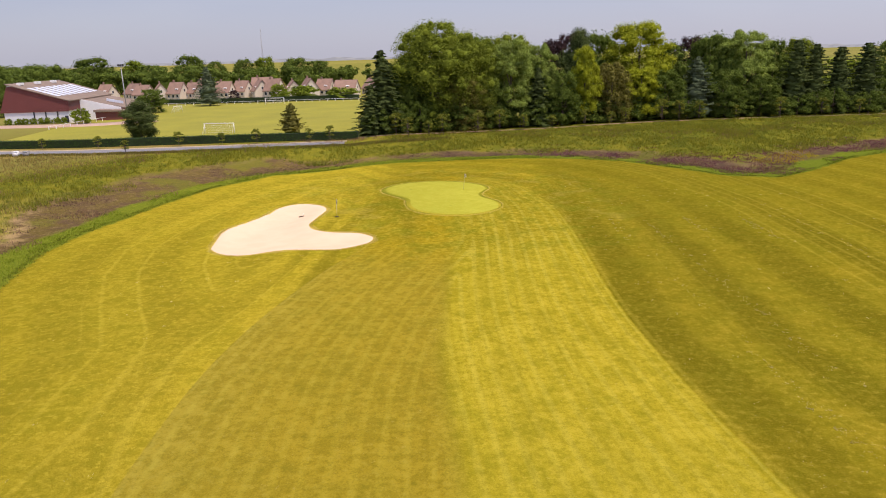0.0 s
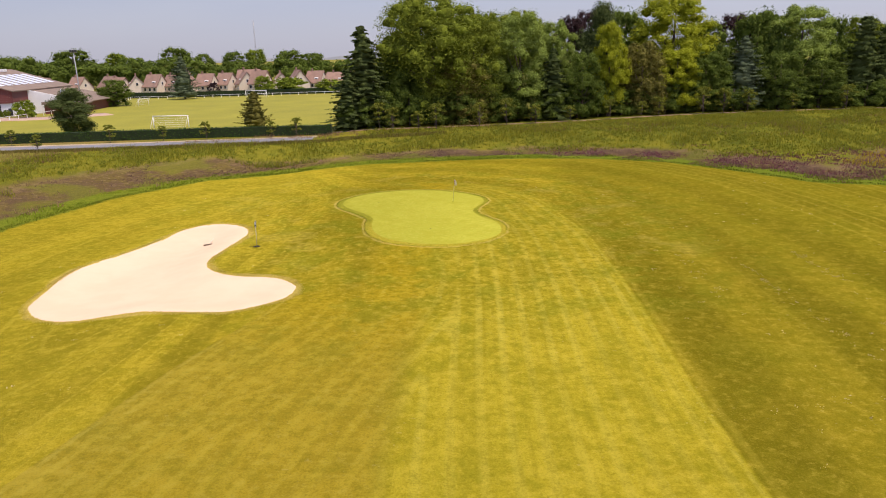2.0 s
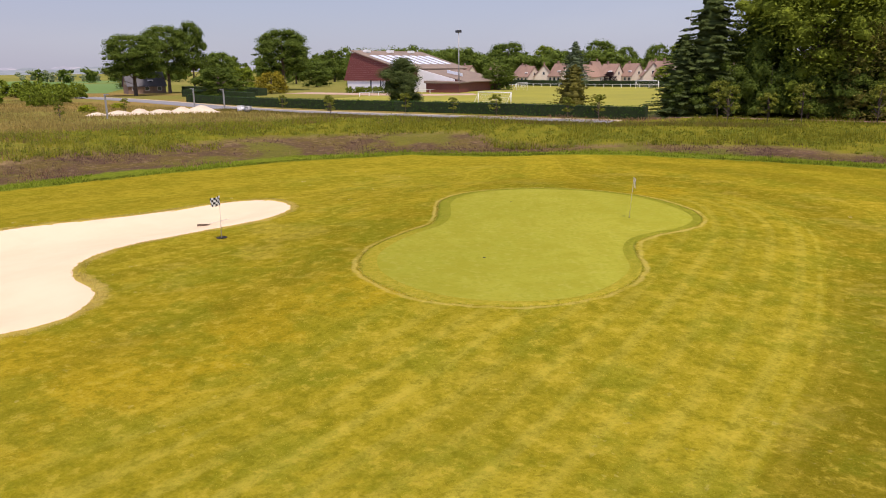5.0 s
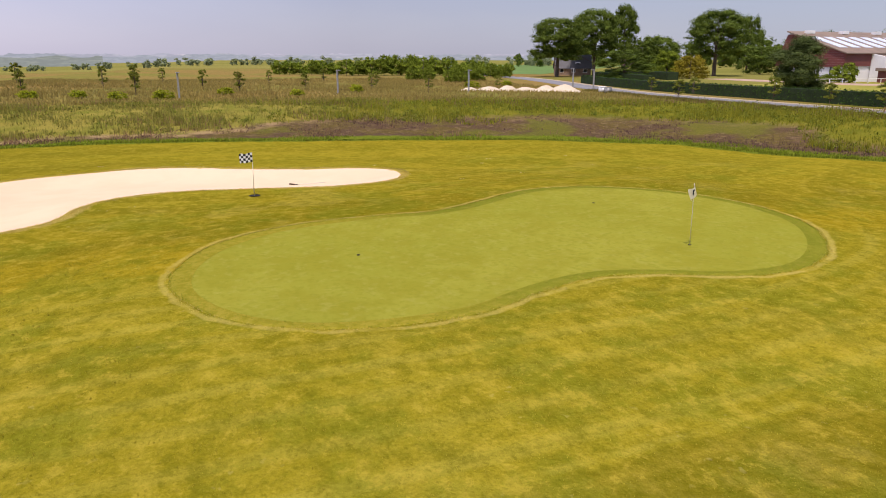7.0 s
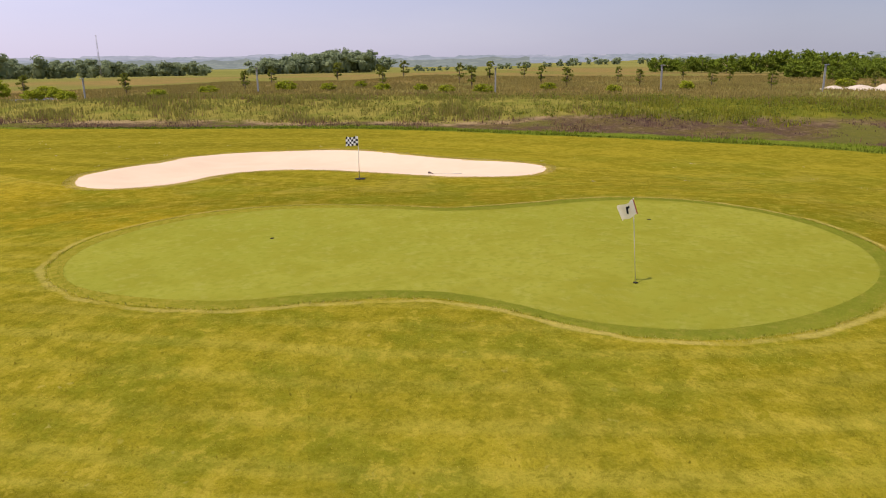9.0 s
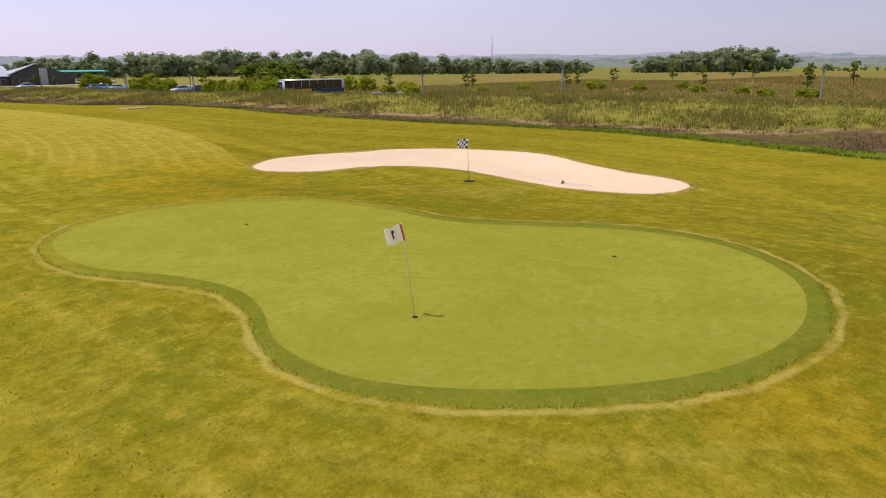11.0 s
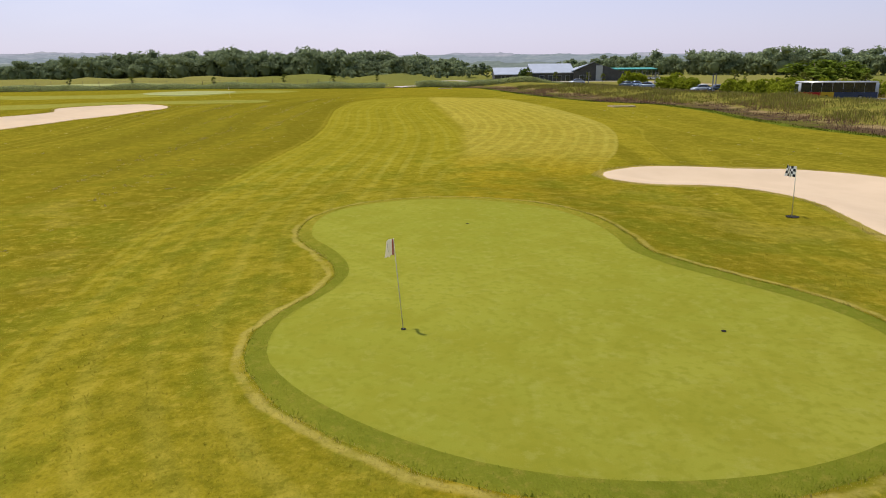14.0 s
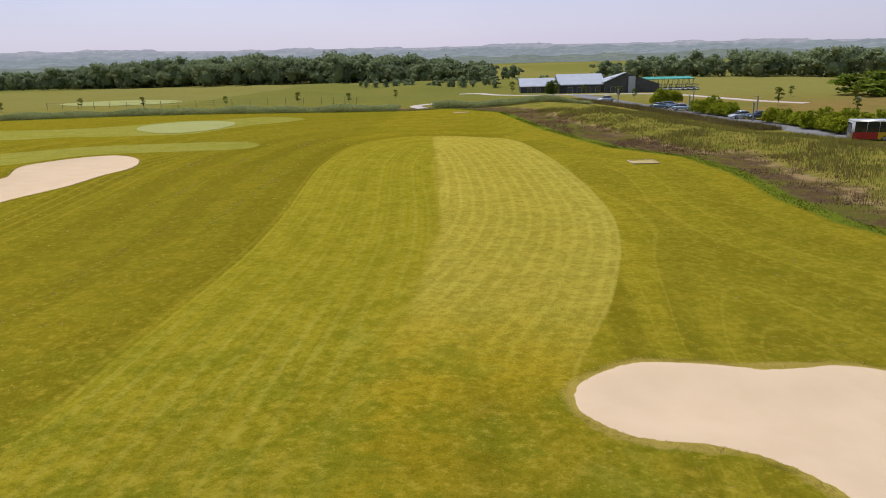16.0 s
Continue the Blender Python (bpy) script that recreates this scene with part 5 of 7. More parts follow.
# ---- sports hall ----
def sports_hall():
    """Local axes: x along the gable end towards the open side, y along the hall."""
    e = tagged(new("sports_hall"), "large red-clad sports hall with white base and skylights", "sports hall")
    L = 38.0
    prof = [(0, 0), (0, 6.6), (-16.6, 11.6), (-19.6, 4.0), (-18.8, 4.0), (-18.8, 0)]
    bm = bmesh.new()
    a = [bm.verts.new((x, 0.3, z)) for x, z in prof]
    b = [bm.verts.new((x, L, z)) for x, z in prof]
    bm.faces.new(a)
    bm.faces.new(b[::-1])
    for i in range(len(prof)):
        bm.faces.new((a[i], b[i], b[(i + 1) % 6], a[(i + 1) % 6]))
    bmesh.ops.recalc_face_normals(bm, faces=bm.faces)
    part("white_wall", bm, white_wall, e, smooth=False)
    # red cladding on the gable end, proud of the white base
    for i, (z0, z1) in enumerate([(3.4 + 0.55 * k, 3.4 + 0.55 * (k + 1)) for k in range(15)]):
        def edge_r(z):
            return 0.0 if z <= 6.6 else -(z - 6.6) / 5.0 * 16.6
        def edge_l(z):
            return -16.6 - (11.6 - z) / 7.6 * 3.0
        z1 = min(z1, 11.55)
        if edge_r(z1) - edge_l(z1) < 0.3:
            continue
        bm = bmesh.new()
        q = [(edge_l(z0), z0), (edge_r(z0), z0), (edge_r(z1), z1 - 0.02), (edge_l(z1), z1 - 0.02)]
        lo = [bm.verts.new((x, 0.0, z)) for x, z in q]
        hi = [bm.verts.new((x, 0.32, z)) for x, z in q]
        bm.faces.new(lo)
        bm.faces.new(hi[::-1])
        for j in range(4):
            bm.faces.new((lo[j], hi[j], hi[(j + 1) % 4], lo[(j + 1) % 4]))
        bmesh.ops.recalc_face_normals(bm, faces=bm.faces)
        part("cladding_panel", bm, red_clad, e, smooth=False)
    part("side_cladding", mesh_of(block, -0.1, 0.0, 3.6, 0.25, L, 6.6), red_clad, e, smooth=False)
    # roof slab with overhang
    bm = bmesh.new()
    q = [(0.8, 6.35), (-16.9, 11.68), (-16.9, 11.95), (0.8, 6.62)]
    a = [bm.verts.new((x, -0.4, z)) for x, z in q]
    b = [bm.verts.new((x, L + 0.4, z)) for x, z in q]
    bm.faces.new(a)
    bm.faces.new(b[::-1])
    for i in range(4):
        bm.faces.new((a[i], b[i], b[(i + 1) % 4], a[(i + 1) % 4]))
    bmesh.ops.recalc_face_normals(bm, faces=bm.faces)
    roof = part("roof", bm, brown_roof, e, smooth=False)
    for k in range(8):
        y0 = 2.0 + k * 4.3
        bm = bmesh.new()
        v = [bm.verts.new((x, y, 6.62 + (0.8 - x) * 5.33 / 17.7 + dz)) for dz in (0.02, 0.1) for x, y in ((-3.2, y0), (-3.2, y0 + 2.7), (-11.8, y0 + 2.7), (-11.8, y0))]
        bm.faces.new(v[:4])
        bm.faces.new(v[4:])
        for j in range(4):
            bm.faces.new((v[j], v[(j + 1) % 4], v[4 + (j + 1) % 4], v[4 + j]))
        bmesh.ops.recalc_face_normals(bm, faces=bm.faces)
        part("skylight", bm, skylight, roof, "pale translucent roof light", smooth=False)
    for y in (4, 16, 28):
        part("roof_vent", mesh_of(block, -15.6, y, 11.3, -14.2, y + 2.2, 12.1, 0.05), white_wall, roof, smooth=False)
    for x in (-3.4, -6.8, -10.2):
        part("post", mesh_of(block, x - 0.14, -0.05, 0, x + 0.14, 0.25, 3.5), dark_metal, e, smooth=False)
    part("door", mesh_of(block, -1.4, 0.1, 0, -0.4, 0.28, 2.1, 0.02), dark_metal, e, smooth=False)
    # side annexe: sloping white parapet wall, brown roof behind it, low red block in front
    def across(y0, y1, prof):
        bm = bmesh.new()
        a = [bm.verts.new((x, y0, z)) for x, z in prof]
        b = [bm.verts.new((x, y1, z)) for x, z in prof]
        bm.faces.new(a)
        bm.faces.new(b[::-1])
        for i in range(len(prof)):
            bm.faces.new((a[i], b[i], b[(i + 1) % len(prof)], a[(i + 1) % len(prof)]))
        bmesh.ops.recalc_face_normals(bm, faces=bm.faces)
        return bm
    part("annexe_wall", across(9.1, 34, [(0.3, 0), (0.3, 5.9), (15, 2.9), (15, 0)]), red_clad, e, smooth=False)
    part("parapet_wall", across(8.6, 9.05, [(0.3, 0), (0.3, 6.5), (12.5, 3.6), (12.5, 0)]), white_wall, e, "white sloping parapet wall", smooth=False)
    part("annexe_roof", across(9.2, 35, [(0.3, 5.95), (16.2, 2.7), (16.2, 2.95), (0.3, 6.3)]), brown_roof, e, smooth=False)
    part("window", across(16, 16.4, [(6, 5.3), (11, 4.3), (11, 5.1), (6, 6.1)]), skylight, e, smooth=False)
    part("low_block", across(3.2, 8.5, [(6.5, 0), (6.5, 2.6), (17, 2.6), (17, 0)]), red_clad, e, smooth=False)
    part("low_roof", across(2.7, 8.55, [(6.1, 2.62), (17.5, 2.62), (17.5, 2.9), (6.1, 3.3)]), brown_roof, e, smooth=False)
    return e


hall = sports_hall()
hall.matrix_basis = Matrix.Translation((-118.4, 121.4, ground_z(-118, 121))) @ Matrix.Rotation(0.12, 4, "Z")
strip("forecourt", [(-150, 112), (-126, 111), (-104, 110), (-92, 120)], 5.0, 0.07, material("pink_gravel", (0.42, 0.29, 0.22), 0.9, 0.2, 0.4, 6, 0.2), "pinkish gravel forecourt of the sports hall", "forecourt")
for i, x in enumerate((-136, -133, -131, -128.5, -126, -124, -121.5, -119.5)):
    plant("bush", x, 119 + i * 0.1, 1.9, 2.2, label="small clipped bush against the hall wall")

# ---- floodlight mast and aerial ----
mast = tagged(new("floodlight_mast"), "tall slim grey floodlight mast", "mast")
part("pole", mesh_of(rod, (0, 0, -0.3), (0, 0, 17.0), 0.22, 0.11), steel, mast)
part("crossarm", mesh_of(rod, (-0.9, 0, 16.2), (0.9, 0, 16.2), 0.06), steel, mast)
for x in (-0.7, 0.0, 0.7):
    part("floodlight", mesh_of(block, x - 0.25, -0.35, 16.25, x + 0.25, 0.1, 16.85, 0.05), dark_metal, mast, smooth=False)
mast.location = (-104.7, 130.5, ground_z(-104, 130) - 0.2)


def lattice(x, y, h, label):
    e = tagged(new("radio_mast"), label, "mast")
    bm = bmesh.new()
    c = [(0.5, -0.3), (-0.5, -0.3), (0, 0.55)]
    for a, b in c:
        rod(bm, (a, b, 0), (a * 0.5, b * 0.5, h), 0.07, 0.04, 5)
    part("legs", bm, steel, e)
    bm = bmesh.new()
    n = int(h / 1.5)
    for i in range(n):
        z0, z1 = h * i / n, h * (i + 1) / n
        for j in range(3):
            a, b = c[j], c[(j + 1) % 3]
            k0, k1 = 1 - 0.5 * z0 / h, 1 - 0.5 * z1 / h
            rod(bm, (a[0] * k0, a[1] * k0, z0), (b[0] * k1, b[1] * k1, z1), 0.03, sides=4)
    part("lattice", bm, steel, e)
    e.location = (x, y, ground_z(x, y))
    return e


lattice(-128, 390, 36, "far slim lattice radio mast above the trees")
lattice(-330, -310, 24, "far slim lattice aerial on the plain")

# ---- trees round the pitch and the lane ----
for k, x, y, h, w, lab in (("pine", -74.5, 70, 8.6, 9.5, "dark round-headed pine beside the hedge"), ("larch", -39, 70.5, 7.2, 7.5, "brownish larch with level boughs"), ("cedar", -97, 186, 15, 12.5, "tall blue-green spruce behind the pitch"),
                           ("oak", -106, 153, 8.4, 10, "round leafy tree by the pitch"), ("bush", -112, 116, 4.5, 5.5, "rounded bush in front of the hall"),
                           ("tall_far", -177, 76, 17, 16, "large tree beside the lane"), ("tall_far", -187, 93, 20.5, 15, "tall tree beside the lane"), ("tall_far", -196, 108, 22.5, 9, "tall narrow poplar-like tree"), ("dark", -200, 120, 13, 12, ""), ("dark", -140, 77, 7.6, 13, "large dense clipped bush by the lane"),
                           ("tall_far", -175, 128, 20, 18, "tall broad tree behind the lane"), ("oak_far", -240, 191, 23, 12, ""), ("oak_far", -190, 157, 9.7, 12, ""), ("oak", -160, 150, 11, 12, ""), ("lime", -176, 112, 8, 9, ""), ("dark", -152, 165, 12, 13, ""), ("lime", -158, 180, 12, 12, ""),
                           ("oak", -213, 330, 21.5, 26, ""), ("lime", -189, 330, 19, 17, ""), ("oak", -157, 335, 21, 20, ""), ("dark", -141, 332, 17, 13, ""), ("oak", -124, 330, 18, 14, ""), ("lime", -112, 332, 19, 15, ""), ("oak", -94, 335, 18, 20, ""), ("oak", -176, 325, 16, 16, ""),
                           ("lime", -136, 290, 9, 10, ""), ("purple", -93, 205, 5, 5, ""), ("bush", -66, 206, 6, 16, ""), ("bush", -48, 204, 5, 14, ""), ("oak", -80, 330, 16, 16, ""), ("dark", -230, 300, 17, 18, ""), ("oak", -250, 280, 18, 20, ""), ("dark", -200, 235, 14, 15, ""), ("oak", -215, 210, 15, 16, ""),
                           ("dark", -185, 205, 12, 14, ""), ("oak", -265, 240, 17, 18, ""), ("dark", -240, 150, 14, 16, ""), ("oak", -255, 120, 13, 15, ""), ("lime", -76, 212, 7, 8, "")):
    plant(k, x, y, h, w, label=lab)
gold = tree("golden_willow", broadleaf(R(21), 6.6, 10, 3500, 0.3, 0.0, 18, 1.0), 0.3, leaf_gold, bark, "golden-yellow weeping willow by the lane", flat=0.3)
gold.matrix_basis = place(-153.7, 104.8)

# ---- sand heaps, bins ----
heap_sand = material("heap_sand", (0.56, 0.46, 0.33), 0.95, 0.15, 0.6, 8, 0.5)
rng_h = np.random.default_rng(9)
for x, y, r, h in ((-98.5, 27.5, 3.4, 0.55), (-97.4, 30.4, 2.6, 0.75), (-96.0, 33.2, 3.8, 0.55), (-94.6, 36.4, 3.0, 0.85), (-93.2, 39.2, 3.8, 1.05), (-99.8, 24.5, 2.4, 0.4)):
    n, mrings = 20, 7
    v, f = [], []
    for i in range(mrings + 1):
        t = i / mrings
        for j in range(n):
            a = 2 * math.pi * j / n
            rr = r * (0.02 + t) * (1 + 0.13 * math.sin(3 * a + x) + rng_h.normal(0, 0.03))
            v.append((rr * math.cos(a), rr * math.sin(a), h * (0.5 + 0.5 * math.cos(math.pi * min(1, t * 1.05))) * (1 + rng_h.normal(0, 0.06)) - 0.2 * t))
    for i in range(mrings):
        f += [(i * n + j, (i + 1) * n + j, (i + 1) * n + (j + 1) % n, i * n + (j + 1) % n) for j in range(n)]
    f.append(tuple(range(n)))
    e = tagged(mesh_part("sand_mound", from_arrays("sand_mound", v, f), heap_sand), "heap of pale building sand beside the lane", "sand heap", "sand heaps")
    e.location = (x, y, ground_z(x, y) + 0.12)
for x, y, mm, lab in ((-88.2, 43.6, white_paint, "white plastic bulk bag at the roadside"), (-86.0, 43.4, steel, "grey plastic bin at the roadside")):
    e = tagged(new("bin"), lab, "bin")
    part("body", mesh_of(block, -0.5, -0.5, 0, 0.5, 0.5, 0.95, 0.12), mm, e)
    part("rim", mesh_of(block, -0.54, -0.54, 0.9, 0.54, 0.54, 1.02, 0.05), mm, e)
    e.location = (x, y, ground_z(x, y))

# ---- clubhouse ----
grey_clad = material("dark_timber_cladding", (0.085, 0.08, 0.078), 0.75, 0.25, 0.8, 10, 0.2, (1, 1, 1))
zinc = material("zinc_roof", (0.50, 0.51, 0.53), 0.4, 0.12, 0.4, 6, 0.1, (1, 1, 1), metal=0.3)
pale_panel = material("pale_grey_panel", (0.42, 0.43, 0.44), 0.6, 0.1, 0.5, 8, 0, (1, 1, 1))
teal = material("teal_canopy", (0.05, 0.33, 0.25), 0.5, 0.15, 0.5, 5)


def shed(parent, x0, x1, y0, y1, ridge_y, eave, ridge, back):
    """A wing: walls with a pitched roof whose ridge runs along x."""
    part("wall", mesh_of(prism, x0, x1, [(y0, -0.6), (y0, eave), (ridge_y, ridge), (y1, back), (y1, -0.6)]), grey_clad, parent, smooth=False)
    for (ya, za), (yb, zb) in (((y0 + 0.5 * (1 if y0 > y1 else -1), eave - 0.1), (ridge_y, ridge)), ((ridge_y, ridge), (y1 - 0.5 * (1 if y0 > y1 else -1), back - 0.1))):
        part("roof", mesh_of(prism, min(x0, x1) - 0.35, max(x0, x1) + 0.35, [(ya, za + 0.03), (yb, zb + 0.03), (yb, zb + 0.28), (ya, za + 0.28)]), zinc, parent, smooth=False)


club = tagged(new("clubhouse"), "modern dark clad golf clubhouse with zinc roofs", "clubhouse")
shed(club, -17, -31.5, -246, -262, -256, 2.5, 4.7, 3.2)
shed(club, -29.5, -44.3, -240, -258, -251, 3.1, 6.0, 3.4)
bm = bmesh.new()
tall = [((-44, -238), 3.6), ((-50.5, -237), 6.6), ((-61, -236), 3.2), ((-61, -252), 3.0), ((-52, -254), 5.6), ((-44, -254), 3.4)]
top = [bm.verts.new((*p, z)) for p, z in tall]
bot = [bm.verts.new((*p, -0.6)) for p, z in tall]
for a, b, c in ((0, 1, 5), (1, 4, 5), (1, 2, 4), (2, 3, 4)):
    bm.faces.new((top[a], top[b], top[c]))
for i in range(6):
    bm.faces.new((top[i], bot[i], bot[(i + 1) % 6], top[(i + 1) % 6]))
bmesh.ops.recalc_face_normals(bm, faces=bm.faces)
part("gable_wall", bm, grey_clad, club, smooth=False)
bm = bmesh.new()
q = [((-43.5, -237.2), 3.75), ((-50.6, -236.2), 6.85), ((-52.2, -254.5), 5.9), ((-43.5, -254.5), 3.6)]
lo = [bm.verts.new((*p, z)) for p, z in q]
hi = [bm.verts.new((*p, z + 0.25)) for p, z in q]
bm.faces.new(lo)
bm.faces.new(hi)
for i in range(4):
    bm.faces.new((lo[i], hi[i], hi[(i + 1) % 4], lo[(i + 1) % 4]))
bmesh.ops.recalc_face_normals(bm, faces=bm.faces)
part("roof", bm, zinc, club, smooth=False)
part("entrance_panel", mesh_of(block, -53.4, -236.7, -0.4, -51.2, -236.2, 5.6), pale_panel, club, "pale grey vertical entrance panel", smooth=False)
for x in (-20, -23, -26, -29):
    w = part("window", mesh_of(block, x - 0.8, -246.1, 0.5, x + 0.8, -245.85, 2.1, 0.02), pale_panel, club, smooth=False)
    part("pane", mesh_of(block, x - 0.7, -245.9, 0.6, x + 0.7, -245.8, 2.0), window_glass, w, smooth=False)
for x in (-33, -36, -39, -42, -46.5, -48.8):
    yy = -239.9 if x > -45 else -237.4
    w = part("window", mesh_of(block, x - 0.8, yy, 0.2, x + 0.8, yy + 0.25, 2.4, 0.02), pale_panel, club, smooth=False)
    part("pane", mesh_of(block, x - 0.7, yy + 0.2, 0.3, x + 0.7, yy + 0.3, 2.3), window_glass, w, smooth=False)
club.location = (0, 0, -1.6)

canopy = tagged(new("cart_shelter"), "teal-roofed open cart shelter on slanted posts", "shelter")
part("roof", mesh_of(prism, -75, -59, [(-246, 3.9), (-254, 4.3), (-254, 4.5), (-246, 4.1)]), teal, canopy, smooth=False)
for x in np.arange(-74, -59, 3.4):
    for dx in (-0.8, 0.8):
        part("post", mesh_of(rod, (x, -247, 0), (x + dx, -247, 4.0), 0.09, sides=6), steel, canopy)
        part("post", mesh_of(rod, (x, -253, 0), (x + dx, -253, 4.3), 0.09, sides=6), steel, canopy)
canopy.matrix_basis = Matrix.Translation((0, 0, -1.5))

# ---- vehicles ----
tyre = material("rubber", (0.02, 0.02, 0.02), 0.85, 0.2, 2, 20)
glass_dark = material("tinted_glass", (0.02, 0.024, 0.03), 0.05, 0.1, 1, 2, spec=0.9)


def paint(name, c):
    return material(name, c, 0.25, 0.05, 0.5, 10, 0, (1, 1, 1), metal=0.2, spec=0.6)


def loft(bm, sections):
    """Joins closed sections of equal count; ends are capped."""
    rows = [[bm.verts.new(p) for p in s] for s in sections]
    n = len(rows[0])
    for a, b in zip(rows[:-1], rows[1:]):
        for i in range(n):
            bm.faces.new((a[i], b[i], b[(i + 1) % n], a[(i + 1) % n]))
    bm.faces.new(rows[0])
    bm.faces.new(rows[-1][::-1])
    bmesh.ops.recalc_face_normals(bm, faces=bm.faces)
    return bm


def car(color, label, name):
    e = tagged(new("car"), label, "car", "parked cars")
    body = []
    for x, top, half in ((-2.2, 0.75, 0.72), (-2.05, 0.86, 0.84), (-1.2, 0.95, 0.88), (0.6, 0.96, 0.89), (1.5, 0.88, 0.86), (2.1, 0.72, 0.78), (2.25, 0.55, 0.66)):
        body.append([(x, -half, 0.28), (x, -half, top - 0.12), (x, -half + 0.08, top), (x, half - 0.08, top), (x, half, top - 0.12), (x, half, 0.28)])
    part("body", mesh_of(loft, body), paint(name, color), e)
    cabin = []
    for x, top, half in ((-1.75, 0.93, 0.70), (-1.1, 1.38, 0.62), (0.1, 1.45, 0.62), (0.5, 1.38, 0.62), (1.2, 0.93, 0.70)):
        cabin.append([(x, -half - 0.1, 0.9), (x, -half, top), (x, half, top), (x, half + 0.1, 0.9)])
    part("windows", mesh_of(loft, cabin), glass_dark, e)
    part("roof", mesh_of(block, -1.1, -0.61, 1.38, 0.45, 0.61, 1.48, 0.04), paint(name + "_roof", color), e)
    for x in (-1.35, 1.4):
        for y in (-0.82, 0.82):
            w = part("wheel", mesh_of(rod, (x, y - 0.1, 0.31), (x, y + 0.1, 0.31), 0.31, sides=18), tyre, e)
            part("rim", mesh_of(rod, (x, y - 0.11, 0.31), (x, y + 0.11, 0.31), 0.2, sides=14), steel, w)
    for y in (-0.6, 0.6):
        part("headlight", mesh_of(block, 2.1, y - 0.17, 0.58, 2.24, y + 0.17, 0.72, 0.03), white_paint, e)
        part("tail_light", mesh_of(block, -2.24, y - 0.15, 0.6, -2.1, y + 0.15, 0.75, 0.02), red_clad, e)
    return e


for x, y, a, c, lab, nm in ((-55.6, -143, 0.25, (0.55, 0.56, 0.58), "silver saloon car parked by the road", "car_silver"), (-46.2, -169.8, 2.6, (0.10, 0.15, 0.2), "dark blue car in the car park", "car_blue"),
                            (-49.0, -172.0, 2.6, (0.16, 0.25, 0.36), "light blue car in the car park", "car_light_blue"), (-49.9, -164.4, 2.6, (0.3, 0.36, 0.42), "grey-blue car in the car park", "car_grey"),
                            (-37.8, -196, 0.4, (0.65, 0.65, 0.65), "white car before the clubhouse", "car_white"), (-58.5, -141.5, 0.25, (0.05, 0.07, 0.09), "dark car parked behind shrubs", "car_dark")):
    e = car(c, lab, nm)
    e.matrix_basis = Matrix.Translation((x, y, ground_z(x, y) + 0.12)) @ Matrix.Rotation(a, 4, "Z")

bus = tagged(new("bus"), "city bus with white roof, dark windows and red-yellow panels", "bus")
bus_white, bus_red, bus_yellow, bus_blue = paint("bus_white", (0.62, 0.62, 0.62)), paint("bus_red", (0.42, 0.03, 0.03)), paint("bus_yellow", (0.62, 0.40, 0.03)), paint("bus_blue", (0.03, 0.05, 0.13))
part("body", mesh_of(block, -6.05, -1.25, 0.35, 6.05, 1.25, 2.95, 0.12), bus_white, bus)
part("roof", mesh_of(block, -6.0, -1.2, 2.9, 6.0, 1.2, 3.1, 0.08), bus_white, bus)
for s in (-1, 1):
    for i in range(7):
        x = -5.5 + i * 1.6
        part("window", mesh_of(block, x, s * 1.24 - 0.03, 1.4, x + 1.58, s * 1.24 + 0.03, 2.92, 0.02), glass_dark, bus, smooth=False)
    part("side_panel", mesh_of(block, 2.6, s * 1.25 - 0.03, 0.4, 5.9, s * 1.25 + 0.03, 1.4), bus_red, bus, "red painted side panel", smooth=False)
    part("side_panel", mesh_of(block, 0.6, s * 1.25 - 0.03, 0.4, 2.59, s * 1.25 + 0.03, 1.4), bus_yellow, bus, "yellow painted side panel", smooth=False)
    part("side_panel", mesh_of(block, -5.9, s * 1.25 - 0.03, 0.4, 0.59, s * 1.25 + 0.03, 1.4), bus_blue, bus, "dark blue painted side panel", smooth=False)
    for x in (-3.4, 1.7):
        w = part("wheel", mesh_of(rod, (x, s * 1.1 - 0.16, 0.48), (x, s * 1.1 + 0.18, 0.48), 0.48, sides=18), tyre, bus)
        part("rim", mesh_of(rod, (x, s * 1.1 - 0.17, 0.48), (x, s * 1.1 + 0.2, 0.48), 0.26, sides=14), steel, w)
part("windscreen", mesh_of(block, 6.0, -1.1, 1.2, 6.1, 1.1, 2.7, 0.03), glass_dark, bus, smooth=False)
part("rear_window", mesh_of(block, -6.1, -1.0, 1.6, -6.0, 1.0, 2.6, 0.03), glass_dark, bus, smooth=False)
bus.matrix_basis = Matrix.Translation((-64.9, -105.5, -0.95)) @ Matrix.Rotation(-0.205, 4, "Z")


def golf_cart():
    e = tagged(new("golf_cart"), "small white golf cart beside the shelter", "golf cart", "golf carts")
    part("body", mesh_of(block, -1.1, -0.55, 0.25, 1.1, 0.55, 0.7, 0.1), white_paint, e)
    part("seat", mesh_of(block, -0.5, -0.5, 0.7, 0.2, 0.5, 0.95, 0.05), dark_metal, e)
    part("canopy", mesh_of(block, -0.9, -0.55, 1.75, 0.8, 0.55, 1.83, 0.03), dark_metal, e)
    for x in (-0.8, 0.7):
        for y in (-0.5, 0.5):
            part("canopy_post", mesh_of(rod, (x, y, 0.6), (x, y, 1.78), 0.025, sides=6), steel, e)
            part("wheel", mesh_of(rod, (x, y - 0.08, 0.22), (x, y + 0.08, 0.22), 0.22, sides=12), tyre, e)
    return e


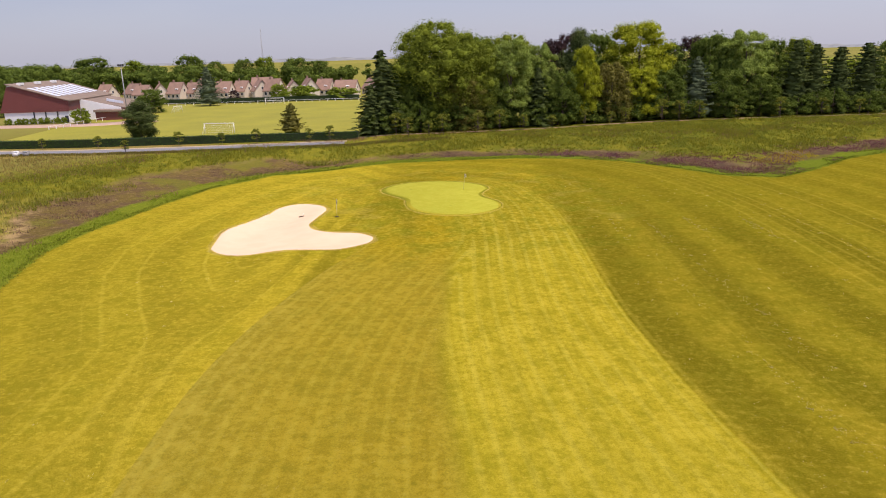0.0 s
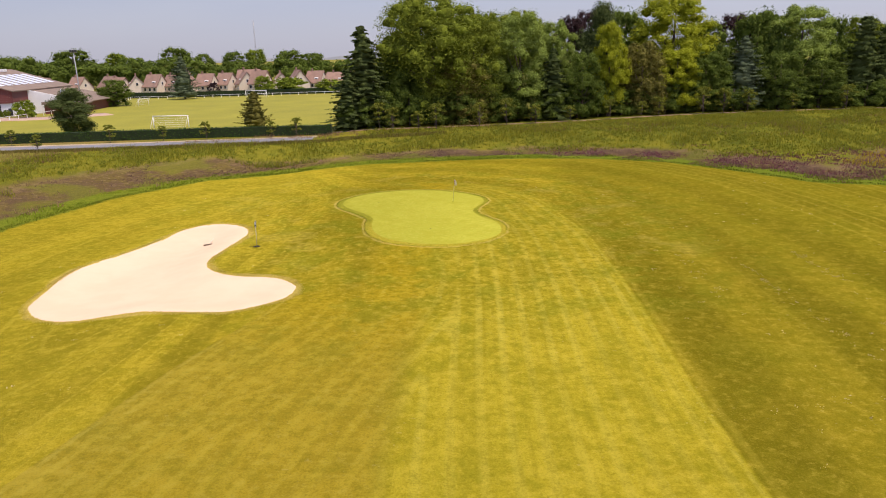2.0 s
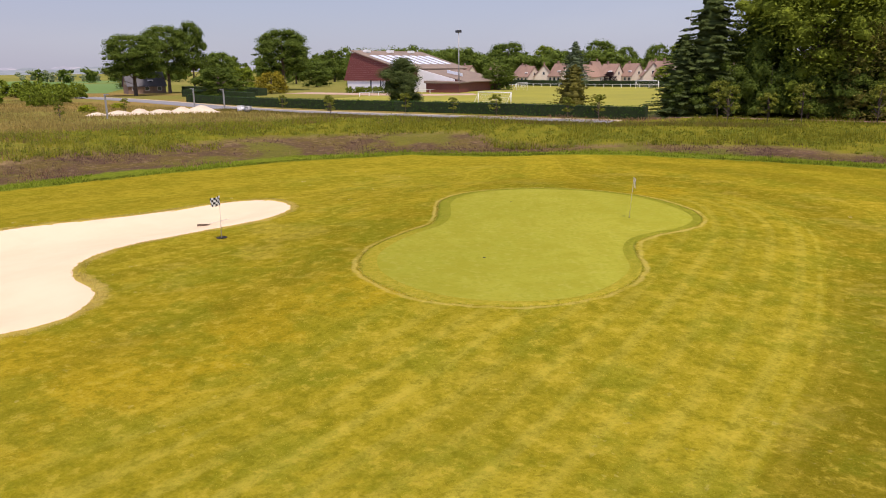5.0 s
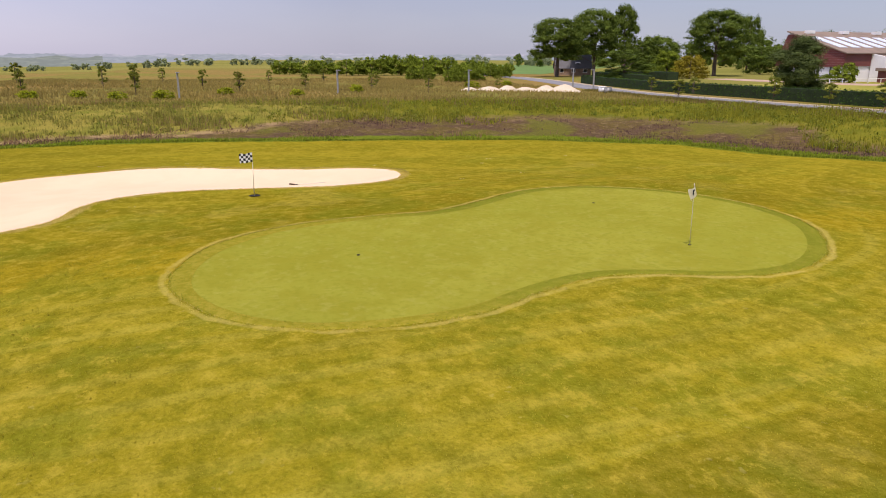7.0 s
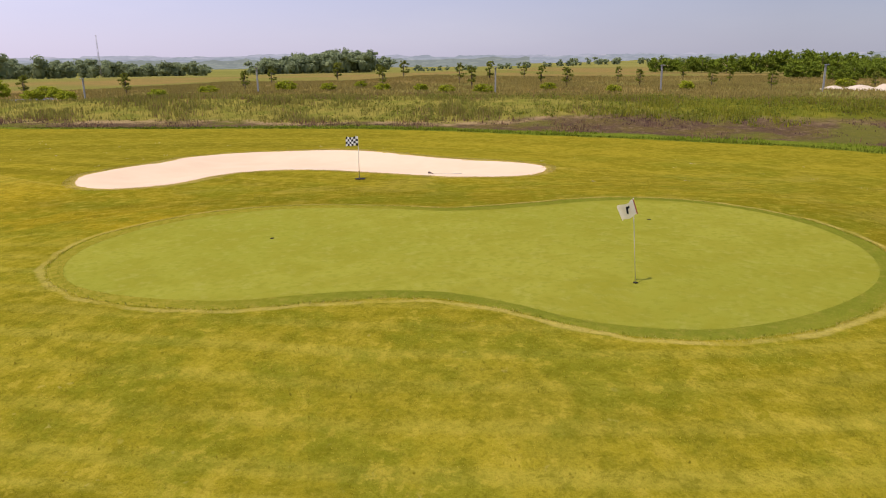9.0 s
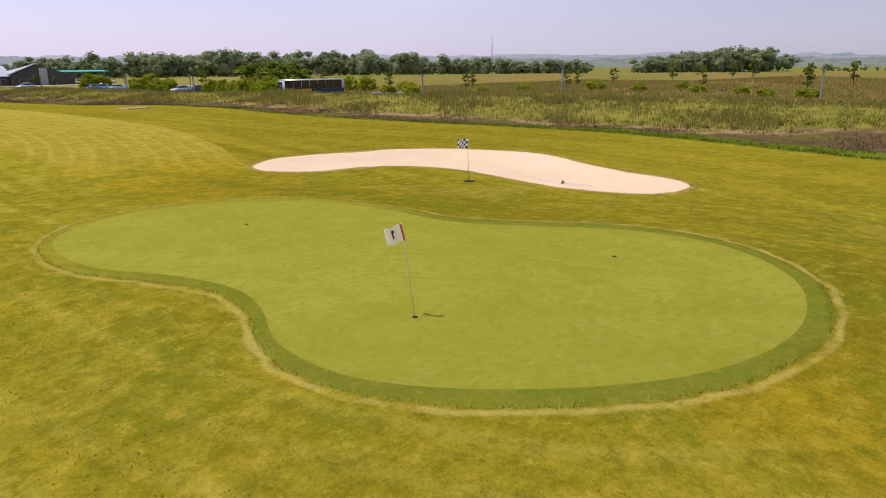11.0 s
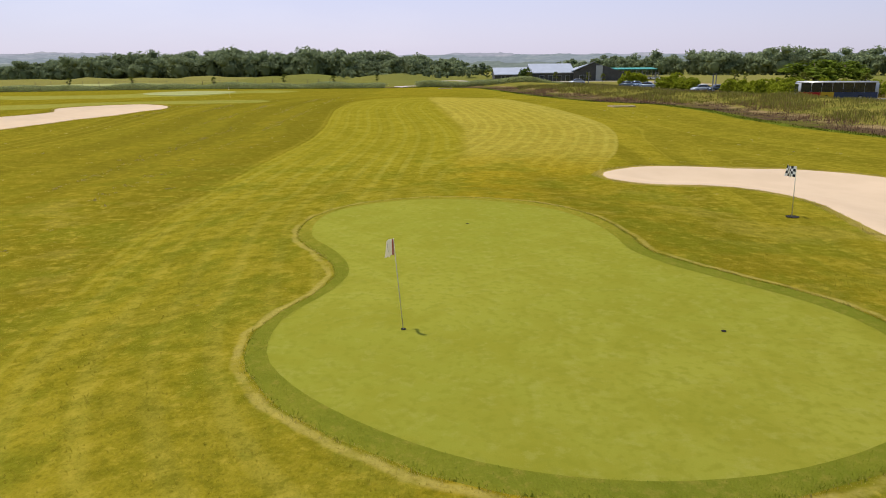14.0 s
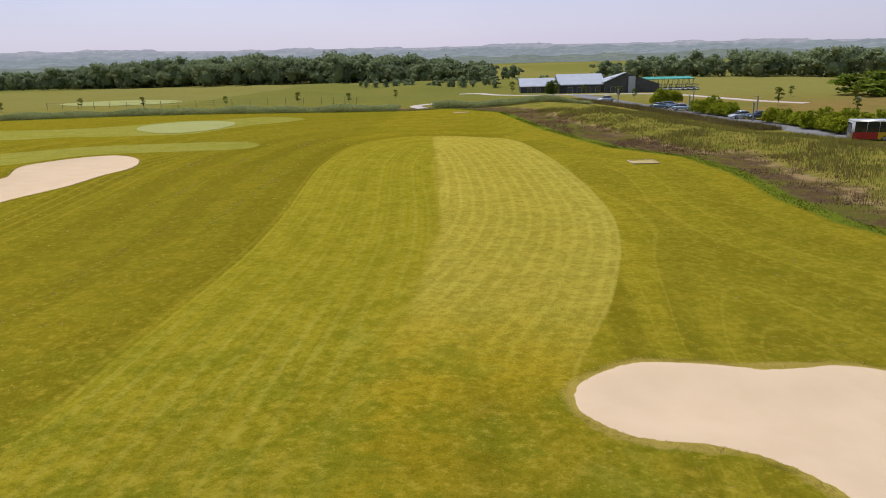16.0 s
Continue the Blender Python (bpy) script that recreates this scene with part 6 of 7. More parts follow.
cart = golf_cart()
rng_c = random.Random(3)
for i in range(16):
    x, y = -62 - (i % 8) * 1.9 + rng_c.uniform(-0.3, 0.3), -244 - (i // 8) * 3.5
    m = Matrix.Translation((x, y, ground_z(x, y))) @ Matrix.Rotation(rng_c.uniform(1.2, 1.9), 4, "Z")
    if i == 0:
        cart.matrix_basis = m
    else:
        copy_thing(cart, m)

# ---- things on the course ----
flag_cloth = material("flag_cloth", (0.9, 0.84, 0.68), 0.9, 0.06, 3, 30, 0.1, trans=0.4)
flag_black = material("flag_black", (0.02, 0.02, 0.022), 0.9, 0.1, 3, 30)
flag_red = material("flag_red", (0.35, 0.09, 0.05), 0.9, 0.1, 3, 30)
stick = material("flagstick", (0.66, 0.62, 0.5), 0.4, 0.08, 3, 30)
hole_dark = material("cup_dark", (0.025, 0.02, 0.014), 0.95, 0.3, 5, 30, 0.3)


def cloth(w, h, cols, rows, wave, keep, lift=0.0):
    """A waving sheet with thickness that hangs from x = 0; keep(c, r) picks its cells."""
    bm = bmesh.new()
    def at(c, r, s):
        u = c / cols
        x = w * u * (1 - 0.12 * u)
        y = wave * math.sin(u * 5.2 + r / rows * 0.9) * (0.25 + u) + s
        z = -h * r / rows - 0.10 * h * u * u + 0.02 * math.sin(u * 9)
        return (x, y, z)
    for c in range(cols):
        for r in range(rows):
            if keep(c, r):
                for s in (-0.004 - lift, 0.004 + lift):
                    bm.faces.new([bm.verts.new(at(*q, s)) for q in ((c, r), (c + 1, r), (c + 1, r + 1), (c, r + 1))])
    bmesh.ops.remove_doubles(bm, verts=bm.verts, dist=0.0005)
    return bm


# a flat disc; the shade inside the hole is its near-black colour
def cup(e, x, y, r, depth=0.12):
    n = 28
    bm = bmesh.new()
    rim = [bm.verts.new((x + r * math.cos(2 * math.pi * i / n), y + r * math.sin(2 * math.pi * i / n), 0.012)) for i in range(n)]
    low = [bm.verts.new((x + r * 0.96 * math.cos(2 * math.pi * i / n), y + r * 0.96 * math.sin(2 * math.pi * i / n), 0.004)) for i in range(n)]
    for i in range(n):
        bm.faces.new((rim[i], rim[(i + 1) % n], low[(i + 1) % n], low[i]))
    bm.faces.new(low)
    return part("cup", bm, hole_dark, e, "flat near-black disc for the shaded hole in the turf", smooth=False)


pin = tagged(new("golf_flag"), "leaning golf flagstick with a cream numbered flag", "golf flag")
part("flagstick", mesh_of(rod, (0, 0, -0.05), (0.19, -0.17, 2.1), 0.010, 0.008, 8), stick, pin)
cup(pin, 0, 0, 0.06)
wind = Matrix.Translation((0.185, -0.165, 2.07)) @ Matrix.Rotation(-0.85, 4, "Z") @ Matrix.Rotation(0.28, 4, "Y") @ Matrix.Rotation(0.15, 4, "X")
fl = part("flag", cloth(0.48, 0.36, 12, 6, 0.085, lambda c, r: True), flag_cloth, pin)
fl.matrix_local = wind
nm = part("numeral", cloth(0.48, 0.36, 12, 6, 0.085, lambda c, r: (c == 6 and 1 <= r <= 3) or (c == 5 and r == 1), 0.004), flag_black, fl, "black numeral on the flag")
sv = part("flag_sleeve", cloth(0.48, 0.36, 12, 6, 0.085, lambda c, r: c == 0, 0.003), flag_red, fl, "red-brown flag sleeve")
pin.location = (0, 0, ground_z(0, 0) + 0.035)

copy_thing(pin, Matrix.Translation((41.5, -124, ground_z(41.5, -124) + 0.03)))
foot = tagged(new("footgolf_flag"), "flagstick with a chequered flag in a wide hole", "golf flag")
part("flagstick", mesh_of(rod, (0, 0, -0.05), (0.06, 0.02, 2.1), 0.018, 0.014, 8), stick, foot)
cup(foot, -0.02, 0.02, 0.27)
f1 = part("flag", cloth(0.68, 0.44, 6, 4, 0.09, lambda c, r: (c + r) % 2 == 0), white_paint, foot, "white chequers of the flag")
f2 = part("flag", cloth(0.68, 0.44, 6, 4, 0.09, lambda c, r: (c + r) % 2 == 1), flag_black, foot, "black chequers of the flag")
for f_ in (f1, f2):
    f_.matrix_local = Matrix.Translation((0.06, 0.02, 2.08)) @ Matrix.Rotation(-1.25, 4, "Z")
foot.location = (-15.2, -13.7, ground_z(-15.2, -13.7) + 0.02)

for x, y in ((-1.7, -10.8), (-7.19, 0.2)):
    e = tagged(new("golf_hole"), "small dark spare hole in the putting green", "golf hole", "spare holes")
    cup(e, 0, 0, 0.06)
    e.location = (x, y, ground_z(x, y) + 0.032)

rake = tagged(new("bunker_rake"), "wooden bunker rake lying on the sand", "rake")
wood_dark = material("rake_wood", (0.10, 0.065, 0.04), 0.7, 0.3, 3, 20)
part("handle", mesh_of(rod, (0, 0, 0.05), (0.9, 1.5, 0.09), 0.016), stick, rake)
part("head", mesh_of(block, -0.35, -0.05, 0.02, 0.35, 0.05, 0.1, 0.01), wood_dark, rake, smooth=False)
for i in range(9):
    part("tine", mesh_of(rod, (-0.32 + i * 0.08, 0, 0.06), (-0.32 + i * 0.08, -0.06, -0.03), 0.009, sides=5), wood_dark, rake)
rake.matrix_basis = Matrix.Translation((-19.9, -11.5, ground_z(-19.9, -11.5) + 0.055)) @ Matrix.Rotation(0.6, 4, "Z")

mat_green = material("tee_mat", (0.46, 0.35, 0.13), 0.9, 0.15, 1, 12, 0.2)
timber = material("tee_timber", (0.5, 0.40, 0.25), 0.85, 0.25, 1, 12, 0.2)
for x, y, w, d, a in ((-25, -85.8, 3.0, 2.6, 0.1), (0.3, -168, 3.2, 2.6, 0)):
    e = tagged(new("tee_box"), "small sandy tee box framed with timber", "tee box", "tee boxes")
    part("mat", mesh_of(block, -w / 2, -d / 2, -0.1, w / 2, d / 2, 0.05), mat_green, e, smooth=False)
    for s in (-1, 1):
        part("edging", mesh_of(block, -w / 2 - 0.1, s * d / 2 - 0.06, -0.1, w / 2 + 0.1, s * d / 2 + 0.06, 0.11, 0.01), timber, e, smooth=False)
        part("edging", mesh_of(block, s * (w / 2 + 0.05) - 0.06, -d / 2 + 0.06, -0.1, s * (w / 2 + 0.05) + 0.06, d / 2 - 0.06, 0.11, 0.01), timber, e, smooth=False)
    e.matrix_basis = Matrix.Translation((x, y, ground_z(x, y) + 0.02)) @ Matrix.Rotation(a, 4, "Z")

# ---- wire fence in the south ----
wire = tagged(new("wire_fence"), "thin wire fence on dark wooden posts", "fence")
pm = None
wf = [(132, -216), (110, -213), (88, -212), (66, -213), (44, -213), (30, -214)]
for (ax, ay), (bx, by) in zip(wf[:-1], wf[1:]):
    for i in range(4):
        x, y = ax + (bx - ax) * i / 4, ay + (by - ay) * i / 4
        if pm is None:
            o = part("fence_post", mesh_of(rod, (0, 0, -0.3), (0, 0, 2.0), 0.07, 0.06, 7), wood_dark, wire)
            pm = o.data
        else:
            o = new("fence_post", pm)
            o.parent = wire
        o.location = (x, y, ground_z(x, y))
    for z in (0.6, 1.2, 1.8):
        part("wire", mesh_of(rod, (ax, ay, ground_z(ax, ay) + z), (bx, by, ground_z(bx, by) + z), 0.012, sides=4), dark_metal, wire)
for x, y, h in ((122, -218, 3.2), (100, -214, 3.4), (74, -214, 3), (52, -216, 3.6), (36, -214, 3.2), (140, -206, 3), (24, -232, 3), (-14, -244, 4), (-28, -234, 3.2), (-36, -228, 3.4), (-44, -212, 3.4), (-47, -205, 3), (-75, -175, 4.4), (-98, -186, 3.4), (-103, -196, 3.2), (-90, -205, 3)):
    plant("young", x, y, h, h * 0.55, label="young staked tree on the course")
plant("dark", -27, -238, 4.6, 5, label="small dark tree in front of the clubhouse")
plant("bush", -110, -204, 6.6, 17, label="large clump of green bushes")
plant("bush", -122, -210, 6, 15, label="large clump of green bushes")
for x, y in ((-95, -178), (-107, -170)):
    e = tagged(new("range_marker"), "small white marker board on the practice range", "marker")
    part("board", mesh_of(block, -0.35, -0.05, 0.2, 0.35, 0.05, 1.5, 0.02), white_paint, e, smooth=False)
    part("leg", mesh_of(block, -0.05, -0.04, -0.2, 0.05, 0.04, 0.25), steel, e, smooth=False)
    e.location = (x, y, ground_z(x, y))

# ---- far woods ----
def woods(name, line, depth, count, h0, h1, mat, label, seed, quads=150, size=1.3):
    """A belt of far trees as one sheet of leaf sprays."""
    rng = np.random.default_rng(seed)
    p = np.array(line, float)
    s = np.r_[0, np.cumsum(np.linalg.norm(np.diff(p, axis=0), axis=1))]
    u = rng.uniform(0, s[-1], count)
    x = np.interp(u, s, p[:, 0]) + rng.uniform(-depth / 2, depth / 2, count)
    y = np.interp(u, s, p[:, 1]) + rng.uniform(-depth / 2, depth / 2, count)
    hs = np.interp(u, s, p[:, 2]) * rng.uniform(h0, h1, count)
    g = heights(np.column_stack([x, y]))
    pts, nn, cen, rad = [], [], [], []
    for i in range(count):
        w = hs[i] * rng.uniform(0.26, 0.42)
        lob = np.array((x[i], y[i], g[i] + hs[i] * 0.55)) + np.clip(rng.normal(0, 0.6, (6, 3)), -0.95, 0.95) * (w, w, hs[i] * 0.26)
        lob[0] = (x[i], y[i], g[i] + hs[i] * 0.3)
        rr = rng.uniform(0.35, 0.7, (6, 1)) * (w, w, w * 0.75)
        rr[0] = (w * 0.9, w * 0.9, hs[i] * 0.4)
        lob[:, 2] = np.minimum(lob[:, 2], g[i] + hs[i] - rr[:, 2])
        cen.append(lob)
        rad.append(rr)
        d = rng.normal(0, 1, (quads, 3))
        d /= np.linalg.norm(d, axis=1)[:, None]
        pick = rng.integers(0, 6, quads)
        d[:, 2] = np.where(pick == 0, d[:, 2], np.abs(d[:, 2]))
        pts.append(lob[pick] + d * rr[pick] * rng.uniform(0.7, 1.15, (quads, 1)))
        nn.append(d + (0, 0, 0.3))
    core = boughs(np.vstack(cen), np.vstack(rad) * 0.6, rng, 2, 0.3)
    return tagged(mesh_part(name, leaf_mesh(name, np.vstack(pts), np.vstack(nn), size * 0.5, rng, 0.55, core), mat), label, "woodland", kind="stuff")


# leaf colour paled and greyed to carry the haze of distance
hazed_leaf = material("hazed_far_leaves", (0.235, 0.278, 0.145), 0.9, 0.32, 0.05, 0.5, 0, (1.3, 1.15, 0.9), spec=0.03, trans=0.35, island=0.7)
woods("woodland", [(393, -590, 14), (325, -560, 14), (259, -520, 18), (207, -495, 20), (160, -475, 20), (118, -455, 20), (82, -445, 18), (46, -428, 15), (18, -412, 11), (0, -404, 8)], 70, 620, 0.78, 1.05, hazed_leaf, "wide belt of dense green woodland", 1, 270, 2.5)
woods("woodland", [(-70, -400, 9), (-137, -398, 13), (-168, -345, 13.5), (-240, -327, 13), (-320, -330, 11), (-420, -320, 10)], 45, 300, 0.7, 1.1, hazed_leaf, "row of tall trees behind the practice range", 2, 280, 1.9)
woods("woodland", [(-560, -352, 12), (-620, -342, 19), (-712, -331, 27), (-735, -298, 22)], 40, 110, 0.8, 1.05, hazed_leaf, "wooded hilltop on the plain", 3, 240, 3.0)
woods("woodland", [(-760, -280, 6), (-700, -100, 7), (-640, 40, 7), (-600, 160, 8), (-520, 260, 10)], 60, 120, 0.5, 1.2, hazed_leaf, "scattered far trees along the plain", 4, 140, 1.8)
woods("woodland", [(-420, 200, 10), (-350, 300, 20), (-300, 360, 20), (-220, 380, 14), (-60, 420, 12), (60, 400, 10)], 60, 150, 0.7, 1.1, leaf_dark, "woodland behind the village", 5, 200, 2.4)
woods("woodland", [(-330, 330, 22), (-250, 300, 19), (-190, 302, 17), (-120, 300, 15), (-75, 312, 15)], 34, 105, 0.7, 1.15, leaf_dark, "trees among the village houses", 8, 420, 1.5)
woods("woodland", [(-60, -300, 5), (-20, -290, 5), (10, -300, 5), (60, -330, 4)], 20, 40, 0.6, 1.1, hazed_leaf, "low trees behind the clubhouse", 6, 200, 0.9)
woods("woodland", [(110, 110, 14), (160, 120, 14), (240, 150, 13)], 30, 60, 0.8, 1.1, leaf_mid, "continuing edge of the wood", 7, 160, 1.7)

# ---- far hills ----
RISE_AZ = [-40, 0, 40, 60, 100, 122, 150, 165, 180, 200, 215, 240, 300, 330]
RISE = [0.0, 0.0, 0.0, 0.08, 0.12, 0.20, 0.20, 0.30, 0.40, 0.52, 0.78, 0.75, 0.3, 0.0]


def hill_backdrop(name, radius, share, base, seed, haze_glow, label, az0, az1, wave, crowns):
    """A far ridge: its skyline rises by azimuth, with copses and hedgerows on it; distance haze is put into the glowing
    colour of the woods and fields on its face.
    """
    rng = np.random.default_rng(seed)
    n = int((az1 - az0) * 14)
    deg = np.linspace(az0, az1, n)
    az = np.radians(deg)
    prof = sum(np.sin(az * k * 3.1 + rng.uniform(0, 6.28)) / k for k in range(1, 9))
    copse = sum(np.sin(az * k + rng.uniform(0, 6.28)) for k in (23, 37, 61, 97))
    fuzz = np.convolve(np.abs(rng.normal(0, 1, n + 8)), np.hanning(9) / 4, "same")[4:-4]
    prof = base + radius * np.radians(np.interp(deg, RISE_AZ, RISE)) * share + wave * prof * np.interp(deg, RISE_AZ, [0.1, 0.1, 0.2, 0.5] + [1] * 10)
    prof = prof + crowns * np.clip(copse + 0.2, 0, 1.0) * (0.35 + 0.35 * fuzz)
    x, y = -np.sin(az) * radius, np.cos(az) * radius
    v = np.vstack([np.column_stack([x, y, np.full(n, -60.0)]), np.column_stack([x, y, prof])])
    f = [(i, i + 1, n + i + 1, n + i) for i in range(n - 1)]
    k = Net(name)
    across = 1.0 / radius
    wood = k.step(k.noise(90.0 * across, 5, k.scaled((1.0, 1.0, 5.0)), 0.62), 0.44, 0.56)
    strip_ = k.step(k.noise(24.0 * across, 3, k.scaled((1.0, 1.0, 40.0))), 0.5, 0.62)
    col = k.mix(strip_, tuple(g * 0.98 for g in haze_glow), (haze_glow[0] * 1.16, haze_glow[1] * 1.12, haze_glow[2] * 1.03))
    col = k.mix(wood, col, tuple(g * 0.88 for g in haze_glow))
    # the face emits its hazed colour instead of being lit
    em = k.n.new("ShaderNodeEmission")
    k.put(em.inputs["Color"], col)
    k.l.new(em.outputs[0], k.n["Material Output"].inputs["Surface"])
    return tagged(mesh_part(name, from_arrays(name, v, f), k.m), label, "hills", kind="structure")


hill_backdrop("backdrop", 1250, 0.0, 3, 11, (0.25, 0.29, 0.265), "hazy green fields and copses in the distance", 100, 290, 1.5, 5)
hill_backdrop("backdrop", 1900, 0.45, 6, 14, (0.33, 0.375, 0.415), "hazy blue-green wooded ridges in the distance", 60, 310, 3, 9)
hill_backdrop("backdrop", 2800, 0.75, 7, 12, (0.39, 0.42, 0.48), "far hills on the horizon with blue haze in their colour", 50, 312, 4, 10)
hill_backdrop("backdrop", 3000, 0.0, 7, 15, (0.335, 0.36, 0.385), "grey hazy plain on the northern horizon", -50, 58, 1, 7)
hill_backdrop("backdrop", 3900, 1.0, 8, 13, (0.45, 0.46, 0.535), "farthest hills on the horizon with the palest haze colour", 50, 312, 5, 12)

# ---- unmown grass ----
def blades(name, xy, h, w, per, mat, label, seed, spread=0.2, lean=0.35, lift=0.0):
    """Tufts of single bent blades."""
    rng = np.random.default_rng(seed)
    n = len(xy)
    g = heights(xy) + lift
    base = np.repeat(np.column_stack([xy, g]), per, 0)
    hh = np.repeat(h, per) * rng.uniform(0.55, 1.15, n * per)
    a = rng.uniform(0, 2 * np.pi, n * per)
    base[:, :2] += rng.normal(0, spread, (n * per, 2))
    side = np.stack([np.cos(a), np.sin(a), np.zeros_like(a)], 1) * (np.repeat(w, per) * rng.uniform(0.6, 1.3, n * per))[:, None] / 2
    b = rng.uniform(0, 2 * np.pi, n * per)
    top = base + np.stack([np.cos(b) * lean * hh * rng.uniform(0.2, 1, n * per), np.sin(b) * lean * hh * rng.uniform(0.2, 1, n * per), hh], 1)
    v = np.stack([base - side - (0, 0, 0.04), base + side - (0, 0, 0.04), top], 1).reshape(-1, 3)
    k = np.arange(n * per)[:, None] * 3
    return tagged(mesh_part(name, from_arrays(name, v, np.hstack([k, k + 1, k + 2])), mat, smooth=False), label, "grass", kind="stuff")


def grass_mat(name, c, hue, vary=0.45, trans=0.3):
    return material(name, c, 0.85, vary, 0.12, 1.2, 0, hue, spec=0.04, trans=trans, island=0.7)


rng_g = np.random.default_rng(31)
cand = np.column_stack([rng_g.uniform(-100, 112, 230000), rng_g.uniform(-178, 84, 230000)])
dm_c = signed(cand, MOWN_C)
near_c = np.hypot(cand[:, 0] + 5, cand[:, 1] + 20) < 150
clump = np.array([noise.noise((x * 0.16, y * 0.16, 0.3)) for x, y in cand])
dm_j = dm_c + 7.0 * np.array([noise.noise((x * 0.06, y * 0.06, 9.0)) for x, y in cand])
road_y = np.interp(cand[:, 0], [-120, -100, -86, -72, -56, -40, -24, -10], [53.5, 49.8, 47.6, 47, 47.5, 49, 51.5, 54])
off_road = (cand[:, 0] > -16) | (cand[:, 1] < road_y - 2.8)
wood_y = np.interp(cand[:, 0], [-22, -2, 20, 40, 52, 80, 104], [58, 62, 66, 72, 74, 77, 79])
rise_c = np.clip((-27 - cand[:, 0]) / 9, 0, 1) * np.interp(cand[:, 1], [-24, 0], [-2.5, 6.0])
swale_c = np.interp(cand[:, 1], [-45, -22], [0.0, 2.6])
sel = (dm_j > 9.5 + rise_c) & (dm_c > 4) & ((dm_c < 33) | ((cand[:, 0] > -18) & (cand[:, 1] > 25) & (cand[:, 1] < wood_y))) & near_c & off_road & (rng_g.uniform(0, 1, len(cand)) < 0.62 + 0.7 * clump)
bank_xy, bc = cand[sel], clump[sel]
north_b = bank_xy[:, 1] > rng_g.uniform(-16, 10, len(bank_xy))
for side_sel, colour, lab in ((north_b, (0.255, 0.255, 0.024), "tall unmown yellow-green grass on the bank"), (~north_b, (0.255, 0.24, 0.048), "pale tall unmown grass on the western bank")):
    blades("tall_grass", bank_xy[side_sel], (0.42 + 0.5 * np.clip(bc + 0.2, 0, 1))[side_sel], np.full(side_sel.sum(), 0.085), 5, grass_mat("bank_blades", colour, (1.5, 1.25, 1.6), 0.5, 0.42), lab, 1, 0.22)
sel = (dm_c > 2.0 + swale_c) & (dm_j < 11.5 + rise_c) & near_c & (rng_g.uniform(0, 1, len(cand)) < 0.35 + 1.5 * clump)
lush_sel = (dm_c > 0.3) & (dm_c < 2.6 + swale_c) & (cand[:, 1] > -46) & near_c & (clump > -0.22)
blades("lush_grass", cand[lush_sel], np.full(lush_sel.sum(), 0.2), np.full(lush_sel.sum(), 0.09), 5, grass_mat("lush_swale_blades", (0.17, 0.23, 0.018), (1.5, 1.2, 0.8), 0.45), "bright green lush grass in the swale", 51, 0.25)
blades("heather", cand[sel], np.full(sel.sum(), 0.17), np.full(sel.sum(), 0.07), 5, grass_mat("heather_sprigs", (0.115, 0.064, 0.056), (1.3, 1.4, 1.0), 0.55, 0.15), "purple-brown flowering heath plants in the swale", 2, 0.22)
sel = (dm_c > 0.8) & (dm_c < 15) & (cand[:, 0] > 14) & (cand[:, 1] > 0) & near_c & (clump > -0.12)
blades("heather", cand[sel], np.full(sel.sum(), 0.18), np.full(sel.sum(), 0.1), 6, grass_mat("heather_bloom", (0.23, 0.08, 0.10), (1.2, 1.3, 1.0), 0.4, 0.15), "purple flowering heather drift on the bank", 12, 0.24)
sel = (dm_c > 5) & (dm_c < 11) & (np.hypot(cand[:, 0] - 52, cand[:, 1] - 27) < 9)
blades("wild_flowers", cand[sel], np.full(sel.sum(), 0.3), np.full(sel.sum(), 0.1), 3, grass_mat("yellow_bloom", (0.55, 0.42, 0.02), (1.1, 1.1, 1.0), 0.3), "patch of yellow wild flowers on the bank", 13, 0.24)
moor_c = np.column_stack([rng_g.uniform(-175, -62, 60000), rng_g.uniform(-125, 50, 60000)])
dmo = signed(moor_c, MOWN_C)
mcl = np.array([noise.noise((x * 0.07, y * 0.07, 4.0)) for x, y in moor_c])
sel = (dmo > 32) & (moor_c[:, 1] < 44) & (rng_g.uniform(0, 1, len(moor_c)) < 0.6 + 0.8 * mcl) & ~((moor_c[:, 1] < -88) & (dmo < 50))
blades("moor_grass", moor_c[sel], np.full(sel.sum(), 0.42), np.full(sel.sum(), 0.18), 3, grass_mat("moor_blades", (0.31, 0.225, 0.07), (1.2, 1.5, 1.0), 0.4), "rough reddish-brown moor grass", 14, 0.4)
seg_xy = []
for (ax, ay), (bx, by) in zip(MOWN[1:34], MOWN[2:35]):
    length = math.hypot(bx - ax, by - ay)
    n = int(length * 20)
    t = rng_g.uniform(0, 1, n)
    nx_, ny_ = -(by - ay) / length, (bx - ax) / length
    o = -rng_g.uniform(0.1, 1.5, n) * (0.6 + 0.9 * math.sin(ax * 0.21 + ay * 0.13) ** 2)
    seg_xy.append(np.column_stack([ax + (bx - ax) * t + nx_ * o, ay + (by - ay) * t + ny_ * o]))
seg_xy = np.vstack(seg_xy)
seg_xy = seg_xy[signed(seg_xy, MOWN_C) > 0.05]
seg_xy = seg_xy[np.array([noise.noise((x * 0.12, y * 0.12, 7.0)) for x, y in seg_xy]) > rng_g.uniform(-0.55, 0.25, len(seg_xy))]
blades("edge_grass", seg_xy, rng_g.uniform(0.06, 0.2, len(seg_xy)), np.full(len(seg_xy), 0.08), 4, grass_mat("lush_blades", (0.12, 0.14, 0.016), (1.5, 1.25, 0.8), 0.5), "lush bright green grass along the mown edge", 3, 0.2)
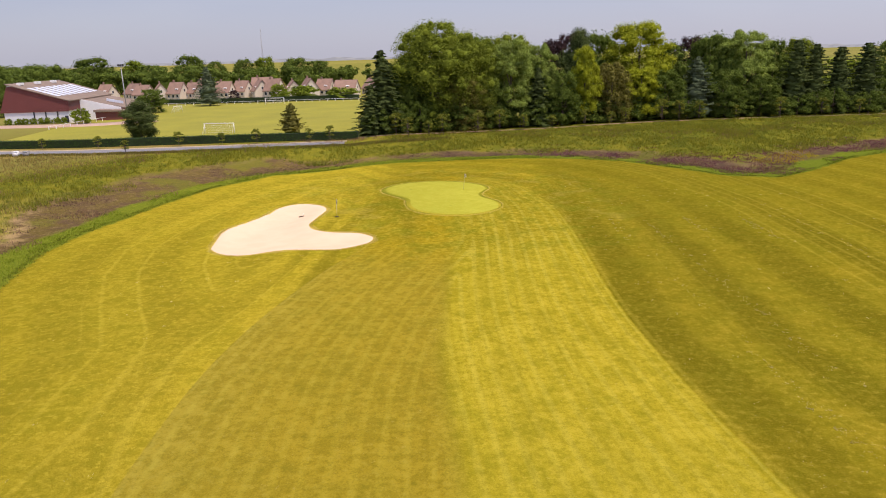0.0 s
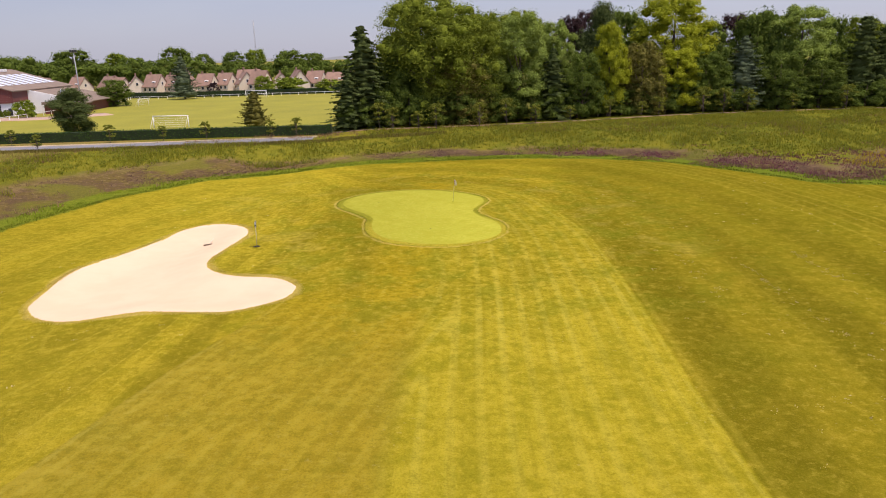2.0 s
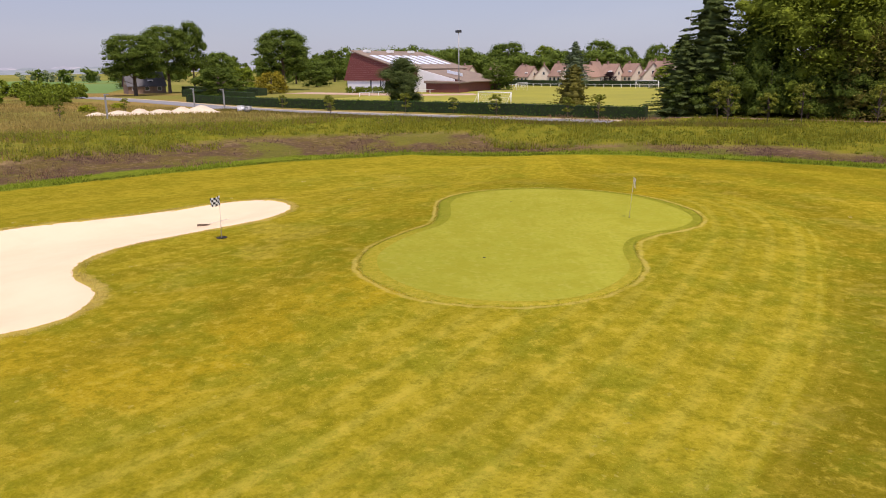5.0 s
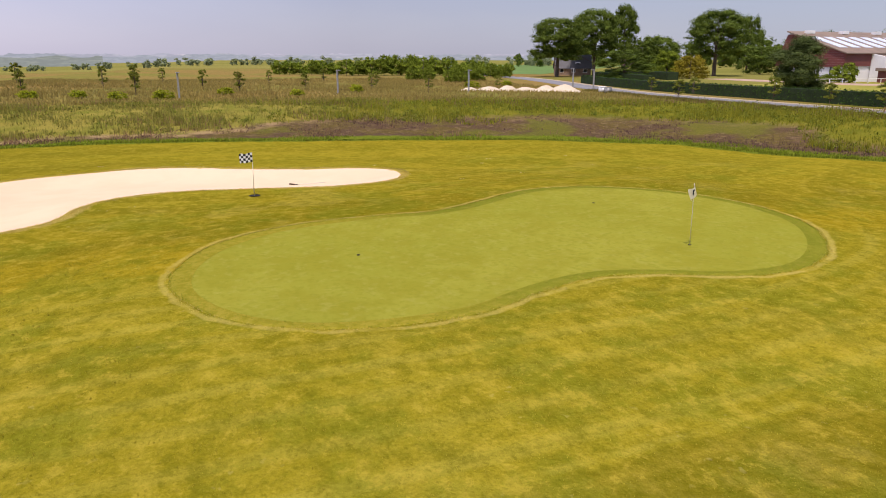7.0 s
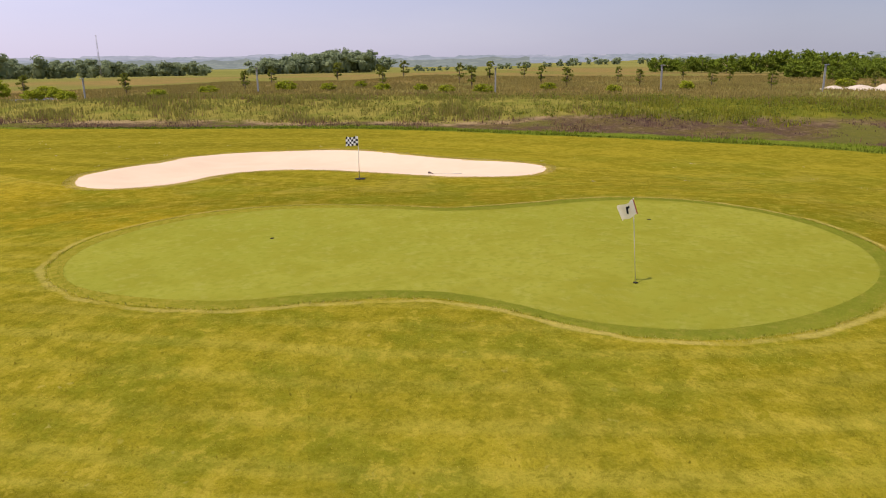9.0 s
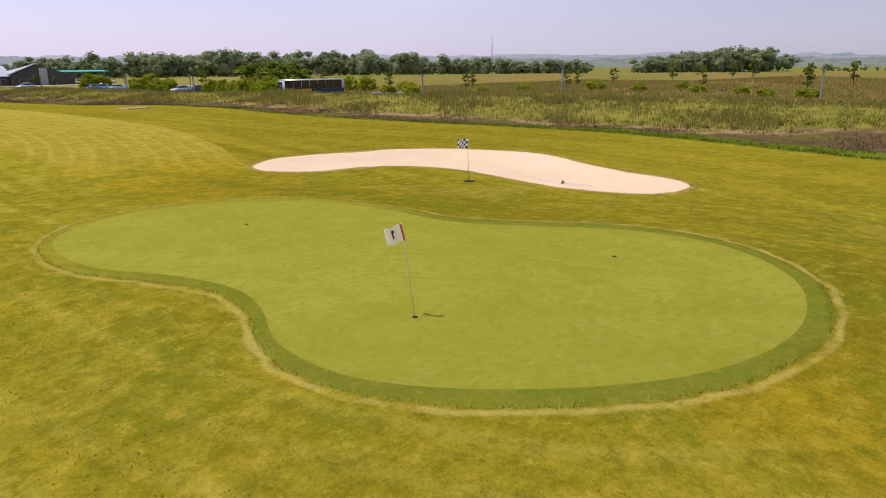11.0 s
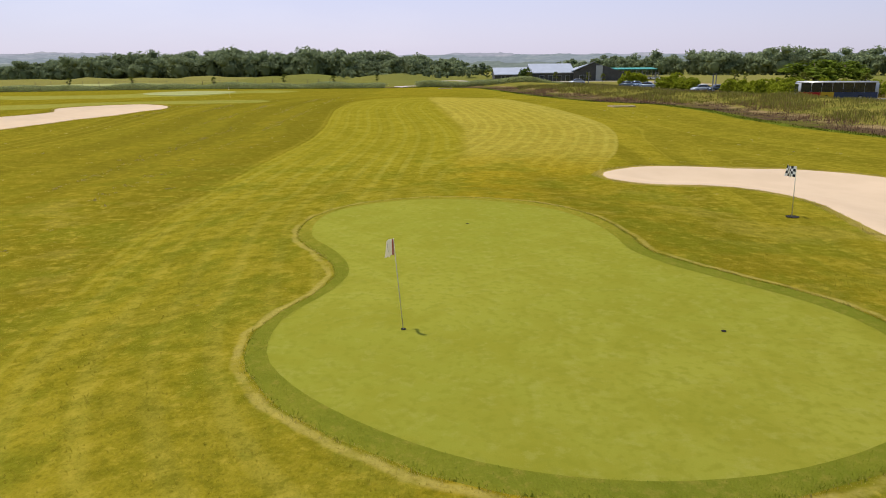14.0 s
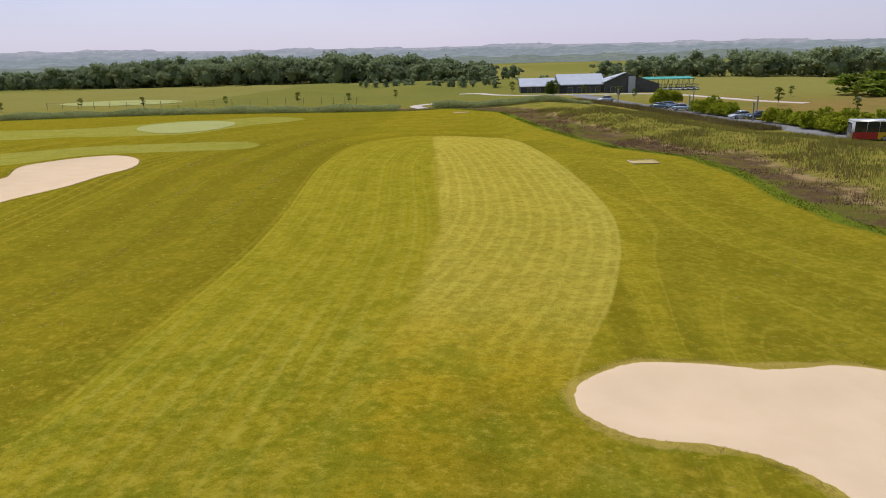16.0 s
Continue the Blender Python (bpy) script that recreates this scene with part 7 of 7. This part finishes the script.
weed_pool = bank_xy[bank_xy[:, 1] > rng_g.uniform(-60, 14, len(bank_xy))]
weed_xy = weed_pool[rng_g.choice(len(weed_pool), 4200, replace=False)]
wp = np.repeat(np.column_stack([weed_xy, heights(weed_xy)]), 24, 0)
wd = rng_g.normal(0, 1, (len(wp), 3))
wd[:, 2] = np.abs(wd[:, 2])
wp = wp + wd * (0.36, 0.36, 0.36) * np.repeat(rng_g.uniform(0.3, 1.3, 4200), 24)[:, None]
tagged(mesh_part("weeds", leaf_mesh("weeds", wp, wd, 0.11, rng_g, 0.4), leaf_weed, smooth=False), "scattered leafy green weeds on the bank", "weeds", kind="stuff")
rx = rng_g.uniform(17, 150, 8000)
reed = np.column_stack([rx, np.interp(rx, [14, 31, 60, 89, 115, 150], [-178, -177, -178.5, -177, -171, -164]) - rng_g.uniform(0, 7, 8000)])
reed = np.vstack([reed, np.column_stack([rng_g.uniform(-32, 8, 3600), -184.5 - rng_g.uniform(0, 6, 3600)])])
rp = np.repeat(np.column_stack([reed, heights(reed)]), 9, 0)
rd = rng_g.normal(0, 1, (len(rp), 3))
rd[:, 2] = np.abs(rd[:, 2])
rp = rp + rng_g.normal(0, 0.45, (len(rp), 3)) * (1, 1, 0) + np.column_stack([np.zeros((len(rp), 2)), rng_g.uniform(0.05, 1.0, len(rp)) * np.repeat(1.25 + 0.45 * np.sin(reed[:, 0] * 0.35) * np.sin(reed[:, 0] * 0.11 + 1), 9)])
tagged(mesh_part("reeds", leaf_mesh("reeds", rp, rd, 0.2, rng_g, 0.5), leafy("reed_leaves", (0.36, 0.40, 0.19), 0.5), smooth=False), "band of tall pale green leafy reeds across the course", "reeds", kind="stuff")
# reddish dry grass on the crown of the bank, taller growth beside the lane and the car park road
sel = (dm_c > 23) & (dm_c < 36) & near_c & (rng_g.uniform(0, 1, len(cand)) < 0.12 + 0.9 * clump)
sel |= (dm_c > 3) & (dm_j < 12) & near_c & (cand[:, 1] < 20) & (rng_g.uniform(0, 1, len(cand)) < 0.08 + 0.5 * clump)
sel |= (dm_c > 7) & (dm_c < 26) & (cand[:, 1] < -5) & near_c & (rng_g.uniform(0, 1, len(cand)) < 0.05 + 0.55 * clump)
blades("dry_grass", cand[sel], np.full(sel.sum(), 0.5), np.full(sel.sum(), 0.07), 5, grass_mat("dry_bank_blades", (0.27, 0.16, 0.085), (1.3, 1.2, 1.2), 0.4, 0.35), "reddish-brown dry grass heads on the crown of the bank", 41, 0.3)
for line, off, hgt, seed, lab in (([(-96, 45.6), (-72, 43.4), (-56, 43.9), (-40, 45.4), (-22, 48.4), (-2, 54)], (-1.6, 0.5), (0.25, 0.5), 42, "rough green grass along the lane"),
                                  ([(-30, -205), (-40, -178), (-46, -152), (-51, -130), (-53, -122)], (-2.5, 1.5), (0.4, 1.0), 43, "tall dry grass along the car park road")):
    p = np.array(line, float)
    n = 5200
    u = rng_g.uniform(0, len(p) - 1, n)
    q = np.stack([np.interp(u, np.arange(len(p)), p[:, 0]), np.interp(u, np.arange(len(p)), p[:, 1])], 1)
    q = q + (rng_g.uniform(*off, (n, 1)) * ((0, 1) if seed == 42 else (1, 0)))
    blades("roadside_grass", q, rng_g.uniform(*hgt, n), np.full(n, 0.09), 6, grass_mat("roadside_blades_%d" % seed, (0.19, 0.165, 0.035) if seed == 42 else (0.22, 0.175, 0.06), (1.4, 1.2, 1.4), 0.5, 0.35), lab, seed, 0.3)
# straw clippings left in lines on the mown rough
cy = rng_g.uniform(-118, -18, 2600)
cx = rng_g.choice([17.3, 20.6, 25.5, 31.5, 36.5], 2600, p=[0.15, 0.2, 0.3, 0.25, 0.1]) - np.interp(cy, [-118, -80, -50, -18], [-2.6, -1.2, 0.0, 1.2]) + rng_g.normal(0, 0.28, 2600)
clip_n = np.array([noise.noise((x * 0.3, y * 0.07, 1.0)) for x, y in zip(cx, cy)])
clip_xy = np.column_stack([cx, cy])[clip_n > rng_g.uniform(-0.25, 0.45, 2600)]
scat = np.column_stack([rng_g.uniform(-30, 45, 700), rng_g.uniform(-120, 10, 700)])
scat = scat[(signed(scat, FAIR_C) > 1.5) & (signed(scat, BUNKER_C) > 1.5) & (signed(scat, COLLAR_C) > 6) & (signed(scat, MOWN_C) < -1)]
clip_xy = np.vstack([clip_xy, scat])
blades("grass_clippings", clip_xy, rng_g.uniform(0.03, 0.07, len(clip_xy)), rng_g.uniform(0.06, 0.2, len(clip_xy)), 5, grass_mat("clipping_straw", (0.50, 0.40, 0.16), (1.2, 1.2, 1.3), 0.3, 0.3), "pale straw clippings scattered in lines on the rough", 44, 0.1, 1.2)
# dry fringe round the sand and round the collar
for poly, seed, n, off, hgt, name, lab in ((BUNKER_C, 6, 4200, (0.02, 0.5), (0.02, 0.055), "bunker_fringe", "dry straw grass fringe round the bunker"), (BUNKER2_C, 7, 1000, (0.0, 0.5), (0.04, 0.1), "bunker_fringe", "dry grass fringe round the far bunker"),
                                          (outset(GREEN_C, gw), 8, 2000, (-0.05, 0.1), (0.015, 0.045), "collar_fringe", "dry straw-coloured grass round the collar")):
    i = rng_g.integers(0, len(poly), n)
    t = rng_g.uniform(0, 1, n)[:, None]
    p = poly[i] * (1 - t) + np.roll(poly, -1, 0)[i] * t
    c = poly.mean(0)
    tg = np.roll(poly, -1, 0)[i] - poly[i]
    tg /= np.linalg.norm(tg, axis=1)[:, None]
    nn = np.stack([tg[:, 1], -tg[:, 0]], 1)
    if signed((p + nn * 0.1)[:1], poly)[0] < 0:
        nn = -nn
    p = p + nn * rng_g.uniform(*off, n)[:, None] ** 1.0
    blades(name, p, rng_g.uniform(*hgt, n), np.full(n, 0.03), 4, grass_mat(name + "_blades", (0.52, 0.42, 0.11), (1.2, 1.2, 1.4), 0.25, 0.5), lab, seed, 0.06, 0.6)
# short tufts in the mown grass round the green
tuft_c = np.column_stack([rng_g.uniform(-22, 18, 60000), rng_g.uniform(-28, 20, 60000)])
dgt, dbt = signed(tuft_c, COLLAR_C), signed(tuft_c, BUNKER_C)
tcl = np.array([noise.noise((x * 0.7, y * 0.7, 2.0)) for x, y in tuft_c])
keep_t = (dgt > 0.05) & (dgt < 11) & (dbt > 0.4) & (rng_g.uniform(0, 1, len(tuft_c)) < 0.75 + 0.8 * tcl)
blades("turf_tufts", tuft_c[keep_t], rng_g.uniform(0.012, 0.03, keep_t.sum()), np.full(keep_t.sum(), 0.045), 4, grass_mat("turf_blades", (0.36, 0.295, 0.025), (1.3, 1.25, 1.5), 0.3, 0.6), "short uneven tufts in the mown grass round the green", 21, 0.14, 0.9)
ci = rng_g.integers(0, len(GREEN_C), 8000)
ct = rng_g.uniform(0, 1, (8000, 1))
c_in, c_out = outset(GREEN_C, -gi), outset(GREEN_C, gw)
c_a = c_in[ci] * (1 - ct) + np.roll(c_in, -1, 0)[ci] * ct
c_b = c_out[ci] * (1 - ct) + np.roll(c_out, -1, 0)[ci] * ct
cu = rng_g.uniform(0.05, 1, (8000, 1))
blades("collar_tufts", c_a * (1 - cu) + c_b * cu, rng_g.uniform(0.015, 0.035, 8000), np.full(8000, 0.025), 3, grass_mat("collar_blades", (0.21, 0.245, 0.02), (1.5, 1.2, 1.2), 0.55, 0.45), "taller green grass blades of the collar", 22, 0.05, 0.6, 0.03)
